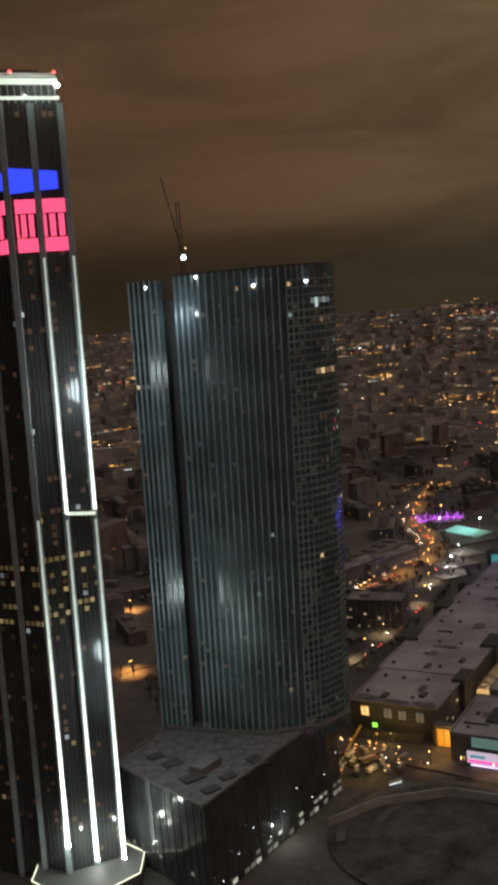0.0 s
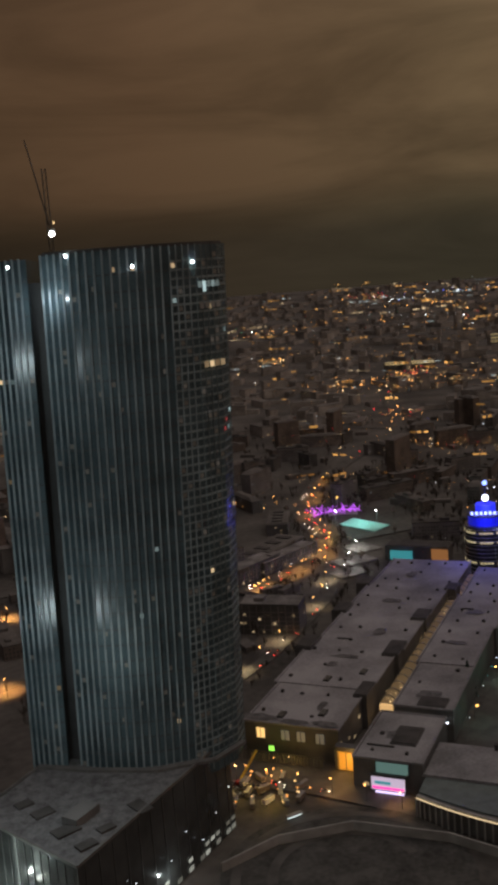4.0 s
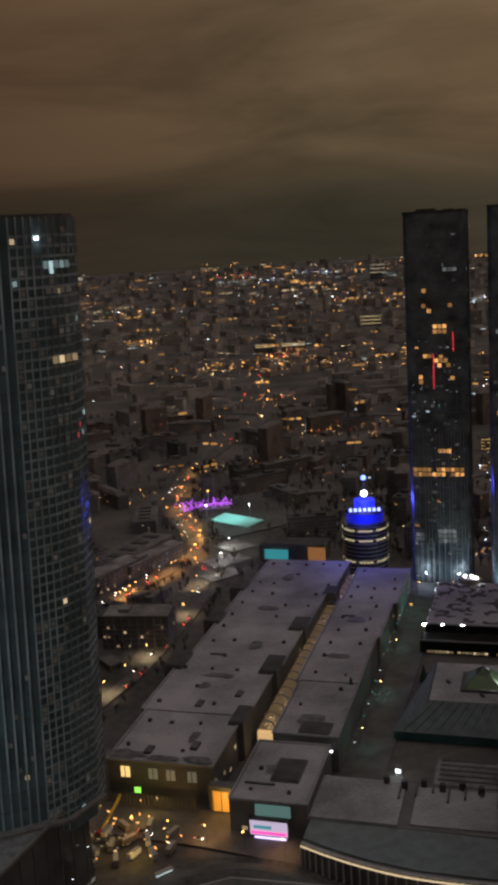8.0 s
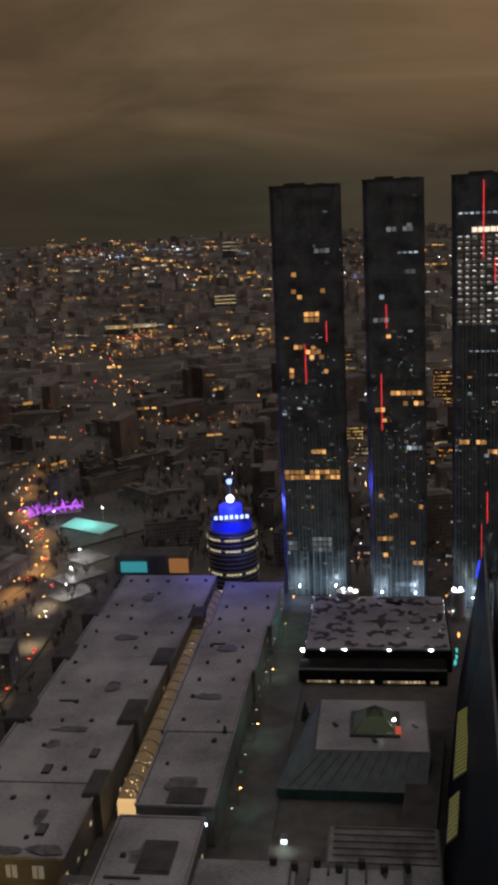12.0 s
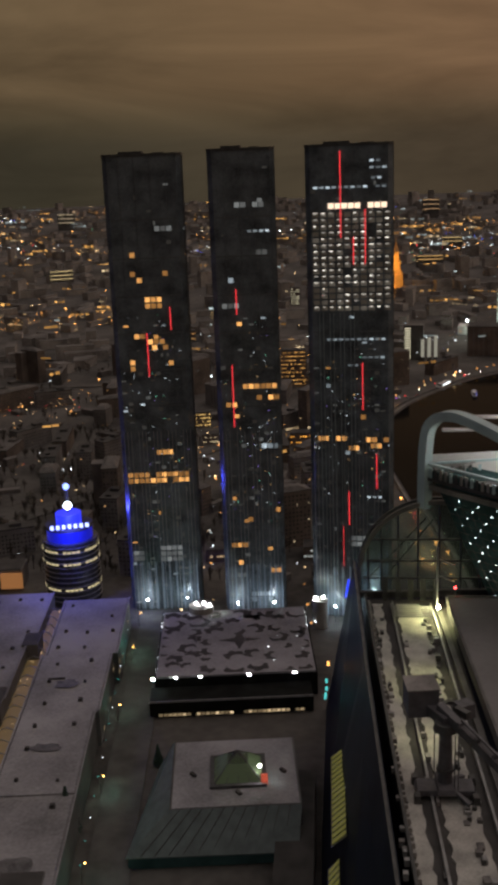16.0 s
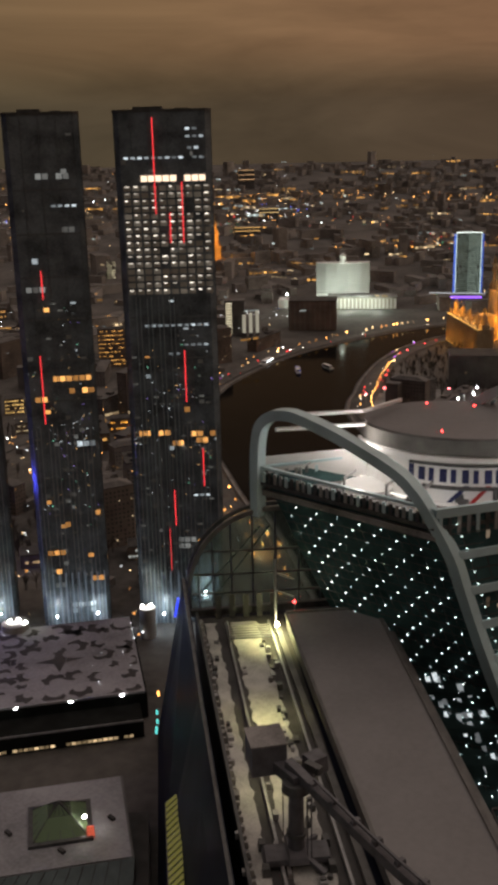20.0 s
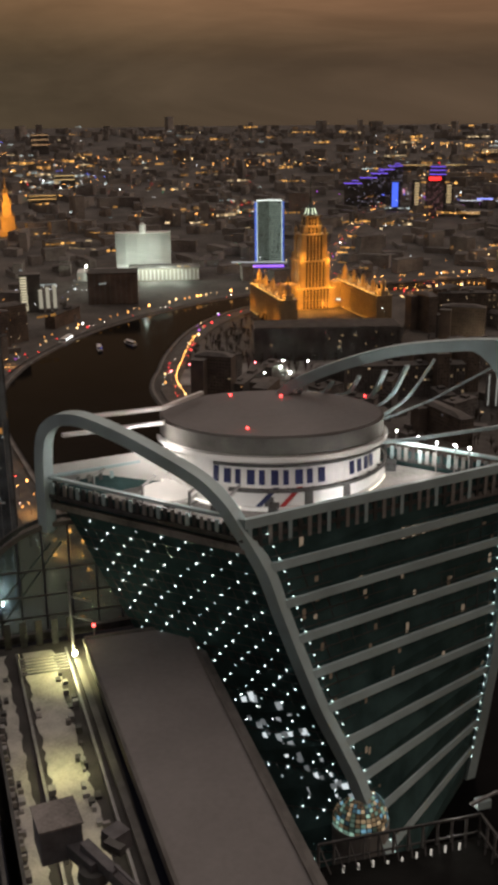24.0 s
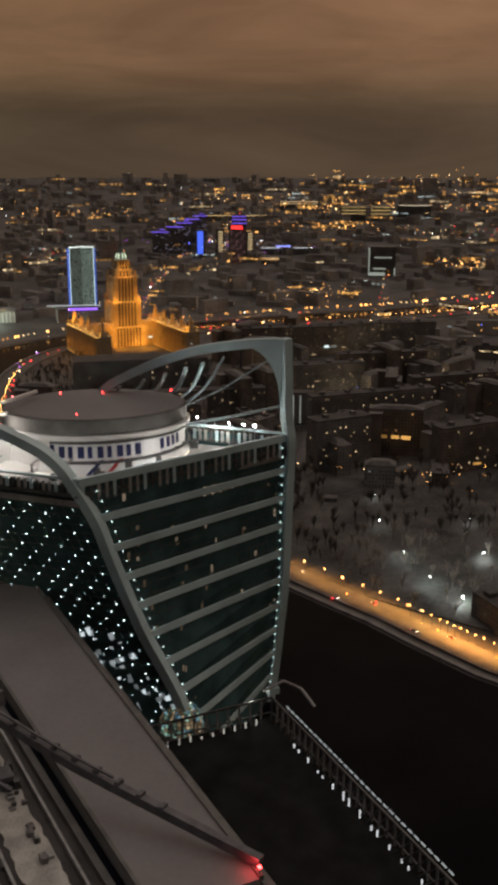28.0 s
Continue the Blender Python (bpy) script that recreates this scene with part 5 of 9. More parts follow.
# warm rooms behind the right side, and reflections on it painted as glowing panes
wr = random.Random(77)
rooms = Geo()
for k in range(80):
    z, s = wr.uniform(12, 140), wr.uniform(0.03, 0.95)
    lv = level(z)
    a = lv[0].lerp(lv[1], s)
    b = lv[0].lerp(lv[1], s + 0.015)
    d = (lv[1] - lv[0]).normalized()
    o = Vector((d.y, -d.x, 0)) * 0.22
    h = wr.uniform(1.2, 5)
    rooms.quad(a + o, b + o, b + o + Vector((0, 0, h)), a + o + Vector((0, 0, h)))
for k in range(12):
    z = 132.5
    lv = level(z)
    s = 0.52 + k * 0.022
    a, b = lv[0].lerp(lv[1], s), lv[0].lerp(lv[1], s + 0.016)
    d = (lv[1] - lv[0]).normalized()
    o = Vector((d.y, -d.x, 0)) * 0.22
    rooms.quad(a + o, b + o, b + o + Vector((0, 0, 8.5)), a + o + Vector((0, 0, 8.5)))
part("rooms_and_glints", rooms, glow("warm_room_and_glint", (1.0, 0.80, 0.58), 0.13, vary=0.9), tw, kind="stuff")
# ribbons: the front edge runs up into one arch, the far edge into the other
AR1 = [(285, 337.5, 132), (285, 337.5, 150), (285.2, 337, 163), (285.7, 335.5, 171.5), (286.6, 331.4, 176.6), (287.6, 325, 179.2), (289.0, 316, 179.6), (291.9, 299.5, 176), (294.9, 282.5, 170.4), (297.3, 268.4, 164.8), (298.3, 260.4, 159.4), (298.8, 254.5, 153.5)]
front = [tuple(p) for p in [lv[0] for lv in CORN][1:]]
part("ribbon", arc_ribbon(smooth_line(AR1 + front, 4), (0.987, 0.16, 0), 5.4, 4.4), RIBBON, tw, "pale ribbon bent into an arch")
AR2 = [tuple(lv[1] + Vector((0.4, -0.6, 0))) for lv in CORN[::-1]] + [(409.6, 206, 162), (409.3, 206.4, 182), (409.0, 206.8, 202.2)]
part("ribbon", blade(smooth_line(AR2, 4), (2.3, -0.9, 0), (0.8, 2.0, 0)), RIBBON, tw, "pale ribbon edge rising to a sharp peak")
AR3 = [(408.8, 207.0, 199.6), (407.6, 212.5, 199.8), (404.9, 228.2, 198.1), (400.6, 252.2, 193.4), (397.0, 273.2, 186.1), (393.6, 292.0, 177.2), (391.4, 304.6, 168.5), (389.4, 315.0, 150.0)]
part("ribbon", sweep(smooth_line(AR3, 4), 4.4, 4.4), RIBBON, tw, "pale ribbon arching down to the drum")
dv = Vector((404.9 - 408.8, 228.2 - 207.0, 0)).normalized()
ov = Vector((dv.y, -dv.x, 0)) * 2.2
cv = Vector((408.8, 207.0, 198.4))
inner = [cv + dv * (19 - 17 * math.sin(a)) + Vector((0, 0, -1.5 - 26 * (1 - math.cos(a)))) for a in [math.pi / 2 * i / 8 for i in range(9)]]
part("spandrel", loft([(cv - ov, cv + ov, p + ov, p - ov) for p in inner]), RIBBON, tw, "filled corner under the peak")
for a, b, zb in ((0.28, 0.0, 0.5), (0.4, 0.15, 0.5), (0.5, 0.3, 0.6), (0.62, 0.46, 0.7), (0.75, 0.6, 0.8), (0.9, 0.75, 0.9)):
    p = Vector(AR3[1]).lerp(Vector(AR3[6]), a)
    q = Vector((371 + 40 * math.cos(-1.0 + b * 2.2), 292 + 40 * math.sin(-1.0 + b * 2.2), 165))
    m = p.lerp(q, 0.55) + Vector((1, -2, -2))
    part("roof_rib", sweep(smooth_line([tuple(p), tuple(m), tuple(q)], 6), 2.2 if a < 0.55 else 1.6, 1.0), RIBBON, tw)
for z0, z1, m in ((178, 172, 0.1), (172, 166, 0.3)):
    part("roof_rib", sweep([(287.5, 328, z0), (330, 318, z1 + 2), (362, 325, z1)], 1.6, 1.4), WHITE, tw)
part("cable_strut", sweep([(407.4, 212, 193), (398, 236, 176), (386, 256, 165)], 0.8, 0.8), RIBBON, tw)
part("cable_strut", sweep([(408, 209, 168), (396, 236, 161), (384, 254, 158)], 1.4, 1.2), RIBBON, tw)
# roof deck, slotted parapet, drum
deck = [(p.x, p.y) for p in CORN[0]]
part("roof_deck", Geo().prism(deck, 141.5, 144.2), SNOWTHIN, tw, "roof deck with trodden snow")
for i, j, n in ((0, 1, 30), (3, 0, 28), (2, 3, 26), (1, 2, 28)):
    a, b = CORN[0][i], CORN[0][j]
    d = (b - a).normalized()
    o = Vector((d.y, -d.x, 0))
    part("parapet_rail", Geo().beam(a + Vector((0, 0, 1.6 if (i, j) == (0, 1) else 3.2)), b + Vector((0, 0, 1.6 if (i, j) == (0, 1) else 3.2)), 1.8, 3.6 if (i, j) == (0, 1) else 1.0), RIBBON, tw)
    part("parapet_sill", Geo().beam(a + o * 0.3 + Vector((0, 0, -4.2)), b + o * 0.3 + Vector((0, 0, -4.2)), 1.0, 1.6), DSTEEL, tw)
    for k in range(n):
        p = a.lerp(b, (k + 0.5) / n)
        hf = 7.6 if (i, j) == (0, 1) else 5.6
        p = p + o * (0.5 if (i, j) == (0, 1) else 0)
        part("parapet_fin", Geo().box(p.x, p.y, 152.2 - hf - (1.4 if (i, j) == (0, 1) else 0), 1.5, 0.7, hf, math.atan2(d.y, d.x)), (RIBBON, STEEL, CONC, DSTEEL)[(k * 7) % 4], tw)
part("back_screen", Geo().slab((286.6, 336.7, 144.5), (341, 310, 144.5), (341, 310, 158), (286.6, 336.7, 158), (0.4, 0.8, 0)), WHITE, tw, "white roof screen wall")
DR = (366, 291)
DVX, DVY = 0.785, 0.62


def oval(r, a, z=162.0):
    """A point on the drum's plan: oval above, swelling to a fuller round at its foot."""
    x, y = 1.03 * r * math.cos(a), 1.03 * r * math.sin(a)
    k = x * DVX + y * DVY
    k *= -0.28 * (min(1.0, max(0.0, (z - 144.2) / 17.3)) if k < 0 else 1.0)
    return (DR[0] + x + k * DVX, DR[1] + y + k * DVY)


def oval_prism(r, z, h, n=64):
    return Geo().prism([oval(r, 2 * math.pi * i / n, z) for i in range(n)], z, z + h, [oval(r, 2 * math.pi * i / n, z + h) for i in range(n)])


def ring(r, z, h, a0, a1, th=0.6, n=20):
    rows = []
    for i in range(n + 1):
        a = lerp(a0, a1, i / n)
        rows.append([(*oval(q, a, zz), zz) for q, zz in ((r, z), (r + th, z), (r + th, z + h), (r, z + h))])
    return loft(rows)


TOC = math.atan2(-250, -320) % (2 * math.pi)
drum = part("drum", oval_prism(43, 144.2, 17.3), WHITE, tw, "white round roof drum", smooth=False)
part("drum_plinth", oval_prism(45, 144.2, 1.0), WHITE, drum, "white stepped plinth ring")
part("plinth_light", ring(45.2, 145.0, 0.5, TOC - 1.7, TOC - 0.25, 0.3, 24), glow("plinth_led", (1.0, 0.95, 0.85), 0.9), drum, "white light line round the plinth")
part("plinth_light", ring(45.2, 145.0, 0.5, TOC + 0.95, TOC + 1.35, 0.3, 10), glow("plinth_led", (1.0, 0.90, 0.70), 0.9), drum, "white light line round the plinth")
# collar concrete is darkened in colour for the shade above the floodlights
part("drum_collar", oval_prism(44.2, 161.5, 6.8), mat("shaded_collar_concrete", (0.115, 0.108, 0.10), 0.85, var=0.35, scale=0.12), drum, "grey concrete collar")
part("drum_roof", oval_prism(43, 168.3, 0.5), SLAB, drum, "flat dark roof with thin snow")
part("drum_rail", ring(44.4, 159.6, 1.6, 2.4, 6.3, 1.4, 44), WHITE, drum, "white ledge under the collar")
part("drum_rail", ring(44.0, 157.8, 0.8, 3.3, 5.9, 0.8, 40), DSTEEL, drum)
part("drum_rail", ring(44.6, 150.0, 1.1, 3.45, 5.6, 1.0, 34), DSTEEL, drum)
for k in range(10):
    a = 3.5 + k * 0.22
    part("rail_bracket", Geo().beam((*oval(43, a, 150.6), 150.6), (*oval(45.4, a, 150.6), 150.6), 0.6), DSTEEL, drum)
# unread sign: plain bars in the sign's colours
for k in range(10):
    a = TOC - 0.52 + k * 0.103
    part("sign_bar", ring(43.1, 152.0, 4.6 if k else 5.2, a, a + (0.05, 0.062, 0.046, 0.066)[k % 4], 0.4, 3), BLUEP, drum)
for k in range(4):
    a = TOC + 0.74 + k * 0.1
    part("sign_bar", ring(43.1, 152.3, 4.4, a, a + 0.05, 0.4, 3), BLUEP, drum)
for k, m in ((0, BLUEP), (1, REDP)):
    a = TOC - 0.16 + k * 0.2
    g = Geo()
    for i in range(5):
        b0, b1 = a + 0.035 * i, a + 0.035 * (i + 1)
        z0 = 144.4 + i * 1.35
        p, q = [oval(43.3, b, z0) for b in (b0, b0 + 0.05)]
        p2, q2 = [oval(43.3, b, z0 + 1.35) for b in (b1, b1 + 0.05)]
        g.slab((*p, z0), (*q, z0), (*q2, z0 + 1.35), (*p2, z0 + 1.35), (-0.25, -0.2, 0))
    part("painted_stripe", g, m, drum)
for a in (TOC + 0.28, TOC + 0.66, TOC - 0.06):
    part("drum_door", ring(43.2, 144.4, 5.4 if a > TOC else 3.8, a, a + 0.075, 0.3, 2), DSTEEL, drum)
# lower white oval stand beside the drum
part("roof_stand", Geo().ngon(317, 303, 144.3, 11, 2.6, 28), WHITE, tw, "white oval roof platform")
part("roof_stand_rim", Geo().ngon(317, 303, 144.25, 12.6, 0.8, 28), STEEL, tw)
for x, y in ((296, 322), (300, 300), (306, 282), (312, 268)):
    part("roof_post", Geo().box(x, y, 144, 0.8, 0.8, 11), STEEL, tw)
    part("roof_beam", Geo().beam((x, y, 154.5), (x + 13, y + 6, 153.5), 0.8), STEEL, tw)
for x, y, s in ((303, 310, 3), (309, 296, 2.4), (318, 280, 3), (330, 262, 3.4), (345, 240, 3), (360, 232, 3.2), (380, 232, 2.6), (396, 252, 4)):
    part("plant_box", Geo().box(x, y, 144.2, s * 1.6, s, s * 0.8, 0.5), DSTEEL, tw)
for x, y in ((406, 256), (405, 245), (402.5, 235), (404, 227.5), (404.5, 221.5)):
    part("floodlight", Geo().dot(x, y, 157.2, 0.75 if y < 229 else 0.55), FLOOD, tw, "glaring white roof floodlight")
    part("floodlight_pole", Geo().box(x, y, 144, 0.4, 0.4, 12.6), STEEL, tw)
for x, y, z in ((342, 284, 169), (406, 272, 169), (384, 300, 169.4), (372, 318, 169.4), (299.5, 252, 152)):
    part("aviation_light", Geo().dot(x, y, z + 0.5, 0.6), glow("aviation_red", (1, 0.04, 0.04), 8.0), tw, "red aviation light")
star_mesh = Geo().dot(0, 0, 0, 0.32).mesh("facade_lamp", glow("star_lamp", (0.86, 1.0, 1.0), 3.0))
star_small = Geo().dot(0, 0, 0, 0.27).mesh("facade_lamp", glow("star_lamp", (0.75, 1.0, 1.0), 1.2))
for i in range(1, 16):
    for k in range(1, 18):
        lv = level(147 - k * 8.0 - (i % 2) * 4.0 + wr.uniform(-0.6, 0.6))
        p = lv[3].lerp(lv[0], i / 15.6)
        d = (lv[0] - lv[3]).normalized()
        p = p + Vector((d.y, -d.x, 0)) * 0.6
        part("facade_lamp", star_mesh if wr.random() < 0.6 else star_small, None, tw).location = p
edge_mesh = Geo().dot(0, 0, 0, 0.4).mesh("edge_lamp", glow("edge_lamp", (0.75, 1.0, 0.95), 1.3))
for k in range(28):
    lv = level(148 - k * 5)
    p = lv[0].lerp(lv[1], 0.055) + Vector((-0.4, -1.6, 0))
    q = lv[0].lerp(lv[1], 0.955) + Vector((-0.4, -1.6, 0))
    for e in (p, q):
        part("edge_lamp", edge_mesh, None, tw).location = e
# bright crystal-like panes painting a lit display's reflection low on the dark side, and a lit glass globe at its foot
cr = random.Random(3)
shard_glows = [glow("crystal_glint", (0.85, 0.95, 1.0), e) for e in (0.06, 0.15, 0.4)]
for k in range(44):
    z = cr.uniform(34, 74)
    lv = level(z)
    p = lv[3].lerp(lv[0], cr.uniform(0.50, 0.84) - (z - 57) * 0.006)
    d = (lv[0] - lv[3]).normalized()
    o = Vector((d.y, -d.x, 0))
    p = p + o * 0.8
    s = cr.uniform(0.9, 2.4)
    shard = Geo().quad(p, p + d * s + Vector((0, 0, cr.uniform(-1, 1))), p + d * s * cr.uniform(0.3, 0.9) + Vector((0, 0, s * 1.5)), p - d * s * 0.4 + Vector((0, 0, s)))
    part("crystal_glint", shard, shard_glows[k % 3], tw, "bright slanted pane painting in a reflection")
lamp("roof_flood_lamp", (398, 240, 158.5), 7600, (1.0, 0.95, 0.88), 1.2)
lamp("roof_flood_lamp", (303, 294, 160), 3200, (1.0, 0.93, 0.86), 1.2)
lamp("roof_flood_lamp", (309, 262, 154), 3200, (1.0, 0.96, 0.92), 1.2)
lamp("roof_flood_lamp", (352, 236, 152), 5400, (1.0, 0.96, 0.92), 1.2)
lamp("roof_flood_lamp", (322, 312, 164), 3600, (1.0, 0.93, 0.86), 1.2)
gl = thing("lit_globe", "small glass globe pavilion with coloured lit panes", "pavilion")
gr = random.Random(8)
cells = {0: Geo(), 1: Geo(), 2: Geo()}
part("lattice", Geo().ngon(332, 222, 26, 10.7, 4.5, 30, 10.0).ngon(332, 222, 30.5, 10.0, 4.5, 30, 7.3).ngon(332, 222, 35, 7.3, 3.4, 30, 1.0), DSTEEL, gl, "dark steel lattice")
for i in range(11):
    for j in range(30):
        e0, e1, a0, a1 = [v for v in (math.pi / 2 * i / 11, math.pi / 2 * (i + 0.8) / 11, 2 * math.pi * j / 30, 2 * math.pi * (j + 0.8) / 30)]
        q = [(332 + 11 * math.cos(e) * math.cos(a), 222 + 11 * math.cos(e) * math.sin(a), 26 + 13 * math.sin(e)) for e, a in ((e0, a0), (e0, a1), (e1, a1), (e1, a0))]
        cells[gr.choice([0, 0, 1, 2])].quad(*q)
for k, c in ((0, (1.0, 0.75, 0.45)), (1, (0.35, 0.75, 1.0)), (2, (0.6, 1.0, 0.8))):
    part("lit_pane", cells[k], glow("globe_pane", c, 0.26, vary=0.95), gl, kind="stuff")
part("base", Geo().ngon(332, 222, 0, 11.5, 26, 20), CONC, gl)


# ---- long roof in front: lit service channel, crane, snowy slab, glass arch at the far end ----
def nr(a, c, z):
    return (279.4 - 0.561 * a + 0.815 * c, 313.8 - 0.827 * a - 0.579 * c, z)


def nr2(a, c):
    return nr(a, c, 0)[:2]


NTURN = math.atan2(-0.827, -0.561)
mr = thing("long_roofed_block", "long block with a snowy slab roof and lit service channel", "building")
part("wall", Geo().prism([nr2(-28, -38), nr2(178, -30), nr2(240, -30), nr2(240, 38), nr2(-2, 38.5), nr2(-28, 38.5)], 0, 86), GLASSB, mr, "dark glass side walls")
part("channel_floor", Geo().prism([nr2(-14, -37), nr2(240, -29), nr2(240, 4), nr2(-14, 0)], 85.9, 88), TAR, mr, "dark service channel floor")
sr5 = random.Random(5)
for nm, c0, c1, a1 in (("snow_bank", -23.5, -11.5, 236), ("snow_bank", -34.6, -29.5, 232)):
    lft = [nr2(a, c0 + 7 * a / 240 + sr5.uniform(-0.5, 0.9)) for a in range(-8, a1, 3)]
    rgt = [nr2(a, c1 + 7 * a / 240 + sr5.uniform(-0.9, 0.5)) for a in range(-8, a1, 3)]
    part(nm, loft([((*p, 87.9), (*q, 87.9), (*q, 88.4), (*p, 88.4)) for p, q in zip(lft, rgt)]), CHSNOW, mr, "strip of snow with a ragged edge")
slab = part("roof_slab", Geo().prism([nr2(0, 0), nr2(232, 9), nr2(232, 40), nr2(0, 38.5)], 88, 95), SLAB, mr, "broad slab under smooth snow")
part("slab_kerb", Geo().beam(nr(0, -0.3, 95), nr(232, 8.7, 95), 1.2, 1.4), KERB, slab)
part("slab_kerb", Geo().beam(nr(0, 38.6, 95), nr(232, 40.2, 95), 1.4, 1.6), KERB, slab)
part("slab_kerb", Geo().beam(nr(-0.5, 0, 95.2), nr(-0.5, 38.5, 95.2), 1.2, 1.6), KERB, slab)
part("slab_gutter", Geo().beam(nr(0, -4, 89), nr(232, 4.6, 89), 2.4, 1.6), KERB, mr)
part("slab_gutter", Geo().beam(nr(0, 42, 90), nr(232, 43.5, 90), 3.0, 1.4), KERB, mr)
part("parapet", Geo().beam(nr(-14, -37.5, 89.5), nr(240, -28.8, 89.5), 1.0, 3.2), DSTEEL, mr)
for k in range(60):
    a = -10 + k * 4.0
    c = -36 + 8 * a / 240 + 0.2
    x, y, z = nr(a, c, 88)
    part("parapet_bracket", Geo().box(x, y, 88, 1.4, 2.0, 1.3 + 0.4 * ((k * 5) % 3), NTURN, 0.7), CONC, mr)
for c0 in (-25.5, -7.0):
    part("crane_rail", Geo().beam(nr(-6, c0, 88.9), nr(238, c0 + 6, 88.9), 0.9, 1.6), STEEL, mr)
    for k in range(30):
        x, y, z = nr(-4 + k * 8, c0 + 6 * (k * 8) / 240, 88)
        part("rail_post", Geo().box(x, y, 88, 0.7, 0.7, 1.0, NTURN), STEEL, mr)
jr = random.Random(21)
for k in range(90):
    a, c = jr.uniform(0, 200), jr.choice([-33, -32, -10, -9, -11, -8, -21])
    x, y, z = nr(a, c + jr.uniform(-1.4, 1.4), 88)
    part("roof_unit", Geo().box(x, y, 88, jr.uniform(1.2, 3.2), jr.uniform(1, 2.2), jr.uniform(0.8, 2.6), NTURN), jr.choice([DSTEEL, STEEL, SNOWTHIN]), mr)
for k in range(6):
    part("rail_gantry", Geo().beam(nr(2 + k * 2.2, -25.4, 91.5), nr(2 + k * 2.2, -7.4, 91.5), 0.5), STEEL, mr)
    part("rail_gantry_leg", Geo().beam(nr(2 + k * 2.2, -25.4, 88), nr(2 + k * 2.2, -25.4, 94), 0.5), STEEL, mr)
ml = thing("mast_lamp", "tall lamp mast glowing yellow-green at its foot", "lamp")
x, y, z = nr(4, -5, 88)
part("mast", Geo().box(x, y, 88, 0.7, 0.7, 34), STEEL, ml)
part("lamp_head", Geo().dot(x, y - 0.8, 92.5, 1.2), glow("yellow_flood", (1.0, 0.98, 0.55), 40.0), ml, "glaring yellowish lamp")
for zz in (108, 116):
    part("mast_arm", Geo().beam((x, y, zz), (x + 6, y - 5, zz - 3), 0.5), STEEL, ml)
lamp("channel_lamp", (x - 3, y - 3, 98.5), 13500, (1.0, 0.95, 0.40), 0.8, True)
# unseen bulb added beside the mast lamp to brighten the arch
lamp("arch_fill_light", (x - 5, y - 5, 97), 1500, (0.95, 1.0, 0.62), 0.6)
x2, y2, _ = nr(70, -16, 88)
lamp("channel_lamp", (x2, y2, 99), 2800, (1.0, 0.94, 0.42), 0.8, True)
x2, y2, _ = nr(112, -20, 88)
lamp("channel_lamp", (x2, y2, 98), 1300, (1.0, 0.92, 0.48), 0.8, True)
# roof crane
rc = thing("roof_crane", "grey roof crane with a boxy cab on rails and folded jib", "crane")
x, y, z = nr(145, -17, 88)
part("bogie", Geo().box(x, y, 89.6, 8, 20, 1.8, NTURN, 0.92), CRANEG, rc)
part("bogie", Geo().box(x, y, 91.4, 13, 6, 1.6, NTURN, 0.85), CRANEG, rc)
for a in (-5.5, 5.5):
    for c in (-26.5, -7.5):
        part("wheel_box", Geo().box(*nr2(145 + a, c), 88.6, 3.4, 2.4, 2.6, NTURN, 0.8), DSTEEL, rc)
    part("outrigger", Geo().beam(nr(145, -17, 92.4), nr(145 + a * 1.5, -10, 89.4), 1.3), CRANEG, rc)
part("mast", Geo().ngon(x, y, 92, 2.5, 21, 12, 2.1), CRANEG, rc, "round grey crane mast")
part("mast_collar", Geo().ngon(x, y, 97, 3.0, 1.2, 12), DSTEEL, rc)
for c in (-14.4, -13.2):
    part("ladder", Geo().beam(nr(149, c, 90), nr(149, c, 112), 0.3), CRANEG, rc)
part("turntable", Geo().ngon(x, y, 112, 4.2, 2.6, 16, 3.6), DSTEEL, rc)
cx, cy = nr2(132.5, -24)
cw = part("counterweight", Geo().box(cx, cy, 112, 10.5, 10.5, 9.6, NTURN + 0.1, 0.97), CRANEG, rc, "boxy grey counterweight house")
part("house_roof", Geo().box(cx, cy, 121.6, 11, 11, 0.5, NTURN + 0.1), SNOWTHIN, cw)
part("house_arm", Geo().beam(nr(136, -21, 114.5), nr(146, -16, 115), 4.0, 3.6), CRANEG, rc)
part("winch_box", Geo().box(*nr2(135.5, -10), 111.5, 5.4, 6, 5, NTURN + 0.5, 0.9), CRANEG, rc)
part("winch_drum", Geo().beam(nr(139, -13, 116), nr(143, -9.5, 116), 2.2), DSTEEL, rc)
JIB = [nr(140, -18.5, 117.5), nr(150, -12.6, 115.4), nr(163, -4, 111.6), nr(176, 5, 108), nr(187, 13.4, 105), nr(204, 26, 101), nr(228, 42, 97)]
part("jib", sweep(JIB, 2.6, 3.0), CRANEG, rc, "long folded grey jib")
part("jib_strut", sweep([(p[0], p[1], p[2] + 3.0) for p in JIB[1:5]], 0.7, 0.7), CRANEG, rc)
for k in range(9):
    p = Vector(JIB[1]).lerp(Vector(JIB[5]), k / 8.5)
    part("jib_block", Geo().box(p.x, p.y, p.z + 0.6, 1.6, 3.4, 1.5, NTURN + 0.55, 0.8), CRANEG, rc)
part("hook_rope", Geo().beam(nr(139, -20, 112), nr(139, -20, 92), 0.25), DSTEEL, rc)
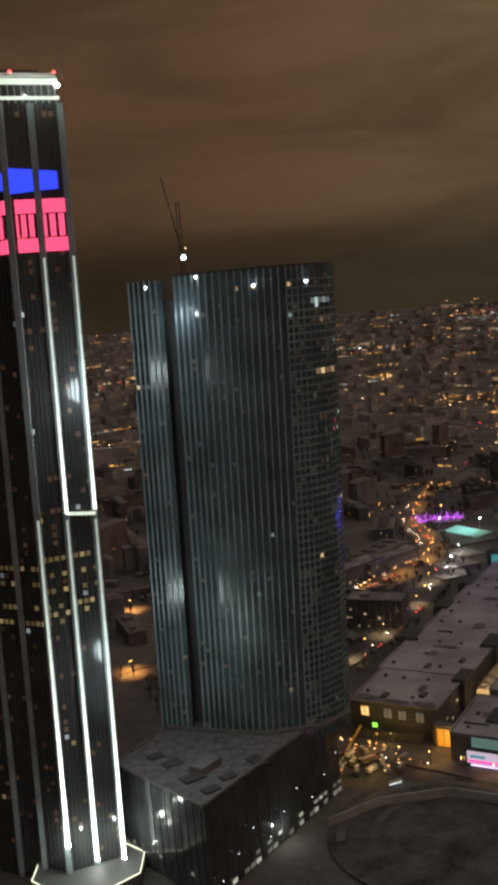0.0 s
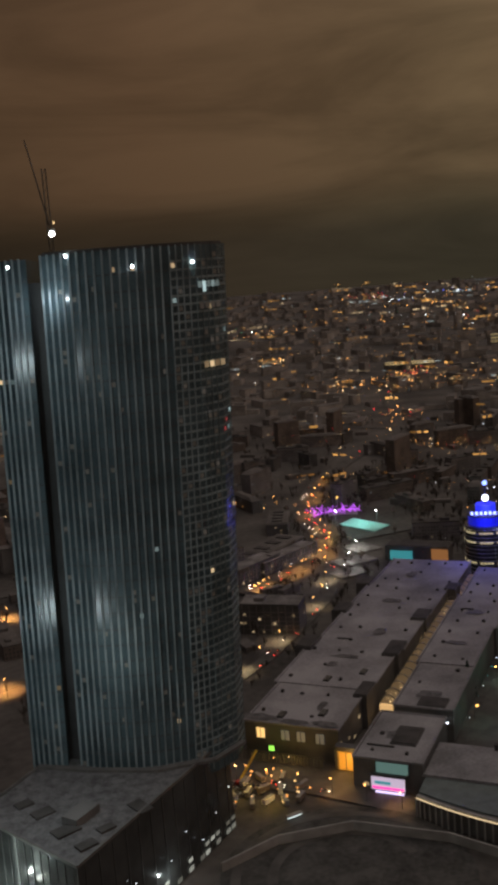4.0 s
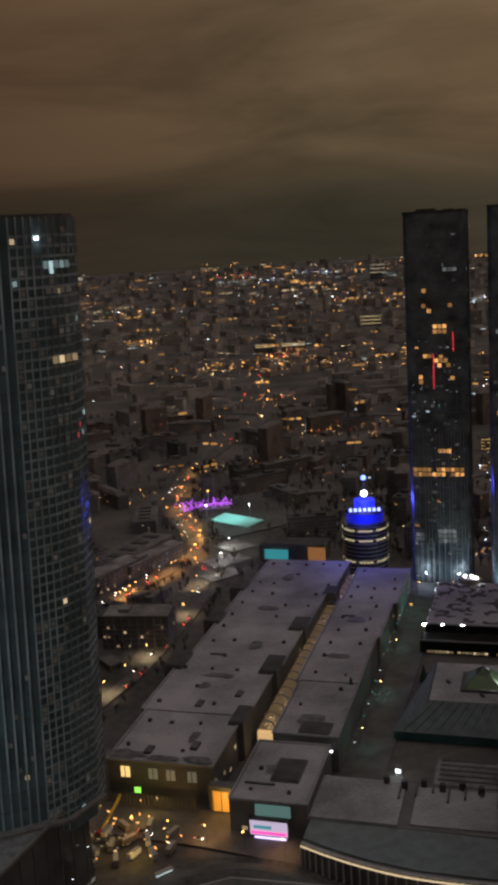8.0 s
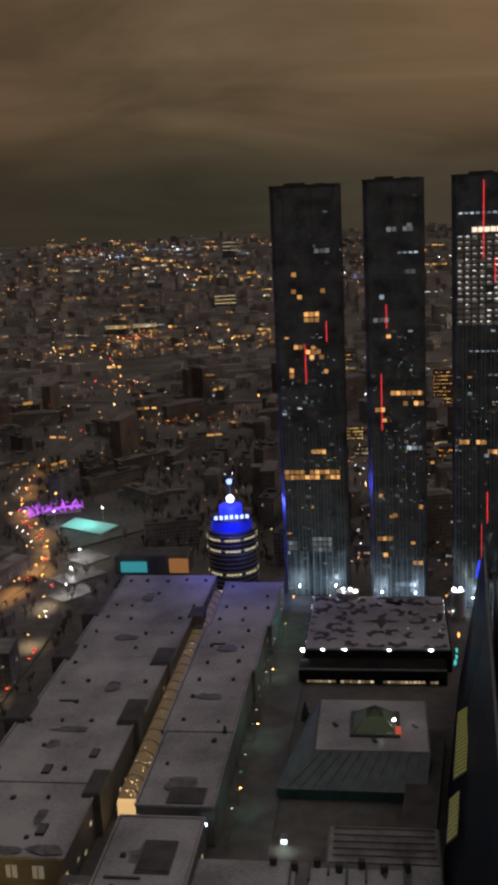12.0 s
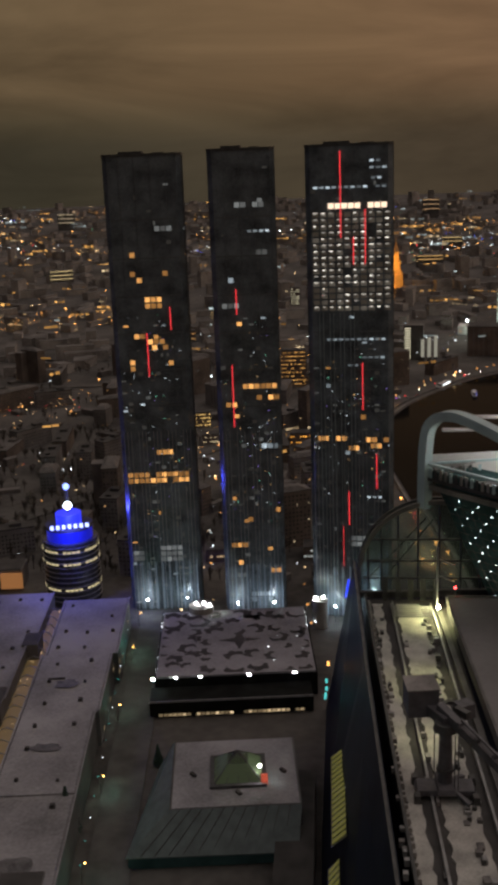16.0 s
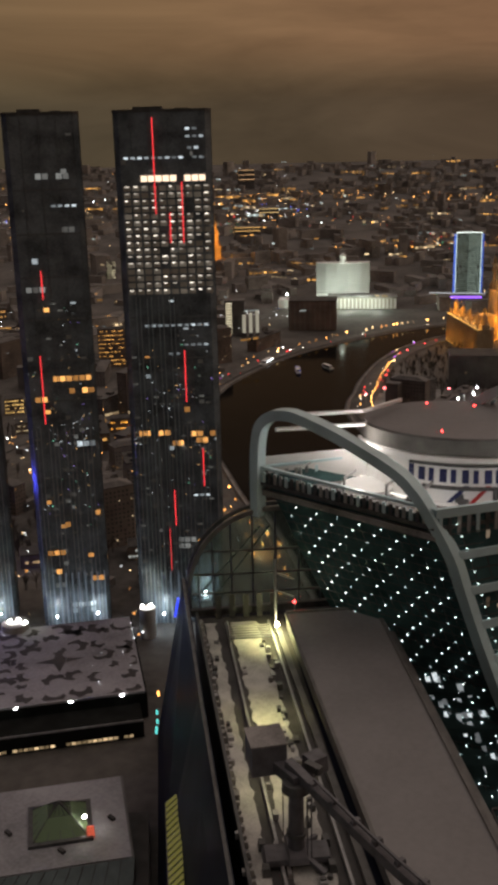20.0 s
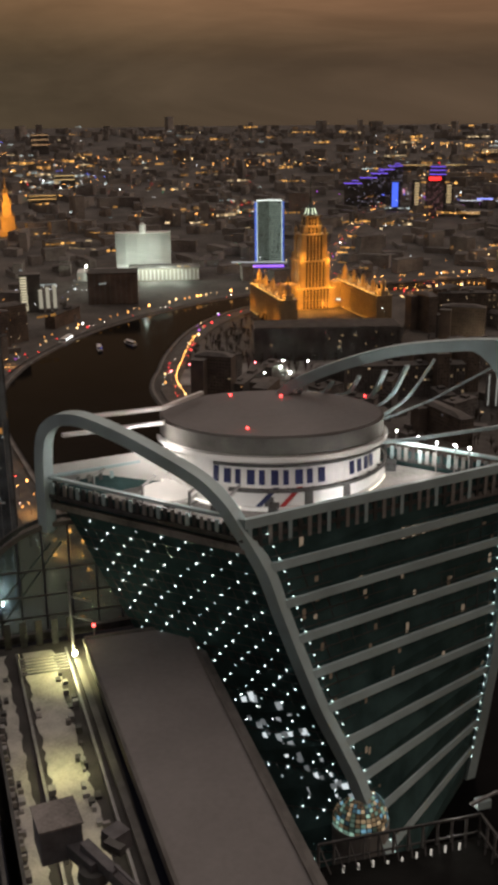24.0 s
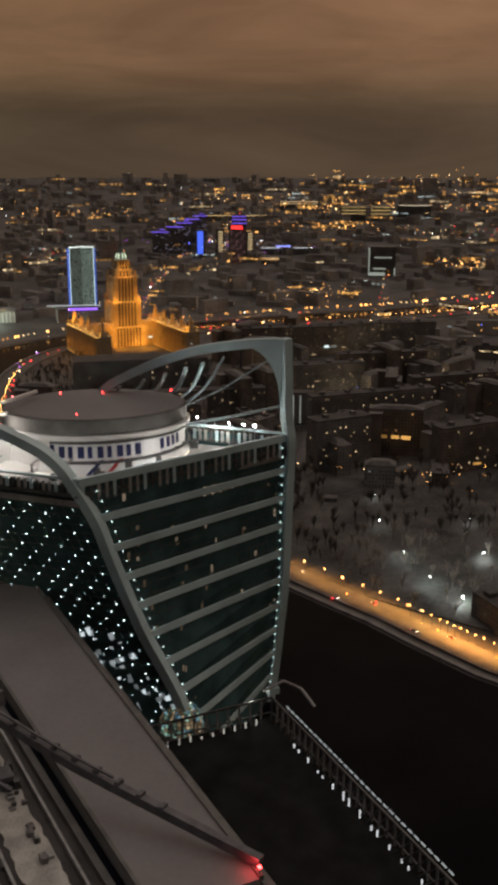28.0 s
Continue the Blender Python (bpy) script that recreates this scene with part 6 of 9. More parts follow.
# glass arch end
ga = thing("glass_arch", "arched glass end wall with steel frame", "glazed arch")
arc = []
for i in range(25):
    a = math.pi * i / 24
    arc.append(nr(-22, -1.5 - 39.5 * math.cos(a), 88 + 47 * math.sin(a) ** 0.8))
part("arch_rim", sweep(arc, 1.8, 2.0), KERB, ga)
arc2 = [(p[0] + 7, p[1] + 10, p[2] - 2) for p in arc]
part("arch_rim", sweep(arc2, 1.6, 1.6), DSTEEL, ga)
pane = Geo()
pane.v = [tuple(p) for p in arc] + [nr(-22, -1.5, 88)]
pane.f = [(i, i + 1, 25) for i in range(24)]
gm = bpy.data.materials.new("clear_arch_glass")
gm.use_nodes = True
gb = gm.node_tree.nodes["Principled BSDF"]
gb.inputs["Base Color"].default_value = (0.30, 0.42, 0.38, 1)
gb.inputs["Transmission Weight"].default_value, gb.inputs["Roughness"].default_value, gb.inputs["IOR"].default_value = 0.72, 0.14, 1.14
gp = part("glass_pane", pane, gm, ga, "greenish glass")
gp.visible_shadow = False
for i in range(2, 23, 2):
    p = arc[i]
    part("glazing_bar", Geo().beam((p[0], p[1], 88), p, 0.6), DSTEEL, ga)
for zz in (96, 105, 116):
    w = 39.5 * math.sqrt(max(0.02, 1 - ((zz - 88) / 47) ** 2.4))
    part("glazing_rail", Geo().beam(nr(-22, -1.5 - w, zz), nr(-22, -1.5 + w, zz), 0.8), DSTEEL, ga)
part("sill_beam", Geo().beam(nr(-18, -40, 89), nr(-18, 38, 91), 2.4, 3), DSTEEL, ga)
for c0, c1 in ((-38, -8), (-30, -4)):
    part("brace", Geo().beam(nr(-24, c0, 92), nr(-24, c1, 126), 0.7), DSTEEL, ga)
for k in range(5):
    part("roof_hut", Geo().box(*nr(-13, -28 + k * 6, 0)[:2], 88, 0.5, 2.6, 11, NTURN), DSTEEL, ga)
for a, c, z in ((-3, 4, 99), (3, 31, 98.5), (231, 40, 98)):
    part("aviation_light", Geo().dot(*nr(a, c, z), 0.8), glow("aviation_red", (1, 0.04, 0.04), 9.0), mr, "red aviation light")
    part("light_post", Geo().box(*nr(a, c, 0)[:2], 94, 0.3, 0.3, z - 94), STEEL, mr)
lamp("aviation_lamp", nr(229, 39, 98.5), 500, (1, 0.05, 0.05), 0.3)
# sail-shaped dark wing wall and the glowing strip facades beneath it
wing = thing("wing_wall", "dark blue sail-shaped glass wing wall", "wall")
lo_, hi_ = [nr(-66, -58, 0), nr(60, -60, 0), nr(240, -58, 0)], [nr(-7, -43, 110), nr(60, -40, 92), nr(240, -34, 86)]
part("glass", loft([(a, b, (b[0] + 0.9, b[1] - 0.6, b[2]), (a[0] + 0.9, a[1] - 0.6, a[2])) for a, b in zip(lo_, hi_)]), GLASSB, wing)
part("coping", sweep([(p[0], p[1], p[2] + 0.4) for p in hi_], 1.2, 0.8), DSTEEL, wing)
for a in (0.86, 0.90):
    p, q = Vector(lo_[0]).lerp(Vector(hi_[0]), a), Vector(lo_[0]).lerp(Vector(hi_[0]), a - 0.07)
    part("light_line", Geo().beam(p + Vector((-0.8, 0.4, 0)), q + Vector((-0.8, 0.4, 0)), 0.7), LEDB, wing, "blue light line")
sf = thing("strip_facade", "low glazed block with yellow hatched lit strips", "building")
part("wall", Geo().prism([nr2(10, -80), nr2(10, -63), nr2(200, -63), nr2(200, -80)][::-1], 0, 8), WALLD, sf)
part("roof", Geo().prism([nr2(10, -80), nr2(10, -63), nr2(200, -63), nr2(200, -80)][::-1], 8, 8.8), TAR, sf)
YEL = glow("yellow_hatched_light", (0.75, 0.72, 0.16), 0.13, vary=0.5)
for a0, n, c0, c1, z0 in ((50, 17, -55.0, -49.6, 41), (116, 9, -56.5, -52.5, 34)):
    part("strip_frame", Geo().slab(nr(a0 - 1, c0 - 0.4, z0 - 0.5), nr(a0 + n * 3.6, c0 - 0.4, z0 - 0.5), nr(a0 + n * 3.6 - 3, c1 + 0.2, z0 + 2.5), nr(a0 - 4, c1 + 0.2, z0 + 2.5), (0, 0, 0.3)), DSTEEL, sf)
    for k in range(n):
        a = a0 + k * 3.6
        part("lit_strip", Geo().slab(nr(a, c0, z0), nr(a + 2.3, c0, z0), nr(a + 2.3 - 3, c1, z0 + 3), nr(a - 3, c1, z0 + 3), (0, 0, 0.3)), YEL, sf, "slanting yellow lit pane")
neon = thing("neon_sign", "small teal and orange glowing signs on the wall", "sign")
for k, (a, c, z, m) in enumerate(((2, -55, 52, L_TE), (6, -55, 50, L_TE), (10, -55.4, 49, L_TE), (14, -55.6, 50, L_TE), (0, -54, 60, L_OR), (4, -54, 62, L_OR))):
    part("sign_bar", Geo().beam(nr(a, c - 2, z), nr(a + 2.2, c - 2, z + 2.5), 1.0), m, neon)


# ---- tower with white light lines on its edges ----
lt = thing("light_line_tower", "tall glass tower with white light lines and lit screens", "skyscraper")
PL = [(-205.5, 168), (-179.5, 180), (-187, 214), (-226, 236), (-253, 190)]
part("body", Geo().prism(PL, 0, 388, [(x + 10, y) for x, y in PL]), GLASS, lt, "dark bronze curtain glass")
part("crown", Geo().prism([(lerp(x, -207, 0.04) + 10, lerp(y, 200, 0.04)) for x, y in PL], 388, 400), GLASS, lt, "dark glazed crown")
CR = [(x + 10, y) for x, y in PL]
for i in (0, 4):
    a, b = CR[i], CR[(i + 1) % 5]
    for z, h in ((390.5, 1.4), (398, 2.6)):
        part("crown_light", Geo().beam((*a, z), (*b, z), 1.4, h), glow("lit_crown", (0.85, 1.0, 0.85), 0.6), lt, "white lit crown rail")
    for k in range(9):
        p = mixp(a, b, (k + 0.5) / 9)
        part("crown_post", Geo().box(*p, 388, 0.5, 0.5, 10), STEEL, lt)
lamp("crown_lamp", (-176, 164, 394), 3000, (0.85, 1.0, 0.88), 1.0)
part("crown_roof", Geo().prism([(lerp(x, -207, 0.02) + 10, lerp(y, 200, 0.02)) for x, y in PL], 400, 402), WHITE, lt)
part("crown_plant", Geo().box(-197, 198, 402, 26, 22, 5, 0.4), DSTEEL, lt)
for x, y in ((-190, 174), (-171, 183)):
    part("aviation_light", Geo().dot(x, y, 403, 0.9), glow("aviation_red", (1, 0.04, 0.04), 9.0), lt)
part("antenna", Geo().box(-168, 186, 400, 0.5, 0.5, 14), STEEL, lt)
part("crown_floodlight", Geo().dot(-169.5, 178.6, 396, 1.3), FLOOD, lt, "glaring white crown lamp")


def onface(i, s, z, out=0.0):
    a, b = PL[i], PL[(i + 1) % 5]
    x, y = mixp(a, b, s)
    x += 10 * z / 388
    dx, dy = b[0] - a[0], b[1] - a[1]
    l = math.hypot(dx, dy)
    return Vector((x + dy / l * out, y - dx / l * out, z))


LED_STEPS = [glow("led_line_step", (0.86, 1.0, 0.90), 3.2 * 0.80 ** e + 0.1) for e in range(14)]
for i, s, lo, mid in ((0, 0.0, 24, 200), (0, 0.5, 12, 198), (0, 1.0, 8, 196), (4, 0.72, 30, 0), (4, 0.42, 30, 0), (4, 0.1, 30, 0), (1, 0.5, 10, 0)):
    part("pilaster", sweep([onface(i, s, 0, 0.7), onface(i, s, 200, 0.7), onface(i, s, 388, 0.7)], 2.8, 2.6), RIB, lt, "grey metal pilaster")
    if mid:
        seg = (mid - 8 - lo) / 14
        for m in range(14):
            part("light_line", sweep([onface(i, s, lo + m * seg, 2.1), onface(i, s, lo + m * seg + seg, 2.1)], 1.9 - m * 0.06, 0.6), LED_STEPS[m], lt, "white light line")
        part("foot_lamp", Geo().dot(*onface(i, s, lo - 1, 2.6), 1.3), FLOOD, lt)
for i, s in ((0, 0.5), (0, 1.0)):
    for m in range(10):
        part("light_line", sweep([onface(i, s, 193 + m * 12.4, 2.3), onface(i, s, 205.4 + m * 12.4, 2.3)], 1.5 - m * 0.07, 0.5), LED_STEPS[3 + m], lt)
part("light_sill", sweep([onface(0, 0.5, 193, 2.2), onface(0, 1.0, 191, 2.2)], 0.8, 1.6), glow("dim_sill", (0.9, 1.0, 0.85), 0.6), lt)
for i, n in ((0, 13), (4, 20)):
    for k in range(1, n):
        part("fin", sweep([onface(i, k / n, 0, 0.15), onface(i, k / n, 388, 0.15)], 0.3, 0.3), DSTEEL, lt)
tr = random.Random(14)
warm, cool, dimw = Geo(), Geo(), Geo()
for i, n in ((0, 9), (4, 16)):
    for k in range(96):
        z = 6 + k * 4
        row = tr.random()
        for j in range(n):
            q = tr.random()
            g = None
            if 40 < z < 180 and row > 0.86 and q < 0.6:
                g = warm
            elif q < 0.015:
                g = warm if tr.random() < 0.5 else cool
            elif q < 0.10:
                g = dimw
            if g is not None:
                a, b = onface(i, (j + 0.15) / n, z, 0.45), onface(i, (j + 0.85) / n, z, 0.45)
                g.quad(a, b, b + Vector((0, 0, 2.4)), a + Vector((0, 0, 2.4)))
part("lit_windows", warm, glow("office_window", (1.0, 0.78, 0.36), 0.22, vary=0.8), lt, kind="stuff")
part("lit_windows", cool, W_CO, lt, kind="stuff")
# these faint warm panes paint reflections onto the dark glass
part("dim_panes", dimw, glow("dim_reflection", (0.8, 0.5, 0.35), 0.03, vary=0.9), lt, kind="stuff")
# lit screens: plain dark bars stand for the sign
for i, s0, s1 in ((0, 0.10, 0.44), (0, 0.56, 0.96), (4, 0.62, 0.98), (4, 0.2, 0.56)):
    n = 8
    for k in range(n):
        a, b = lerp(s0, s1, (k + 0.08) / n), lerp(s0, s1, (k + 0.92) / n)
        for z0, z1 in ((320, 327), (327, 338), (338, 345)):
            if z0 == 327 and k % 3 == 1:
                continue
            p, q = onface(i, a, z0, 0.7), onface(i, b, z0, 0.7)
            g = Geo().slab(p, q, onface(i, b, z1 - 0.6, 0.7), onface(i, a, z1 - 0.6, 0.7), (0.1, -0.25, 0))
            part("screen_panel", g, LEDP, lt, "glowing pink screen strip")
for i, s0, s1 in ((0, 0.0, 0.85), (4, 0.2, 1.0)):
    g = Geo().slab(onface(i, s0, 347, 0.8), onface(i, s1, 349, 0.8), onface(i, s1, 357, 0.8), onface(i, s0, 359, 0.8), (0.1, -0.25, 0))
    part("screen_panel", g, LEDB, lt, "glowing blue screen strip")
OCT = [(-196 + 30 * math.cos(math.pi / 8 + i * math.pi / 4), 172 + 26 * math.sin(math.pi / 8 + i * math.pi / 4)) for i in range(8)]
for x, y in ((-206, 160), (-192, 164), (-176, 172)):
    lamp("light_line_lamp", (x, y, 24), 3500, (0.86, 1.0, 0.92), 1.0)
for z_ in (110, 250):
    lamp("light_line_lamp", (-160, 160, z_), 24000, (0.80, 0.97, 1.0), 6.0)
part("plinth", Geo().prism(OCT, 0, 7), WALLD, lt, "eight-sided plinth terrace")
for a, b in zip(OCT, OCT[1:] + OCT[:1]):
    part("plinth_light", Geo().beam((*a, 7.4), (*b, 7.4), 0.5, 0.6), glow("plinth_led", (0.95, 1.0, 0.75), 0.9), lt)

# ---- broad ribbed tower on its podium ----
rt = thing("ribbed_tower", "broad dark office tower with close vertical ribs", "skyscraper")
def back_off(pts, k=1.1):
    return [(-83 + k * (x + 83), -316 + k * (y + 316)) for x, y in pts]


MAIN = back_off([(-124, 184), (-112, 178), (-98, 175), (-84, 175), (-70, 177.5), (-59, 183), (-49, 192), (-45, 204), (-46, 222), (-53, 244), (-120, 248)])
WING = back_off([(-147, 190), (-139, 185.5), (-130.5, 185), (-130.5, 240), (-147, 236)])
SLOT = back_off([(-131, 192), (-123, 190), (-123, 240), (-131, 240)])


def foot(p):
    """The walls batter slightly outwards to the foot."""
    return (lerp(p[0], MAIN[0][0], 0.035) - 7.0, p[1])

part("main_body", Geo().prism([foot(p) for p in MAIN], 40, 304, MAIN), RTGLASS, rt)
part("wing_body", Geo().prism([foot(p) for p in WING], 40, 303, WING), RTGLASS, rt)
# dark body fills the notch; the slot's shade is put into its colour
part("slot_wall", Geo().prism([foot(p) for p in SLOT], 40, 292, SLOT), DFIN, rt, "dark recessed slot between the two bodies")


def ribs(poly, upto, z0, z1, step):
    for i in range(upto):
        a, b = poly[i], poly[i + 1]
        d = math.hypot(b[0] - a[0], b[1] - a[1])
        n = max(1, round(d / step))
        for k in range(n):
            x, y = mixp(a, b, k / n)
            nx, ny = (b[1] - a[1]) / d, -(b[0] - a[0]) / d
            top, low = (x + nx * 0.5, y + ny * 0.5, z1), (*foot((x + nx * 0.5, y + ny * 0.5)), z0)
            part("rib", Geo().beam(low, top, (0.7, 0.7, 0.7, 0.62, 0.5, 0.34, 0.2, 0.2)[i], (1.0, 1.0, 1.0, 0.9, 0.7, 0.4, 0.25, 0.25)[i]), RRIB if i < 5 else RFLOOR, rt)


ribs(MAIN, 8, 42, 304.5, 3.5)
ribs(WING, 2, 42, 303.5, 3.3)
for poly, upto in ((MAIN, 8), (WING, 2)):
    for k in range(64):
        z = 46 + k * 4.05
        if z > 300:
            break
        k2 = (304 - z) / 264
        if poly is MAIN:
            part("floor_line", sweep([(*mixp(p, foot(p), k2), z) for p in poly[4:upto + 1]], 0.5, 1.1), RFLOOR, rt)
        if k % 2:
            part("floor_line", sweep([(*mixp(p, foot(p), k2), z) for p in poly[:min(6, upto + 1)]], 0.3, 0.5), DFIN, rt)
part("roof_cap", Geo().prism([(lerp(x, -90, 0.02), lerp(y, 210, 0.02)) for x, y in MAIN], 304, 305.5), TAR, rt)
rr = random.Random(9)
warm, cool, dimw, redw = Geo(), Geo(), Geo(), Geo()
for poly, upto in ((MAIN, 8), (WING, 2)):
    for i in range(upto):
        a, b = poly[i], poly[i + 1]
        d = math.hypot(b[0] - a[0], b[1] - a[1])
        n = max(1, round(d / 3.4))
        a0, b0 = a, b
        o = Vector(((b[1] - a[1]) / d * 0.3, -(b[0] - a[0]) / d * 0.3, 0))
        for k in range(63):
            z = 47 + k * 4.05
            k2 = (304 - z) / 264
            a, b = mixp(a0, foot(a0), k2), mixp(b0, foot(b0), k2)
            for j in range(n):
                q = rr.random()
                g = None
                if q < 0.006 + (0.03 if z > 255 and i > 3 else 0):
                    g = warm if rr.random() < 0.6 else cool
                elif q < (0.03 if i < 4 else 0.16):
                    g = dimw
                # red and cool panes here paint in the reflection of a sign
                if i >= 6 and 205 < z < 222 and q < 0.5:
                    g = redw if q < 0.3 else cool
                if g is not None:
                    p, r = mixp(a, b, (j + 0.2) / n), mixp(a, b, (j + 0.8) / n)
                    p, r = Vector((*p, z)) + o, Vector((*r, z)) + o
                    g.quad(p, r, r + Vector((0, 0, 2.2)), p + Vector((0, 0, 2.2)))
for v, z, n, m in ((0.5, 284, 5, cool), (0.42, 246, 4, warm), (0.5, 274, 4, dimw)):
    a, b = MAIN[5], MAIN[6]
    for k in range(n):
        p, r = mixp(a, b, (k + 0.1) / n), mixp(a, b, (k + 0.9) / n)
        m.quad((p[0] + .2, p[1] - .4, z), (r[0] + .2, r[1] - .4, z), (r[0] + .2, r[1] - .4, z + 3), (p[0] + .2, p[1] - .4, z + 3))
part("lit_windows", warm, W_WA, rt, kind="stuff")
part("lit_windows", cool, glow("cold_window", (0.75, 1.0, 1.0), 0.5, vary=0.8), rt, kind="stuff")
# not rooms: the mirrored sign, put in as glowing panes
part("lit_windows", redw, glow("red_mirrored_sign", (1.0, 0.12, 0.12), 0.8, vary=0.6), rt, kind="stuff")
part("dim_panes", dimw, glow("faint_window", (0.7, 0.68, 0.62), 0.035, vary=0.9), rt, kind="stuff")
for x, y, z in ((-144, 237, 300), (-116, 227, 303), (-86, 222, 296), (-58, 232, 296)):
    part("work_lamp", Geo().dot(x, y - 1.5, z, 0.8), glow("work_lamp_face", (0.9, 1.0, 1.0), 12.0), rt, "white work lamp")
lamp("tower_face_light", (-128, 222, 284), 3500, (0.8, 0.95, 1.0), 0.5)
# added lamp without a fixture, imitating the bright streak low on the facade
lamp("tower_face_light", (-112, 196, 112), 4200, (0.9, 1.0, 0.92), 0.8)
for x, y, z, x2, y2, z2 in ((-70, 262, 36, -66, 266, 43), (-65, 266, 38, -65, 266.4, 50), (-62, 268, 38, -62, 268.4, 46), (-72, 260, 38, -69, 263, 39)):
    part("light_stroke", Geo().beam((x, y, z), (x2, y2, z2), 0.8), glow("pale_stroke", (1.0, 0.85, 0.95), 1.0), rt, "short white light stroke")
tc = thing("tower_crane", "thin dark tower crane with lit cab on a roof", "crane")
for dx, dy in ((0, 0), (1.8, 0), (0, 1.8), (1.8, 1.8)):
    part("mast_leg", Geo().box(-124 + dx, 240 + dy, 304, 0.35, 0.35, 40), DSTEEL, tc)
for k in range(10):
    part("mast_brace", Geo().beam((-124, 240, 304 + k * 4), (-122.2, 240, 308 + k * 4), 0.25), DSTEEL, tc)
part("cab", Geo().box(-122, 239, 313, 3, 3, 3.4), DSTEEL, tc)
part("cab_lamp", Geo().dot(-122, 236.5, 314, 1.2), FLOOD, tc, "glaring white lamp")
part("cab_lamp", Geo().dot(-120.6, 237.5, 319, 0.5), L_WA, tc)
part("jib", Geo().beam((-123, 241, 318), (-131, 246, 358), 0.45), DSTEEL, tc)
pd = thing("podium_block", "dark stone podium with a snow-patched roof terrace", "podium")
PO = [(-131, 142), (-60, 246), (-118, 300), (-182, 196)]
part("wall", Geo().prism(PO, 0, 50), GLASS, pd)
part("roof", Geo().prism([(lerp(x, -122, 0.02), lerp(y, 221, 0.02)) for x, y in PO], 49.9, 50.8), BARE, pd, "roof terrace with patchy snow")
for a, b in zip(PO, PO[1:] + PO[:1]):
    part("coping", Geo().beam((*a, 51.2), (*b, 51.2), 1.2, 1.4), KERB, pd)
    n = 13
    for k in range(n):
        p = mixp(a, b, (k + 0.5) / n)
        part("wall_rib", Geo().box(*p, 0, 0.5, 0.5, 49, 0.9), DSTEEL, pd)
for x, y, w, d in ((-128, 158, 9, 6), (-138, 172, 12, 8), (-120, 170, 8, 5), (-150, 190, 10, 7), (-105, 185, 7, 12), (-160, 200, 8, 6)):
    part("roof_bed", Geo().box(x, y, 50.8, w, d, 0.9, 0.6), TAR, pd)
part("roof_kiosk", Geo().box(-132, 182, 50.8, 16, 9, 4, 0.95), WALLD, pd)
part("tower_skirt", sweep([(-156, 236, 51.5), (-130, 226, 51.5), (-98, 218, 51.5), (-68, 222, 51.5), (-52, 238, 51.5)], 3, 1.4), KERB, pd)
g = Geo()
lit_row(g, PO[0], PO[1], 6, 2.0, 24, 0.7, 0.7, rr, 0.35)
lit_row(g, PO[0], PO[1], 1, 2.6, 24, 0.8, 0.7, rr, 0.5)
lit_row(g, PO[3], PO[0], 10, 2.0, 20, 0.7, 0.7, rr, 0.18)
part("lit_windows", g, glow("shop_window", (0.95, 0.98, 0.85), 0.35, vary=0.8), pd, kind="stuff")
for k in range(9):
    p = mixp(PO[0], PO[1], (k + 0.5) / 9)
    part("wall_lamp", Geo().dot(p[0] + 2, p[1] - 1.6, 9 + (k * 7) % 19, 0.36), L_WH, pd)
lamp("podium_lamp", (-92, 190, 9), 1500, (0.9, 1.0, 0.95), 0.5)


# ---- round office tower with blue glowing top ----
bk = thing("round_office_tower", "round office tower with a blue glowing top", "tower")
BX, BY = 207, 632
part("shaft", Geo().ngon(BX, BY, 0, 19.5, 46, 32), GLASS, bk)
for k in range(12):
    part("floor_ring", Geo().ngon(BX, BY, 3.5 + k * 3.6, 19.9, 0.6, 32), STEEL, bk)
for z, m in ((12, W_WA), (31, W_WA), (40, W_DI)):
    g = Geo()
    for i in range(40):
        if (i * 7) % 5:
            a, b = 2 * math.pi * i / 40, 2 * math.pi * (i + 0.8) / 40
            g.quad((BX + 20.05 * math.cos(a), BY + 20.05 * math.sin(a), z), (BX + 20.05 * math.cos(b), BY + 20.05 * math.sin(b), z), (BX + 20.05 * math.cos(b), BY + 20.05 * math.sin(b), z + 1.5), (BX + 20.05 * math.cos(a), BY + 20.05 * math.sin(a), z + 1.5))
    part("lit_ring", g, glow("warm_ring", (1.0, 0.82, 0.45), 0.4), bk, "ring of lit windows", kind="stuff")
part("top_drum", Geo().ngon(BX, BY, 46, 16, 8, 28), glow("deep_blue_glow", (0.02, 0.025, 0.8), 0.3), bk, "deep blue lit drum")
part("top_roof", Geo().ngon(BX, BY, 54, 16.6, 2, 28), TAR, bk)
part("sign_drum", Geo().ngon(BX, BY, 56, 9, 8, 24), glow("blue_glow", (0.03, 0.04, 1.0), 0.7), bk, "bright blue lit drum")
d = Vector((-60 - BX, -190 - BY, 0)).normalized()
sx = Vector((-d.y, d.x, 0))
for k in range(7):
    p = Vector((BX, BY, 57.6)) + d * 17 + sx * (k - 3) * -4.0
    part("sign_bar", Geo().box(p.x, p.y, p.z, 2.4, 0.8, 2.8, math.atan2(sx.y, sx.x)), glow("white_blue_sign", (0.40, 0.48, 1.0), 1.6), bk, "bright plain sign bar")
p = Vector((BX, BY, 70)) + d * 4
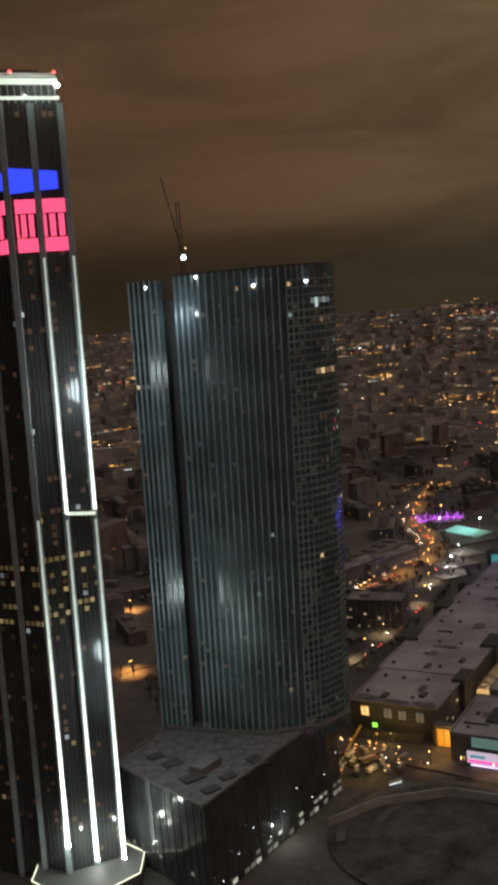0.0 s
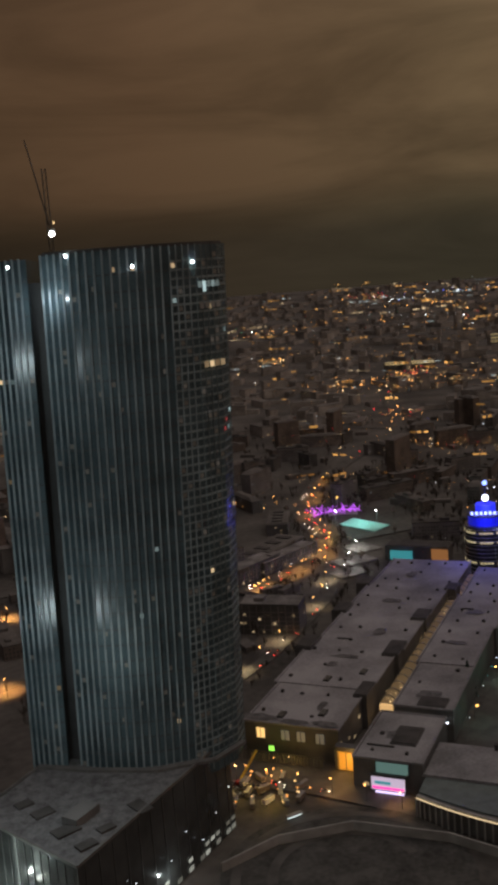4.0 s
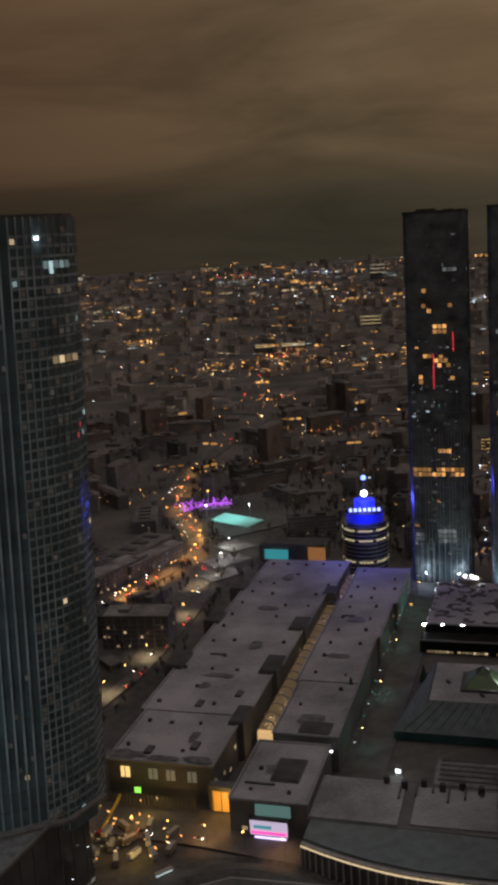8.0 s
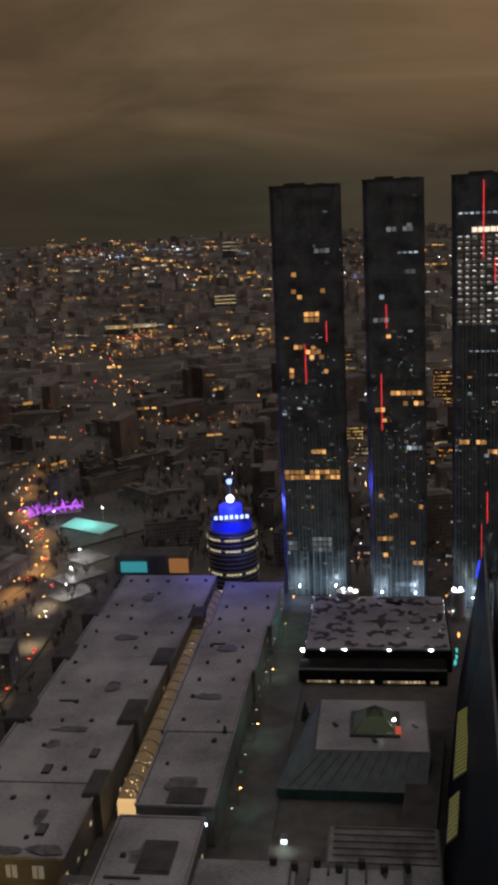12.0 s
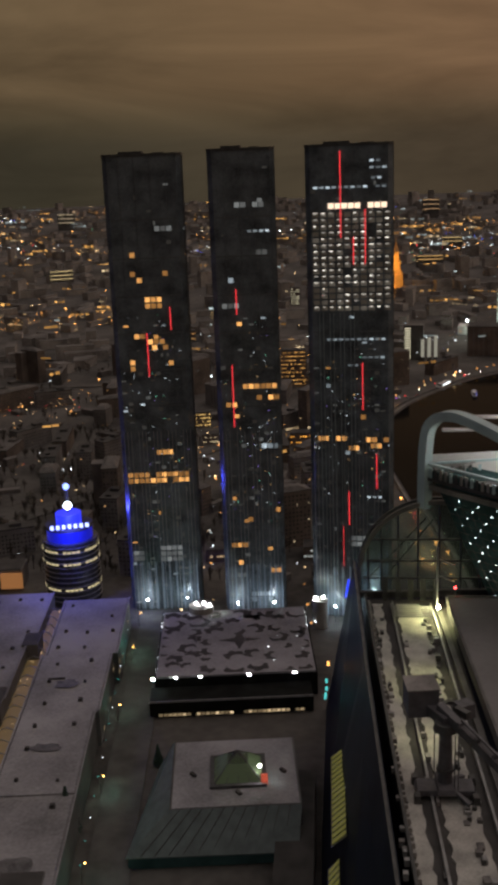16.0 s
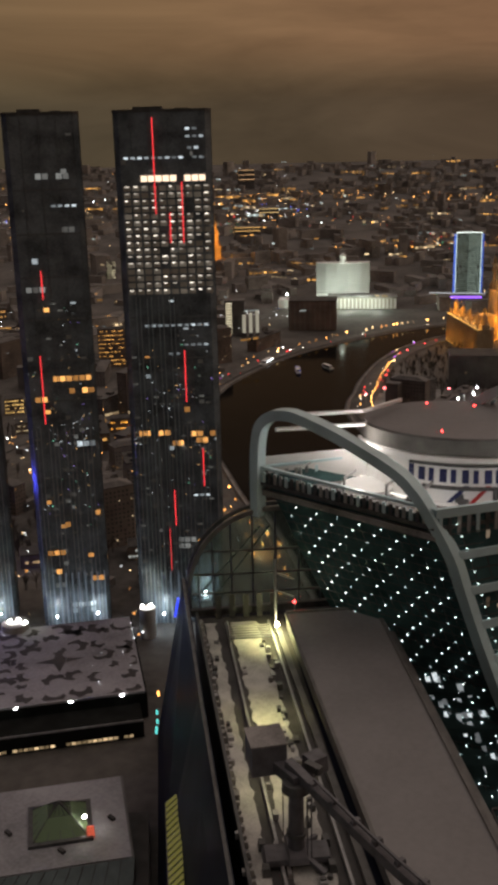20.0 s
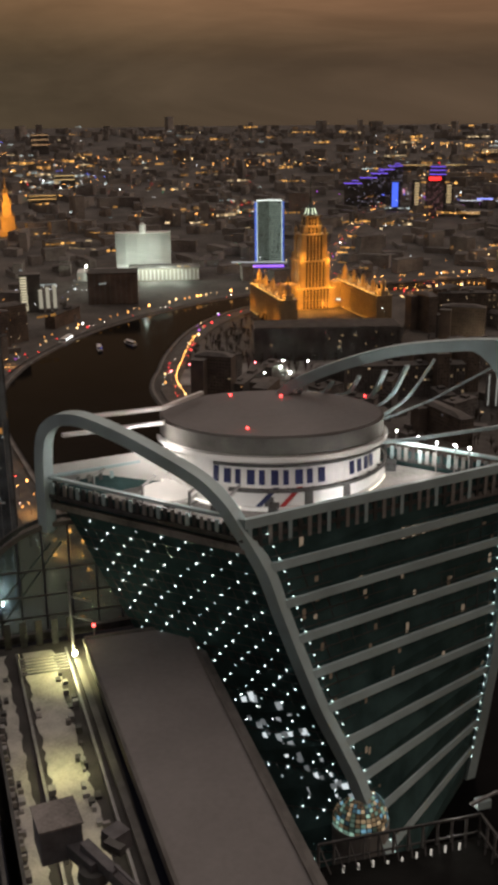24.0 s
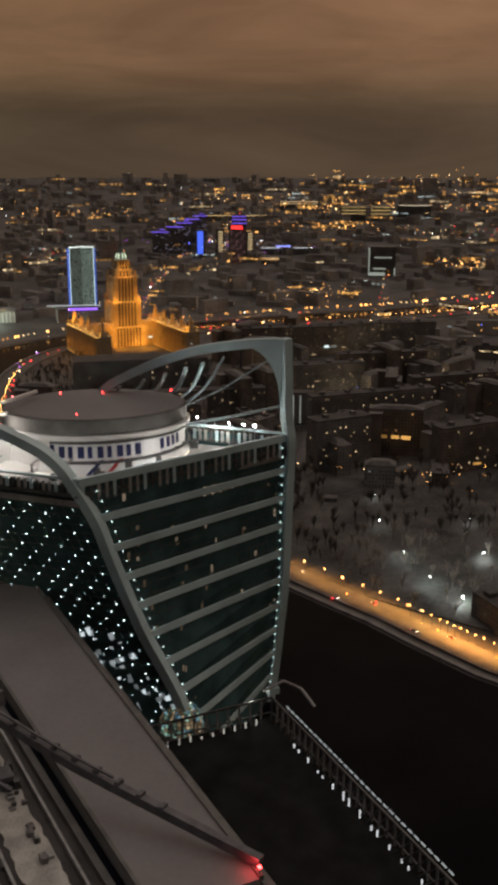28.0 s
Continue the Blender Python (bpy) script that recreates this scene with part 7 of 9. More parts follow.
for r, z, m in ((2.9, 67, glow("white_disc", (0.8, 0.9, 1.0), 4.0)), (2.2, 81, glow("blue_disc", (0.25, 0.35, 1.0), 2.0))):
    g = Geo()
    for i in range(16):
        a = 2 * math.pi * i / 16
        g.v.append(tuple(Vector((p.x, p.y, z + 3)) + sx * (r * math.cos(a)) + Vector((0, 0, r * math.sin(a)))))
    g.f.append(tuple(range(16)))
    g.v += [tuple(Vector(q) - d * 1.0) for q in g.v[:16]]
    g.f += [tuple(range(31, 15, -1))] + [(i, 16 + i, 16 + (i + 1) % 16, (i + 1) % 16) for i in range(16)]
    part("sign_disc", g, m, bk, "glowing round emblem")
part("mast", Geo().box(BX, BY, 62, 1.2, 1.2, 24), DSTEEL, bk)
lamp("blue_top_lamp", (BX + d.x * 24, BY + d.y * 24, 62), 42000, (0.08, 0.10, 1.0), 3.0)

# ---- low buildings and park beyond the halls ----
cb = thing("cyan_front_building", "flat dark building with cyan and orange lit fronts", "building")
part("wall", Geo().box(158, 692, 0, 62, 24, 15, -0.5), WALLD, cb)
part("roof", Geo().box(158, 692, 15, 60, 22, 0.6, -0.5), TAR, cb)
part("cyan_front", Geo().box(139, 687, 2, 22, 1.0, 9, -0.5), glow("cyan_front", (0.12, 0.7, 0.75), 0.22), cb)
part("orange_front", Geo().box(172, 668, 2, 16, 1.0, 12, -0.5), glow("orange_front", (1.0, 0.42, 0.14), 0.16), cb)
vp = thing("violet_pavilion", "park pavilion hung with violet light strings", "pavilion")
part("floor", Geo().box(112, 908, 0, 56, 30, 0.8, -0.2), SLUSH, vp)
vr = random.Random(4)
for k in range(70):
    x, y = 112 + vr.uniform(-30, 30), 908 + vr.uniform(-16, 16)
    part("light_string", Geo().beam((x, y, vr.uniform(0.6, 4)), (x + vr.uniform(-3, 3), y + vr.uniform(-2, 2), vr.uniform(3, 8)), 0.55), L_PU, vp, "violet light string")
part("light_arch", sweep([(86, 896, 1), (96, 894, 5), (118, 894, 7), (140, 896, 5)], 0.8, 0.8), L_PU, vp)
part("gold_star", Geo().dot(116, 905, 19, 1.7), glow("gold_star", (1.0, 0.6, 0.12), 1.4), vp, "gold lit ornament")
part("star_mast", Geo().box(116, 905, 0, 0.8, 0.8, 18), STEEL, vp)
rk = thing("skating_rink", "pale teal lit ice rink under lamps", "rink")
part("ice", Geo().prism([(108, 850), (138, 806), (160, 826), (128, 872)], 0, 0.9), mat("teal_ice", (0.35, 0.75, 0.70), 0.3, var=0.1), rk)
for x, y in ((106, 862), (150, 846)):
    part("lamp_mast", Geo().box(x, y, 0, 0.5, 0.5, 13), STEEL, rk)
    part("lamp_head", Geo().dot(x, y, 13.6, 0.7), FLOOD, rk)
lamp("rink_lamp", (130, 842, 16), 12000, (0.6, 1.0, 0.92), 1.0)
# snow squares with small planted islands beside the avenue
for i, (x, y, w, d2) in enumerate(((96, 706, 40, 26), (84, 668, 34, 22), (112, 748, 28, 32))):
    solo("snow_square", Geo().box(x, y, 0.1, w, d2, 0.9, 0.42), SNOWTHIN, "snow-covered square beside the avenue", "square", "structure")
    sq = thing("square_lamp", "white lamp on a tall post over a snowy square", "lamp", "square lamps", at=(x - 6, y - 4, 0))
    part("post", Geo().ngon(0, 0, 0, 0.16, 10, 6, 0.1), DSTEEL, sq)
    part("head", Geo().dot(0, 0, 10.3, 0.5), FLOOD, sq)
    lamp("square_lamp_light", (x - 6, y - 4, 9.4), 4500, (1.0, 0.96, 0.86), 0.5)

# ---- stepped golden-lit high-rise hotel with a spire ----
HT = -0.60
GOLD = mat("pale_yellow_stone", (0.46, 0.36, 0.22), 0.75, var=0.15, scale=0.1)
ht = thing("spired_hotel", "stepped stone hotel with spire, lit golden orange", "hotel", at=(1254, 913, 0), turn=HT)
for nm, w, d2, z0, z1 in (("lower_block", 58, 52, 0, 30), ("shaft", 44, 42, 30, 68), ("upper_shaft", 37, 35, 68, 105), ("attic", 24, 22, 105, 116), ("lantern_base", 19, 18, 116, 130)):
    p = part(nm, Geo().box(0, 0, z0, w, d2, z1 - z0), GOLD, ht)
    part("cornice", Geo().box(0, 0, z1 - 1.8, w + 2.6, d2 + 2.6, 1.9), GOLD, p)
    part("string_course", Geo().box(0, 0, z0 + (z1 - z0) * 0.42, w + 0.9, d2 + 0.9, 0.8), GOLD, p)
    pier = w * 0.15
    for sx in (-1, 1):
        part("corner_pier", Geo().box(sx * (w - pier) / 2, -d2 / 2 - 0.5, z0, pier, 1.6, z1 - z0 - 1.9), GOLD, p)
        part("corner_pier", Geo().box(sx * (w / 2 + 0.3), -d2 * 0.36, z0, 1.4, d2 * 0.2, z1 - z0 - 1.9), GOLD, p)
        part("corner_pier", Geo().box(sx * (w / 2 + 0.3), d2 * 0.36, z0, 1.4, d2 * 0.2, z1 - z0 - 1.9), GOLD, p)
    inner = w - 2 * pier
    n = max(3, int(inner / 4.6))
    for i in range(1, n):
        part("pilaster", Geo().box(-inner / 2 + i * inner / n, -d2 / 2 - 0.4, z0, 1.3, 1.0, z1 - z0 - 2), GOLD, p)
    g = Geo()
    for i in range(n):
        for k in range(int((z1 - z0) / 4)):
            x, y, z = -inner / 2 + (i + 0.5) * inner / n, -d2 / 2 - 0.12, z0 + k * 4 + 0.8
            g.quad((x - 1.3, y, z), (x + 1.3, y, z), (x + 1.3, y, z + 3.1), (x - 1.3, y, z + 3.1))
    for sx in (-1, 1):
        for i in range(4):
            for k in range(int((z1 - z0) / 4)):
                x, y, z = sx * (w / 2 + 0.12), (i - 1.5) * d2 * 0.13, z0 + k * 4 + 0.8
                q = [(x, y - 1.2, z), (x, y + 1.2, z), (x, y + 1.2, z + 3.1), (x, y - 1.2, z + 3.1)]
                g.quad(*(q if sx > 0 else q[::-1]))
    part("window_panes", g, GLASS, p, kind="stuff")
part("lantern", Geo().ngon(0, 0, 131, 8.4, 10, 8, 5.4), COPPER, ht)
for k in range(8):
    a = math.pi / 4 * k
    part("lantern_light", Geo().beam((8.6 * math.cos(a), 8.6 * math.sin(a), 132), (5.8 * math.cos(a), 5.8 * math.sin(a), 140), 1.3), glow("lantern_led", (0.85, 1.0, 0.72), 0.6), ht, "pale green light strip")
part("lantern_cap", Geo().ngon(0, 0, 141, 5.6, 7, 8, 1.3), COPPER, ht)
part("spire", Geo().ngon(0, 0, 148, 2.2, 32, 6, 0.4), COPPER, ht)


def turret(x, y, z, r, h, parent):
    q = part("turret", Geo().ngon(x, y, z, r, h * 0.45, 8, r * 0.9), GOLD, parent, "small lit turret")
    part("turret_cap", Geo().ngon(x, y, z + h * 0.45, r * 1.15, h * 0.55, 8, 0.15), GOLD, q)


for zz, w, d2 in ((30, 52, 46), (68, 40, 38), (105, 33, 31)):
    for sx in (-1, 1):
        for sy in (-1, 1):
            turret(sx * w / 2, sy * d2 / 2, zz, 2.6, 11, ht)
bulbs = Geo()
for x, y0, y1, hh in ((-82, -10, -150, 40), (51, -2, -152, 38)):
    w = part("wing", Geo().box(x, (y0 + y1) / 2, 0, 22, y0 - y1, hh), GOLD, ht, "long lit stone wing")
    part("wing_cornice", Geo().box(x, (y0 + y1) / 2, hh - 1.2, 23.4, y0 - y1 + 1.4, 1.4), GOLD, w)
    part("string_course", Geo().box(x, (y0 + y1) / 2, hh * 0.72, 22.8, y0 - y1 + 0.8, 0.7), GOLD, w)
    n = int((y0 - y1) / 5)
    panes = Geo()
    for i in range(n + 1):
        yy = lerp(y0, y1, i / n)
        part("pilaster", Geo().box(x - 11.3, yy, 0, 1.0, 1.6, hh - 1.2), GOLD, w)
        for k in range(9 if i < n else 0):
            z = 2 + k * 4
            panes.quad((x - 11.12, yy - 1.4, z), (x - 11.12, yy - 3.6, z), (x - 11.12, yy - 3.6, z + 2.6), (x - 11.12, yy - 1.4, z + 2.6))
        bulbs.dot(x - 11.6, yy - 2.5, hh + 0.6, (0.7, 1.1, 0.9)[i % 3])
        if i % 3 == 0:
            bulbs.dot(x - 12.2, yy - 2.5, 2.2, 1.0)
    for k in range(4):
        part("pilaster", Geo().box(x - 8 + k * 5.3, y1 - 0.4, 0, 1.6, 1.0, hh - 1.2), GOLD, w)
    part("window_panes", panes, GLASS, w, kind="stuff")
    for k in range(5):
        yy = lerp(y0 - 6, y1 + 6, k / 4)
        big = k in (0, 4)
        base = part("turret_base", Geo().box(x, yy, hh, 11 if big else 8, 10 if big else 8, 6 if big else 4), GOLD, w)
        part("turret_drum", Geo().ngon(x, yy, hh + (6 if big else 4), 4.2 if big else 3.2, 8, 8, 3.6 if big else 2.8), GOLD, base)
        part("turret_cap", Geo().ngon(x, yy, hh + (14 if big else 12), 4.6 if big else 3.4, 8 if big else 6, 8, 0.3), GOLD, base)
        for sx in (-1, 1):
            turret(x + sx * 8, yy + 5, hh, 1.6, 8, w)
            bulbs.dot(x + sx * 6, yy - 5, hh + 3, 0.9)
for x, y, w, d2, hh in ((-49, -16, 44, 20, 36), (34, -12, 13, 20, 36)):
    p = part("link_block", Geo().box(x, y, 0, w, d2, hh), GOLD, ht, "lower stone block joining tower and wing")
    part("cornice", Geo().box(x, y, hh - 1, w, d2 + 1.6, 1.3), GOLD, p)
hm = ht.matrix_world
for z, w, d2 in ((31, 58, 52), (69, 44, 42), (106, 37, 35), (117, 24, 22)):
    for k in range(5):
        bulbs.dot(-w / 2 + k * w / 4, -d2 / 2 - 1.2, z, 0.9)
part("cornice_lamps", bulbs, glow("golden_bulb", (1.0, 0.62, 0.16), 2.2, vary=0.6), ht, "golden cornice lamps", kind="stuff")
for x, y, z, e in ((-18, -42, 4, 34), (18, -42, 4, 40), (0, -34, 33, 12), (-24, -34, 33, 18), (24, -34, 33, 18), (-20, -28, 71, 15), (20, -28, 71, 15), (0, -22, 108, 8), (-36, -8, 40, 14), (-30, -6, 72, 10), (0, -16, 119, 4), (-102, -30, 10, 9), (-102, -85, 10, 8), (-102, -135, 10, 7),
                   (-90, -24, 50, 22), (-90, -62, 50, 20), (-90, -100, 50, 20), (-90, -138, 50, 20), (42, -26, 48, 22), (42, -64, 48, 22), (42, -102, 48, 22), (42, -142, 48, 22), (26, -60, 8, 6), (26, -120, 8, 5)):
    lamp("facade_lamp", hm @ Vector((x, y, z)), e * 280, (1.0, 0.40, 0.05), 1.0)

# ---- white government block ----
gv = thing("white_government_block", "curved white slab building on a broad pillared base", "building", at=(1296, 1294, 0), turn=-0.80)
part("base", Geo().box(34, -24, 0, 118, 44, 20), STONE, gv)
part("base_roof", Geo().box(34, -24, 20, 120, 46, 1.2), SNOWTHIN, gv)
for k in range(18):
    part("base_pillar", Geo().box(-22 + k * 6.6, -46.8, 1, 2.4, 1.6, 17), WHITE, gv)
part("annex", Geo().box(-70, -16, 0, 84, 40, 15), WHITE, gv, "low pale annex")
crv = [(-47, 6), (-30, -1), (-10, -5), (10, -5), (30, -1), (47, 6)]
part("slab", Geo().prism(crv + [(47, 24), (-47, 24)], 14, 74), WHITE, gv, "curved white slab")
for k in range(18):
    z = 22 + k * 2.9
    g = sweep([(x, y - 0.2, z) for x, y in crv], 0.6, 1.1)
    part("storey_band", g, PANE, gv)
part("clock_tower", Geo().ngon(0, 8, 74, 6, 12, 12), WHITE, gv)
part("clock_cap", Geo().ngon(0, 8, 86, 6.4, 5, 12, 1), WHITE, gv)
part("flagpole", Geo().box(0, 8, 91, 0.6, 0.6, 12), STEEL, gv)
gm2 = gv.matrix_world
for x, y, z, e in ((-34, -50, 30, 60), (34, -50, 30, 60), (0, -64, 40, 50), (60, -74, 8, 26), (10, -74, 8, 22), (-74, -50, 12, 20), (0, -12, 80, 5)):
    lamp("facade_lamp", gm2 @ Vector((x, y, z)), e * 520, (0.86, 1.0, 0.84), 1.0)
part("mast_lamp", Geo().dot(-96, -40, 26, 2.0), FLOOD, gv, "glaring white mast lamp")
part("lamp_mast", Geo().box(-96, -40, 0, 0.8, 0.8, 25), STEEL, gv)
do = thing("dark_office_block", "unlit square office block beside the river", "building", at=(1108, 1172, 0), turn=-0.80)
part("wall", Geo().box(0, 0, 0, 74, 46, 45), WALLB, do)
part("roof", Geo().box(0, 0, 45, 75, 47, 1.0), TAR, do)
for k in range(10):
    part("wall_rib", Geo().box(-35 + k * 7.8, -23.3, 0, 1.2, 0.8, 44), WALLG, do)
for k in range(10):
    part("storey_band", Geo().box(0, -23.15, 4 + k * 4, 74, 0.5, 0.5), WALLG, do)
lp = thing("lit_slim_block", "slim block with rows of pale lit balconies", "building", at=(985, 1215, 0), turn=-0.7)
part("wall", Geo().box(0, 0, 0, 30, 18, 54), WALLD, lp)
for k in range(13):
    part("lit_balcony", Geo().box(-9, -9.4, 3 + k * 3.8, 9, 1.0, 1.5), glow("balcony_light", (1.0, 0.9, 0.62), 0.5), lp, "pale lit balcony")
# floodlight on the piers is put in as their own glow
for i in range(3):
    part("lit_pier", Geo().box(14 + i * 10, -14, 6, 5, 8, 26 + i * 3), glow("pier_light", (1.0, 0.95, 0.75), 0.16), lp, "pale pier glowing in place of floodlight")
    part("pier_base", Geo().box(14 + i * 10, -14, 0, 7, 10, 6), WALLD, lp)

# ---- open-book tower with pale lit edges ----
ob_ = thing("open_book_tower", "two-winged glass tower with pale lit edges", "tower", at=(1531, 1205, 0), turn=-0.86)
for s in (-1, 1):
    wg = [(0, 0), (s * 23, -8), (s * 24, 3), (0, 12)]
    part("wing", Geo().prism(wg if s > 0 else wg[::-1], 0, 114), GLASS, ob_)
    part("end_wall", Geo().box(s * 24.5, -4, 4, 4, 9, 108), glow("cool_edge", (0.10, 0.22, 1.0), 0.32 if s < 0 else 0.2), ob_, "blue lit end wall")
    part("top_line", Geo().beam((0, -0.6, 114.6), (s * 23, -8.6, 114.6), 1.0, 1.6), glow("top_line", (0.9, 1.0, 0.95), 0.9), ob_)
    part("edge_line", Geo().beam((s * 22.4, -8.6, 4), (s * 22.4, -8.6, 114), 1.2), glow("edge_line", (0.8, 1.0, 0.95), 0.55), ob_)
    g = Geo()
    for k in range(28):
        for i in range(9):
            if vr.random() < 0.95:
                t0, t1 = (i + 0.1) / 9, (i + 0.85) / 9
                a, b = (s * 21.4 * t0, -8 * t0 * 0.98 - 0.4), (s * 21.4 * t1, -8 * t1 * 0.98 - 0.4)
                g.quad((*a, 5 + k * 3.9), (*b, 5 + k * 3.9), (*b, 7.4 + k * 3.9), (*a, 7.4 + k * 3.9))
    part("lit_windows", g, glow("book_window", (0.72, 0.92, 0.78), 0.30 if s > 0 else 0.15, vary=0.35), ob_, kind="stuff")
part("foot_hall", Geo().box(-10, -34, 0, 110, 20, 5), WALLD, ob_)
part("violet_line", Geo().box(-6, -45, 1, 60, 0.8, 4), glow("violet_line", (0.3, 0.12, 1.0), 1.0), ob_)
part("bridge_line", Geo().beam((-70, -40, 10), (30, -46, 10), 2, 1.6), glow("bridge_led", (0.8, 0.85, 0.9), 0.3), ob_)

# ---- further marked buildings ----
VIOLET, BLUEL = glow("light_line_violet", (0.24, 0.13, 1.0), 0.65), glow("light_line_blue", (0.3, 0.34, 1.0), 0.9)
for i, (x, y, w, h) in enumerate(((2182, 1456, 42, 68), (2267, 1467, 42, 71), (2332, 1477, 42, 74), (2377, 1481, 38, 79), (2450, 1500, 38, 79))):
    b = thing("prospect_tower", "dark slab tower with a violet lit roof edge", "building", "towers along the prospect", at=(x, y, rise(x, y)), turn=-0.98)
    part("wall", Geo().box(0, 0, -6, w, 22, h + 6), WALLD, b)
    part("roof", Geo().box(0, 0, h, w, 22, 0.8), TAR, b)
    part("light_line", Geo().box(0, -11.6, h - 1.6, w, 0.8, 1.8), VIOLET, b, "violet light line")
    part("light_line", Geo().box(-w / 2 - 0.4, 0, h - 1.6, 0.8, 22, 1.8), VIOLET, b, "violet light line")
    if i % 2 == 0:
        part("roof_box", Geo().box(4, 0, h + 0.8, 14, 10, 5), WALLD, b)
        part("light_line", Geo().box(4, -5.4, h + 4.2, 14, 0.8, 1.4), VIOLET, b, "violet light line")
    panes = Geo()
    pr_ = random.Random(i)
    for k in range(int(h / 4.5)):
        for j in range(9):
            if pr_.random() < 0.22:
                xx, z = -w / 2 + 3 + j * (w - 6) / 8, 3 + k * 4.5
                panes.quad((xx - 1.3, -11.2, z), (xx + 1.3, -11.2, z), (xx + 1.3, -11.2, z + 2.2), (xx - 1.3, -11.2, z + 2.2))
    part("lit_windows", panes, glow("far_window", (0.8, 0.75, 1.0), 0.25, vary=0.8), b, kind="stuff")
rt = thing("sign_tower", "dark tower with violet lit crown and red sign", "building", at=(2231, 1258, rise(2231, 1258)), turn=-1.02)
part("wall", Geo().box(0, 0, -6, 44, 26, 98), WALLD, rt)
part("crown", Geo().box(4, 0, 92, 36, 22, 24, 0, 0.9), WALLD, rt)
for z, w in ((95, 38), (104, 37), (112, 36)):
    part("light_line", Geo().box(4, -11.6, z, w, 0.8, 1.6), VIOLET, rt, "violet light line")
part("mast_light", Geo().dot(6, 0, 120, 2.0), L_RE, rt)
part("sign", Geo().box(-2, -13.6, 82, 28, 0.8, 8), glow("red_sign", (1.0, 0.03, 0.03), 1.3), rt, "red glowing sign board")
panes = Geo()
for k in range(16):
    for j in range(8):
        if (k * 7 + j * 5) % 4:
            panes.quad((-17 + j * 4.6, -13.2, 4 + k * 4.7), (-14.4 + j * 4.6, -13.2, 4 + k * 4.7), (-14.4 + j * 4.6, -13.2, 6.2 + k * 4.7), (-17 + j * 4.6, -13.2, 6.2 + k * 4.7))
part("lit_windows", panes, glow("pink_far_window", (1.0, 0.5, 0.55), 0.16, vary=0.8), rt, kind="stuff")
for x, y, w, h in ((2316, 1358, 22, 67), (2321, 1272, 22, 64)):
    b = thing("warm_fronted_tower", "slim dark tower with warm lit floors", "building", "towers along the prospect", at=(x, y, rise(x, y)), turn=-1.0)
    part("wall", Geo().box(0, 0, -6, w, 20, h + 6), WALLD, b)
    for k in range(9):
        part("lit_floor", Geo().box(1, -10.4, 6 + k * 6.4, w * 0.5, 0.6, 3.2), glow("warm_floor", (1.0, 0.74, 0.40), 0.34), b)
ls = thing("led_screen_tower", "building end with a tall blue LED screen", "billboard", at=(2257, 1382, rise(2257, 1382)), turn=-1.0)
part("wall", Geo().box(0, 0, -6, 24, 20, 76), WALLD, ls)
part("screen", Geo().box(-1, -10.6, 8, 15, 0.8, 58), glow("tall_blue_screen", (0.08, 0.16, 1.0), 0.6), ls, "tall blue screen")
for i, (x, y, w, d2, h, turn, col, lab, n) in enumerate((
        (2947, 1678, 233, 24, 16, -1.0, (1.0, 0.66, 0.26), "golden", 1), (2776, 1445, 160, 30, 28, -1.05, (0.9, 0.8, 0.6), "pale", 0), (2409, 1216, 128, 24, 17, -1.05, (0.85, 0.9, 1.0), "white", 1), (2256, 1177, 44, 20, 13, -1.1, (1.0, 0.6, 0.25), "golden", 2),
        (3296, 1608, 136, 30, 30, -1.05, (1.0, 0.72, 0.4), "warm", 2), (3164, 1297, 166, 40, 44, -1.15, (1.0, 0.68, 0.28), "golden", 3), (3298, 1178, 110, 26, 40, -1.2, (1.0, 0.85, 0.6), "pale", 1),
        (1330, 3700, 60, 24, 60, -0.3, (1.0, 0.8, 0.5), "warm", 3), (880, 2520, 60, 22, 40, -0.3, (1.0, 0.75, 0.35), "warm", 3), (2500, 3000, 60, 30, 70, -0.6, (1.0, 0.6, 0.3), "orange", 3), (560, 2300, 130, 22, 20, -0.25, (1.0, 0.72, 0.34), "golden", 2),
        (1500, 2600, 80, 22, 26, -0.5, (1.0, 0.55, 0.2), "orange", 2), (1750, 2100, 70, 26, 36, -0.6, (1.0, 0.58, 0.2), "orange", 2), (2000, 2300, 60, 26, 44, -0.7, (1.0, 0.7, 0.3), "golden", 2))):
    b = thing("lit_building", "far dark building with " + lab + " light lines", "building", "far lit buildings", at=(x, y, rise(x, y)), turn=turn)
    part("wall", Geo().box(0, 0, -8, w, d2, h + 8), STONE if n == 0 else WALLD, b)
    part("roof", Geo().box(0, 0, h, w, d2, 0.8), SNOWTHIN, b)
    m = glow("light_line_" + lab, col, 0.55)
    for k in range(n):
        part("light_line", Geo().box(0, -d2 / 2 - 0.5, h * (0.92 - 0.24 * k), w * 0.96, 0.7, 1.3), m, b)
bs = thing("roof_sign", "blue glowing sign on a long low roof", "sign", at=(2409, 1216, rise(2409, 1216) + 17.8), turn=-1.05)
part("board", Geo().box(-2, -8, 0, 38, 0.8, 4.5), BLUEL, bs)
part("rail", Geo().box(-2, -7.2, 0, 38, 0.4, 0.6), DSTEEL, bs)
fb = thing("frame_fronted_house", "dark block with a white lit frame at its corner", "building", at=(2216, 864, rise(2216, 864)), turn=-1.15)
part("wall", Geo().box(0, 0, -6, 62, 30, 72), WALLD, fb)
for x, z, w, h in ((-30, 0, 2.5, 64), (-12, 0, 38, 7), (-6, 14, 30, 3), (2, 40, 40, 2.5), (29, 0, 2.5, 18)):
    part("lit_frame", Geo().box(x, -15.6, z, w, 0.8, h), glow("cool_frame", (0.9, 1.0, 0.86), 0.18), fb, "pale lit frame")
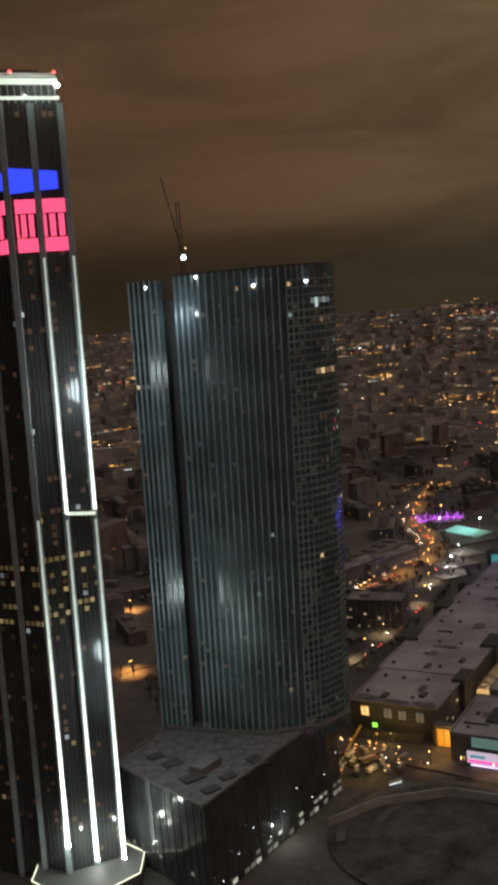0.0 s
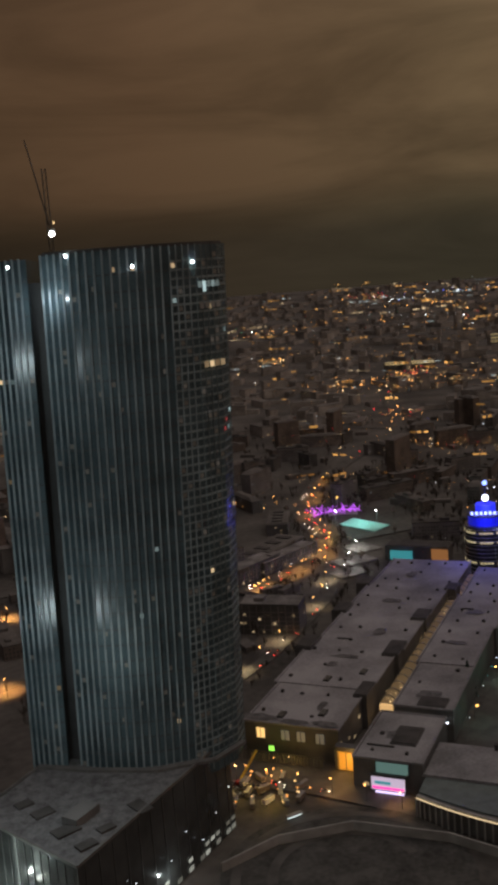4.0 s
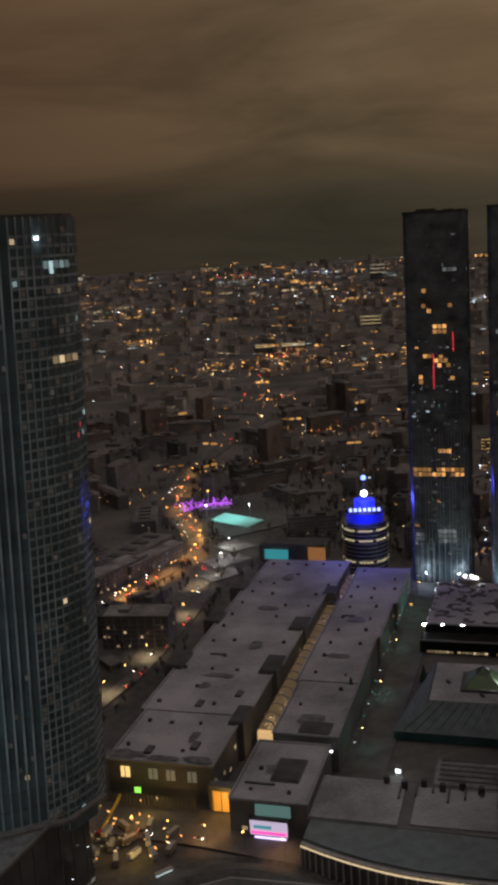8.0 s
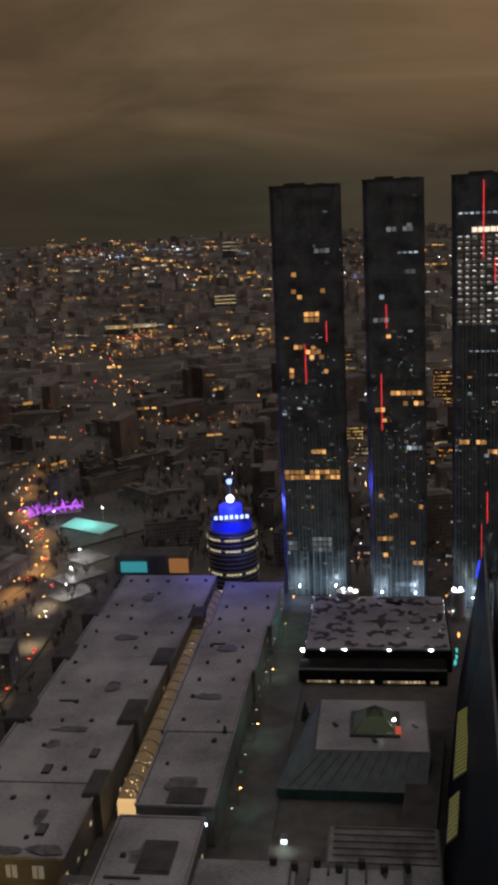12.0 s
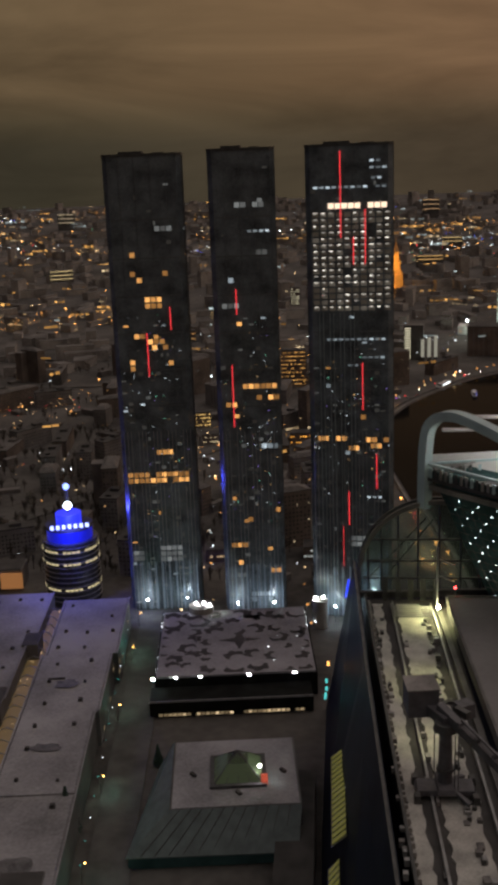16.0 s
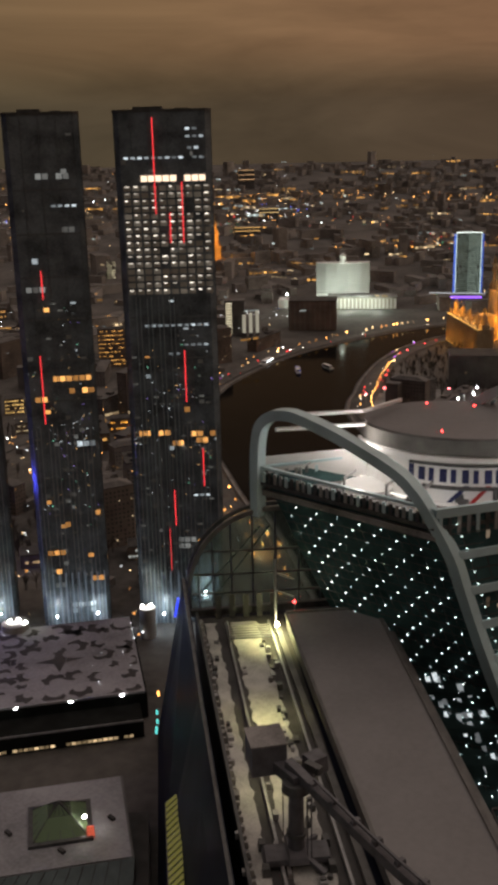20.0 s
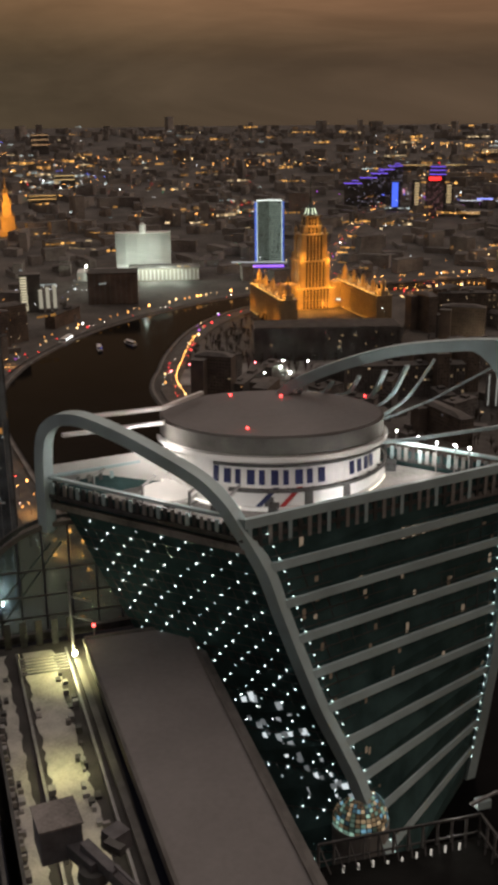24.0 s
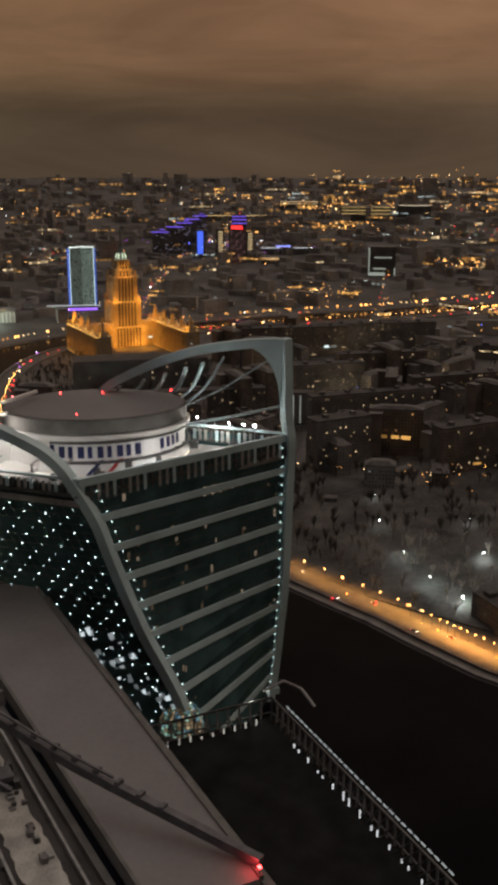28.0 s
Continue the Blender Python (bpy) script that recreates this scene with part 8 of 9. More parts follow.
sp = thing("gothic_tower", "pointed stone tower lit golden orange", "tower", at=(1460, 1870, 0))
for w, z0, z1 in ((44, 0, 22), (30, 22, 52), (20, 52, 80), (12, 80, 102)):
    tier = part("tier", Geo().box(0, 0, z0, w, w, z1 - z0, -0.6), GOLD, sp)
    part("cornice", Geo().box(0, 0, z1 - 1.4, w + 2, w + 2, 1.5, -0.6), GOLD, tier)
    for k in range(4):
        a = -0.6 + math.pi / 4 + k * math.pi / 2
        part("pinnacle", Geo().ngon(w * 0.62 * math.cos(a), w * 0.62 * math.sin(a), z1, 1.8, 9, 6, 0.2), GOLD, tier)
part("spire", Geo().ngon(0, 0, 102, 5, 38, 8, 0.3), GOLD, sp)
for x, y, z in ((-40, -40, 6), (-28, -28, 30), (-20, -22, 64), (-16, -16, 90)):
    lamp("facade_lamp", (1460 + x, 1870 + y, z), 15000, (1.0, 0.40, 0.05), 1.0)
ge = thing("green_topped_tower", "far tower with a pale green lit pointed top", "tower", at=(2360, 4050, rise(2360, 4050)))
part("shaft", Geo().box(0, 0, 0, 36, 30, 60), STONE, ge)
part("lit_top", Geo().ngon(0, 0, 60, 12, 34, 8, 1), glow("green_top", (0.35, 1.0, 0.75), 0.7), ge)


# ---- street lamps, cars, trees ----
def street_lamp():
    t = thing("street_lamp", "slim street lamp with an orange glowing head", "lamp", "street lamps")
    part("post", Geo().ngon(0, 0, 0, 0.16, 9, 6, 0.1), DSTEEL, t)
    part("arm", Geo().beam((0, 0, 9), (1.8, 0, 9.4), 0.12), DSTEEL, t)
    part("head", Geo().dot(1.9, 0, 9.2, 0.55), glow("lamp_head", (1.0, 0.45, 0.10), 9.0), t)
    return t


lamp0 = None


def put_lamp(x, y, turn, power=0.0, col=(1.0, 0.45, 0.12)):
    global lamp0
    if lamp0 is None:
        lamp0 = street_lamp()
        lamp0.matrix_world = pose(x, y, 0, 0, 0, turn)
    else:
        copy_thing(lamp0, pose(x, y, 0, 0, 0, turn))
    if power:
        a = math.radians(turn)
        lamp("street_lamp_light", (x + 2 * math.cos(a), y + 2 * math.sin(a), 8.5), power, col, 0.5, True)


EA = [p for p in EAST if -30 < p[1] < 900]
for i in range(0, len(EA) - 1):
    for j in range(2):
        p = mixp(EA[i], EA[i + 1], j / 2)
        put_lamp(p[0] + 9, p[1] - 3, 180, 6500 if p[1] < 420 else 0, (1.0, 0.42, 0.08))
for i, p in enumerate([p for p in WEST if 500 < p[1] < 1000]):
    put_lamp(p[0], p[1], 90, 5000 if i % 3 == 0 else 0)
av = smooth_line(STREETS["road_avenue"][0], 5)
for i, p in enumerate(av[6:38]):
    if i % 3 != 1:
        put_lamp(p[0] + 9, p[1] - 5, 150, 9500)
sv = smooth_line(STREETS["road_service"][0], 4)
for i, p in enumerate(sv[1::2]):
    put_lamp(p[0] - 6, p[1] + 3, 330, 6500 if i % 2 == 0 else 0, (1.0, 0.72, 0.38))
for x, y in ((-232, 640), (-226, 560), (-210, 470)):
    put_lamp(x, y, 200, 30000)
fr_ = smooth_line(STREETS["road_front"][0], 4)
for i, p in enumerate(fr_):
    put_lamp(p[0] + 4, p[1] - 9, 100, 2400 if i % 2 == 1 else 0)
pz = smooth_line(STREETS["road_plaza"][0], 6)
for i, p in enumerate(pz[::2]):
    put_lamp(p[0] - 9, p[1] + 5, 0, 450 if i % 2 == 1 else 0, (0.6, 1.0, 0.75))


def car(paint, label, lit=True):
    t = thing("car", label, "car", "cars")
    body = part("body", Geo().box(0, 0, 0.35, 4.4, 1.8, 0.55, 0, 0.96), paint, t)
    part("cabin", Geo().box(-0.2, 0, 0.9, 2.4, 1.6, 0.55, 0, 0.78), GLASS, t)
    for x in (-1.4, 1.4):
        for y in (-0.85, 0.85):
            part("wheel", Geo().beam((x, y - 0.12, 0.34), (x, y + 0.12, 0.34), 0.62, 0.62), TAR, t)
    for y in (-0.6, 0.6):
        part("headlight", Geo().box(2.2, y, 0.55, 0.1, 0.4, 0.25), glow("headlight", (1, 0.93, 0.8), 14.0) if lit else STEEL, t)
        part("tail_light", Geo().box(-2.2, y, 0.55, 0.1, 0.4, 0.25), glow("tail_light", (1, 0.05, 0.03), 9.0) if lit else REDP, t)
    return t


cars = [car(mat("car_paint", c, 0.35, 0.3, var=0.05), l) for c, l in (((0.05, 0.05, 0.06), "dark car with glowing headlights on the street"), ((0.5, 0.5, 0.5), "pale silver car with glowing lights on the street"), ((0.3, 0.03, 0.03), "dark red car with glowing lights on the street"))]
for i, c in enumerate(cars):
    c.matrix_world = pose(EA[i + 3][0] + 2, EA[i + 3][1], 0.7, 0, 0, 70)
cr2 = random.Random(12)


def drive(line, n, w):
    for i in range(n):
        s = cr2.uniform(0, len(line) - 1.01)
        a, b = line[int(s)], line[int(s) + 1]
        x, y = mixp(a, b, s - int(s))
        ang = math.degrees(math.atan2(b[1] - a[1], b[0] - a[0]))
        side = cr2.choice([-1, 1])
        off = side * cr2.uniform(0.12, 0.34) * w
        x += off * math.sin(math.radians(ang))
        y -= off * math.cos(math.radians(ang))
        copy_thing(cr2.choice(cars), pose(x, y, 0.62, 0, 0, ang + (0 if side > 0 else 180)))


drive(EA, 34, 20)
drive(av[4:36], 60, 22)
drive(sv, 14, 11)
drive(fr_, 16, 18)
drive([p for p in WEST if 450 < p[1] < 1100], 26, 20)
parked = [car(mat("parked_paint", c, 0.4, 0.3, var=0.05), l, False) for c, l in (((0.06, 0.06, 0.07), "dark parked car dusted with snow"), ((0.4, 0.4, 0.4), "grey parked car dusted with snow"))]
for i in range(26):
    x, y = ex(-22 - (i % 3) * 5.5, -8 + (i // 3) * 4.2)
    if i < 2:
        parked[i].matrix_world = pose(x - 6, y - 16, 0.1, 0, 0, 20)
    else:
        copy_thing(parked[i % 2], pose(x - 6, y - 16, 0.1, 0, 0, 20))
# snow-covered trucks and containers on the front yard
for i in range(14):
    x, y = -62 + (i % 5) * 10 + (i * 3) % 4, 262 + (i // 5) * 13 + (i * 7) % 5
    tk = thing("yard_trailer", "box trailer with snow on its roof in a yard", "trailer", "yard trailers", at=(x, y, 0), turn=0.5 + (i * 11 % 7) * 0.25)
    part("box", Geo().box(0, 0, 0.9, 8, 2.5, 2.7), (WALLG, WALLB, WHITE)[i % 3], tk)
    part("snow_cap", Geo().box(0, 0, 3.6, 7.8, 2.4, 0.25), SNOW, tk)
    for wx in (-2.6, 2.4):
        part("wheel", Geo().beam((wx, -1.2, 0.5), (wx, 1.2, 0.5), 0.95, 0.95), TAR, tk)
yl = random.Random(41)
for k in range(26):
    x, y = yl.uniform(-70, -14), yl.uniform(256, 312)
    w_ = thing("yard_lamp", "small amber work lamp on a low post", "lamp", "yard lamps", at=(x, y, 0))
    part("post", Geo().ngon(0, 0, 0, 0.1, 3.2, 6, 0.08), DSTEEL, w_)
    part("head", Geo().box(0, 0, 3.2, yl.uniform(0.6, 2.4), 0.5, 0.5, yl.uniform(0, 3)), L_OR if k % 3 else L_WA, w_)
for x, y in ((-52, 278), (-28, 298), (-40, 262)):
    lamp("yard_work_light", (x, y, 7), 1500, (1.0, 0.62, 0.12), 0.5)
bm_ = thing("loader_crane", "yellow-lit truck crane with a raised boom in the yard", "crane")
part("carrier", Geo().box(-52, 292, 0.8, 9, 2.6, 1.8, 0.6), REDP, bm_)
part("cab", Geo().box(-48.6, 294.3, 2.6, 2.4, 2.4, 1.8, 0.6, 0.85), WALLG, bm_)
part("boom", Geo().beam((-53, 291, 3), (-42, 300, 15), 1.1), mat("yellow_crane_paint", (0.62, 0.42, 0.06), 0.5), bm_, "yellow boom")
for q in (-3, 0, 3):
    part("wheel", Geo().beam((-52 + q * 0.82 + 0.8, 292 + q * 0.56 - 1.2, 0.6), (-52 + q * 0.82 - 0.8, 292 + q * 0.56 + 1.2, 0.6), 1.1, 1.1), TAR, bm_)


def office(x, y, w, d, h, turn, seed, label):
    """A flat-roofed block with storey bands, piers and a few lit rooms."""
    rr = random.Random(seed)
    t = thing("office_block", label, "building", "office blocks", at=(x, y, 0), turn=turn)
    part("wall", Geo().box(0, 0, -0.5, w, d, h + 0.5), WALLD, t)
    part("roof", Geo().box(0, 0, h, w - 1, d - 1, 0.6), SNOWTHIN, t, "roof under thin snow")
    part("parapet", Geo().box(0, -d / 2, h, w, 0.5, 1.3).box(0, d / 2, h, w, 0.5, 1.3).box(-w / 2, 0, h, 0.5, d, 1.3).box(w / 2, 0, h, 0.5, d, 1.3), KERB, t)
    part("roof_hut", Geo().box(-w * 0.2, 0, h + 0.6, w * 0.16, d * 0.4, 3), WALLG, t)
    for k in range(1, int(h / 3.6)):
        part("storey_band", Geo().box(0, 0, k * 3.6, w + 0.5, d + 0.5, 0.5), WALLG, t)
    for k in range(int(w / 6)):
        part("pier", Geo().box(-w / 2 + 3 + k * 6, -d / 2 - 0.2, 0, 0.7, 0.7, h), WALLG, t)
    g = Geo()
    lit_panes(g, 0, 0, w, d, 0, h, 0, 0.07, rr, st=3.6, pw=1.9, ph=1.7)
    part("lit_windows", g, W_WA, t, kind="stuff")


office(-4, 540, 50, 26, 24, -0.36, 71, "dark glazed office block with a snowy flat roof")
office(-22, 676, 96, 22, 15, 0.76, 72, "long dark office block beside the avenue")
office(28, 716, 84, 18, 13, 0.78, 73, "long low block with a snow-dusted roof")
bs = thing("bus_shelter", "small shelter glowing white beside the road", "shelter")
part("roof", Geo().box(-28, 246, 3, 9, 3, 0.3, 0.4), STEEL, bs)
part("lit_wall", Geo().box(-28, 247, 0.4, 8.6, 0.3, 2.5, 0.4), glow("shelter_light", (0.85, 1.0, 0.95), 0.8), bs)
part("leg", Geo().box(-32, 244, 0, 0.2, 0.2, 3), STEEL, bs)
part("leg", Geo().box(-24, 247.5, 0, 0.2, 0.2, 3), STEEL, bs)
gs = thing("green_sign", "small green glowing sign on a dark fence", "sign")
part("panel", Geo().box(*ex(-10, 21), 8, 0.5, 3.4, 3, EXTURN), glow("green_sign", (0.35, 1.0, 0.1), 0.9), gs)
part("post", Geo().box(*ex(-10, 21), 0, 0.3, 0.3, 8, EXTURN), DSTEEL, gs)
# round snowy traffic island with curved drives at the street's foot
isl = Geo()
isl.ngon(-10, 190, 0, 62, 0.9, 40)
solo("snow_island", isl, mat("dark_island_snow", (0.055, 0.053, 0.05), 0.85, var=0.7, scale=0.05, fine=0.4), "round snow-covered island with curved drives", "island", "structure")
for r in (34, 52):
    g = Geo()
    for i in range(26):
        a, b = 0.3 + i * 0.11, 0.3 + (i + 1) * 0.11
        g.slab(*[(-10 + q * math.cos(e), 190 + q * math.sin(e), 0.92) for q, e in ((r, a), (r + 5, a), (r + 5, b), (r, b))], (0, 0, 0.12))
    solo("road_drive", g, ASPH, "curved asphalt drive cleared of snow", "drive", "structure")
WALL_RAMP = sweep([(-70, 205, 3), (-40, 222, 4), (0, 226, 4.5), (45, 205, 4), (95, 160, 3)], 1.0, 5)
solo("ramp_wall", WALL_RAMP, CONC, "curved concrete ramp wall with lit edge", "wall", "structure")


def bare_tree(seed, h):
    """A leafless winter tree: trunk, limbs and a crown of many fine twigs."""
    rr = random.Random(seed)
    t = thing("bare_tree", "bare winter tree with frosted twigs", "tree", "bare trees")
    tr = Geo().ngon(0, 0, 0, 0.32, h * 0.45, 7, 0.18)
    part("trunk", tr, BARK, t)
    tw_ = Geo()
    for k in range(9):
        a = rr.uniform(0, 6.28)
        z0 = h * rr.uniform(0.28, 0.5)
        r, z1 = h * rr.uniform(0.15, 0.36), h * rr.uniform(0.6, 1.0)
        e = Vector((r * math.cos(a), r * math.sin(a), z1))
        s = Vector((0, 0, z0))
        part("limb", Geo().beam(s, e, 0.14), BARK, t)
        for j in range(11):
            p = s.lerp(e, rr.uniform(0.35, 1))
            q = p + Vector((rr.uniform(-1, 1), rr.uniform(-1, 1), rr.uniform(0.1, 1))) * h * 0.13
            tw_.beam(p, q, 0.10)
            for m in range(3):
                p2 = p.lerp(q, rr.uniform(0.4, 1))
                tw_.beam(p2, p2 + Vector((rr.uniform(-1, 1), rr.uniform(-1, 1), rr.uniform(-0.1, 0.8))) * h * 0.07, 0.08)
    part("crown", tw_, FROST, t, "fine frosted twigs", kind="stuff")
    return t


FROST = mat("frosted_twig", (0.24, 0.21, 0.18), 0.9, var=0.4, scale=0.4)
trees = [bare_tree(60 + i, 9 + i * 1.6) for i in range(4)]
ter = random.Random(6)
spots = []
for i in range(34):
    spots.append((ter.uniform(596, 740), ter.uniform(60, 330)))
for i in range(40):
    spots.append((ter.uniform(120, 330), ter.uniform(780, 980)))
for i in range(14):
    spots.append((ter.uniform(30, 110), ter.uniform(640, 780)))
spots = [(x, y) for x, y in spots if dist_line(x, y, EAST) > 16 and dist_line(x, y, av) > 14 and math.hypot(x - 112, y - 908) > 34 and math.hypot(x - 134, y - 840) > 30]
for i, (x, y) in enumerate(spots):
    if i < 4:
        trees[i].matrix_world = pose(x, y, 0, 0, 0, i * 50)
    else:
        copy_thing(trees[i % 4], pose(x, y, 0, 0, 0, ter.uniform(0, 360)))
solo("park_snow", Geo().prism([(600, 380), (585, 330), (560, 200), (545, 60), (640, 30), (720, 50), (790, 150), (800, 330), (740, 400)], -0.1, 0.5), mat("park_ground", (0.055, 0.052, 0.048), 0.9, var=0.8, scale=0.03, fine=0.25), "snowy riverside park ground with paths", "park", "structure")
for x, y, power in ((603, 190, 5200), (582, 160, 5200), (664, 170, 4200), (560, 120, 4200), (637, 222, 3600), (615, 130, 4200), (730, 200, 900), (690, 262, 900), (750, 290, 700)):
    pl_ = thing("park_lamp", "white glowing park lamp on a post", "lamp", "park lamps", at=(x, y, 0))
    part("post", Geo().ngon(0, 0, 0, 0.12, 6, 6, 0.08), DSTEEL, pl_)
    part("head", Geo().dot(0, 0, 6.2, 0.6), glow("park_head", (0.95, 1.0, 0.95), 9.0), pl_)
    lamp("park_lamp_light", (x, y, 5.4), power, (0.9, 1.0, 0.95), 0.4)
thicket, dark_wood = Geo(), Geo()
for n in range(420):
    x, y, h = ter.uniform(560, 880), ter.uniform(40, 410), ter.uniform(9, 16)
    if dist_line(x, y, EAST) < 15 or x > 800 and y < 250:
        continue
    # pale twigs by the lamps, dark beyond: lamplight is put into tree colour
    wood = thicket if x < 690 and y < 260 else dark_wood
    wood.beam((x, y, 0), (x, y, h * 0.55), 0.4)
    for j in range(16):
        b, z0, q = ter.uniform(0, 6.28), h * ter.uniform(0.25, 0.55), h * 0.36 * ter.random()
        wood.beam((x, y, z0), (x + q * math.cos(b), y + q * math.sin(b), h * ter.uniform(0.6, 1)), 0.2 if wood is thicket else 0.32)
solo("park_thicket", thicket, FROST, "dense bare park trees with frosted branches, coloured pale near the lamps", "trees", "stuff")
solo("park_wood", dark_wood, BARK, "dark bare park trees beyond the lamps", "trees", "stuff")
town_wood = Geo()
for n in range(620):
    x, y, h = ter.uniform(110, 420), ter.uniform(650, 1120), ter.uniform(8, 15)
    if not free(x, y, -10) or math.hypot(x - 130, y - 842) < 34 or math.hypot(x - 205, y - 640) < 40 or any(math.hypot(x - a, y - b) < c for a, b, c in placed):
        continue
    town_wood.beam((x, y, 0), (x, y, h * 0.5), 0.4)
    for j in range(12):
        b, z0, q = ter.uniform(0, 6.28), h * ter.uniform(0.2, 0.5), h * 0.4 * ter.random()
        town_wood.beam((x, y, z0), (x + q * math.cos(b), y + q * math.sin(b), h * ter.uniform(0.55, 1)), 0.36)
for line, off, n in ((av[4:34], 17, 150), (sv, 11, 60)):
    for k in range(n):
        i = ter.randrange(len(line) - 1)
        (ax, ay), (bx, by) = line[i], line[i + 1]
        d, t, side = math.hypot(bx - ax, by - ay), ter.random(), ter.choice((-1, 1)) * (off + ter.uniform(0, 9))
        x, y, h = lerp(ax, bx, t) + side * (by - ay) / d, lerp(ay, by, t) - side * (bx - ax) / d, ter.uniform(6, 11)
        u, v = 0.475 * (x + 46) + 0.88 * (y - 330), 0.88 * (x + 46) - 0.475 * (y - 330)
        if -10 < u < 340 and v > -12 or any(math.hypot(x - a, y - b) < c for a, b, c in placed):
            continue
        town_wood.beam((x, y, 0), (x, y, h * 0.5), 0.3)
        for j in range(10):
            b, z0, q = ter.uniform(0, 6.28), h * ter.uniform(0.25, 0.5), h * 0.34 * ter.random()
            town_wood.beam((x, y, z0), (x + q * math.cos(b), y + q * math.sin(b), h * ter.uniform(0.6, 1)), 0.26)
solo("town_wood", town_wood, BARK, "dark bare trees in the park and along the streets", "trees", "stuff")
stb = thing("striped_house", "dark block with four upright white light lines", "building", at=(949, 462, 0), turn=-1.10)
part("wall", Geo().box(0, 9, 0, 30, 18, 34), WALLG, stb)
part("roof", Geo().box(0, 9, 34, 29, 17, 0.8), TAR, stb)
for k in range(4):
    part("light_line", Geo().box(-12 + k * 7.6, -0.5, 1, 1.0, 0.6, 31), glow("pale_upright", (0.95, 0.97, 0.9), 0.16), stb, "pale upright light line")
# lamps of the yard seen beyond the twisted tower
YARD2 = ((812, 740), (854, 708), (822, 784), (894, 678), (944, 637), (878, 755), (840, 760), (905, 700))
lot = thing("depot_yard", "open yard under white masts beyond the tower", "yard")
for i, (x, y) in enumerate(((855, 787), (848, 766), (861, 766), (876, 754), (842, 700), (875, 698), (905, 735), (930, 715), (945, 692), (960, 660)) + YARD2):
    part("mast", Geo().box(x, y, 0, 0.4, 0.4, 12), STEEL, lot)
    part("mast_lamp", Geo().dot(x, y, 12.4, 1.1), FLOOD if i % 3 else glow("red_mast", (1, 0.1, 0.12), 14.0), lot, "glaring mast lamp")
part("surface", Geo().prism([(810, 770), (900, 690), (990, 630), (1030, 680), (900, 800), (850, 810)], -0.2, 0.5), SLUSH, lot)
for x, y in ((850, 760), (925, 715), (990, 668)):
    lamp("yard_lamp", (x, y, 11), 9000, (0.9, 1.0, 0.95), 0.8, True)


# lit boats on the river
def boat(x, y, turn, length, light, label):
    t = thing("river_boat", label, "boat", "river boats", at=(x, y, 0.3), turn=turn)
    w = length * 0.2
    hull = [(-length / 2, -w / 2), (length * 0.3, -w / 2), (length / 2, 0), (length * 0.3, w / 2), (-length / 2, w / 2)]
    part("hull", Geo().prism([(px_ * 0.94, py_ * 0.8) for px_, py_ in hull], -0.2, 1.8, hull), WHITE, t)
    part("cabin", Geo().box(-length * 0.06, 0, 1.8, length * 0.6, w * 0.75, 2.6), GLASS, t)
    part("cabin_roof", Geo().box(-length * 0.06, 0, 4.4, length * 0.64, w * 0.85, 0.3), WHITE, t)
    part("light_line", Geo().box(-length * 0.06, -w * 0.45, 2.6, length * 0.55, 0.3, 1.2), light, t, "glowing window line")
    part("deck_lamp", Geo().dot(length * 0.3, 0, 4.0, 0.8), light, t)


boat(890, 1030, 0.5, 44, L_WH, "white lit excursion boat moored on the river")
boat(880, 960, 0.9, 30, L_BL, "small blue-lit excursion boat on the river")
boat(920, 948, 1.3, 28, L_WA, "small warm-lit boat near the quay")


# ---- unlit building frame by the river, with lit stair towers ----
fb = thing("dark_frame_building", "unlit building shell with an open frame top", "building")
PF = [(276, 202), (213, 140), (226, 52), (246, 61), (322, 168)]
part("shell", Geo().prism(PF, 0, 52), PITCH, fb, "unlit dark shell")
for a, b, n in ((PF[0], PF[4], 11), (PF[4], PF[3], 26)):
    for z in (54, 61):
        part("frame_rail", Geo().beam((*a, z), (*b, z), 0.8 if z == 61 else 0.5), DSTEEL, fb)
    for k in range(n + 1):
        p = mixp(a, b, k / n)
        part("frame_post", Geo().box(*p, 46, 0.7, 0.7, 15), STEEL, fb)
        q = mixp(p, (258, 140), 0.1)
        part("frame_tie", Geo().beam((*p, 60.6), (*q, 54), 0.4), DSTEEL, fb)
fbr = random.Random(4)
for k in range(30):
    p = mixp(PF[4], PF[3], 0.08 + 0.9 * k / 30)
    o = (1.6, -1.0)
    part("rail_lamp", Geo().beam((p[0] + o[0], p[1] + o[1], 61.6), (p[0] + o[0] - 1.6, p[1] + o[1] - 2.1, 61.6), 0.4), glow("rail_led", (0.9, 0.95, 1.0), 0.2), fb)
    if k > 3 and k % 5 not in (1, 3):
        h = fbr.uniform(1.2, 4.0)
        part("lit_slot", Geo().box(p[0] - 2.6, p[1] + 1.6, 52.2, 0.5, 0.5, h), glow("lit_slot", (0.95, 0.97, 1.0), 0.4), fb, "narrow lit window slot")
for k in range(9):
    p = mixp(PF[0], PF[4], 0.12 + 0.8 * k / 9)
    part("lit_slot", Geo().box(p[0] - 2.2, p[1] - 3.5, 52, 0.6, 0.4, fbr.uniform(0.8, 3.0), -0.6), glow("lit_slot", (0.95, 0.9, 0.8), 0.25), fb)
part("stair_arm", sweep([(322, 172, 63), (331, 167, 65), (335, 160, 61), (332, 152, 56)], 1.0, 0.8), STEEL, fb)
part("stair_box", Geo().box(327, 170, 60, 5, 3, 3, -0.6), RIBBON, fb)
lamp("frame_lamp", (318, 176, 62), 900, (1.0, 0.95, 0.85), 0.4)
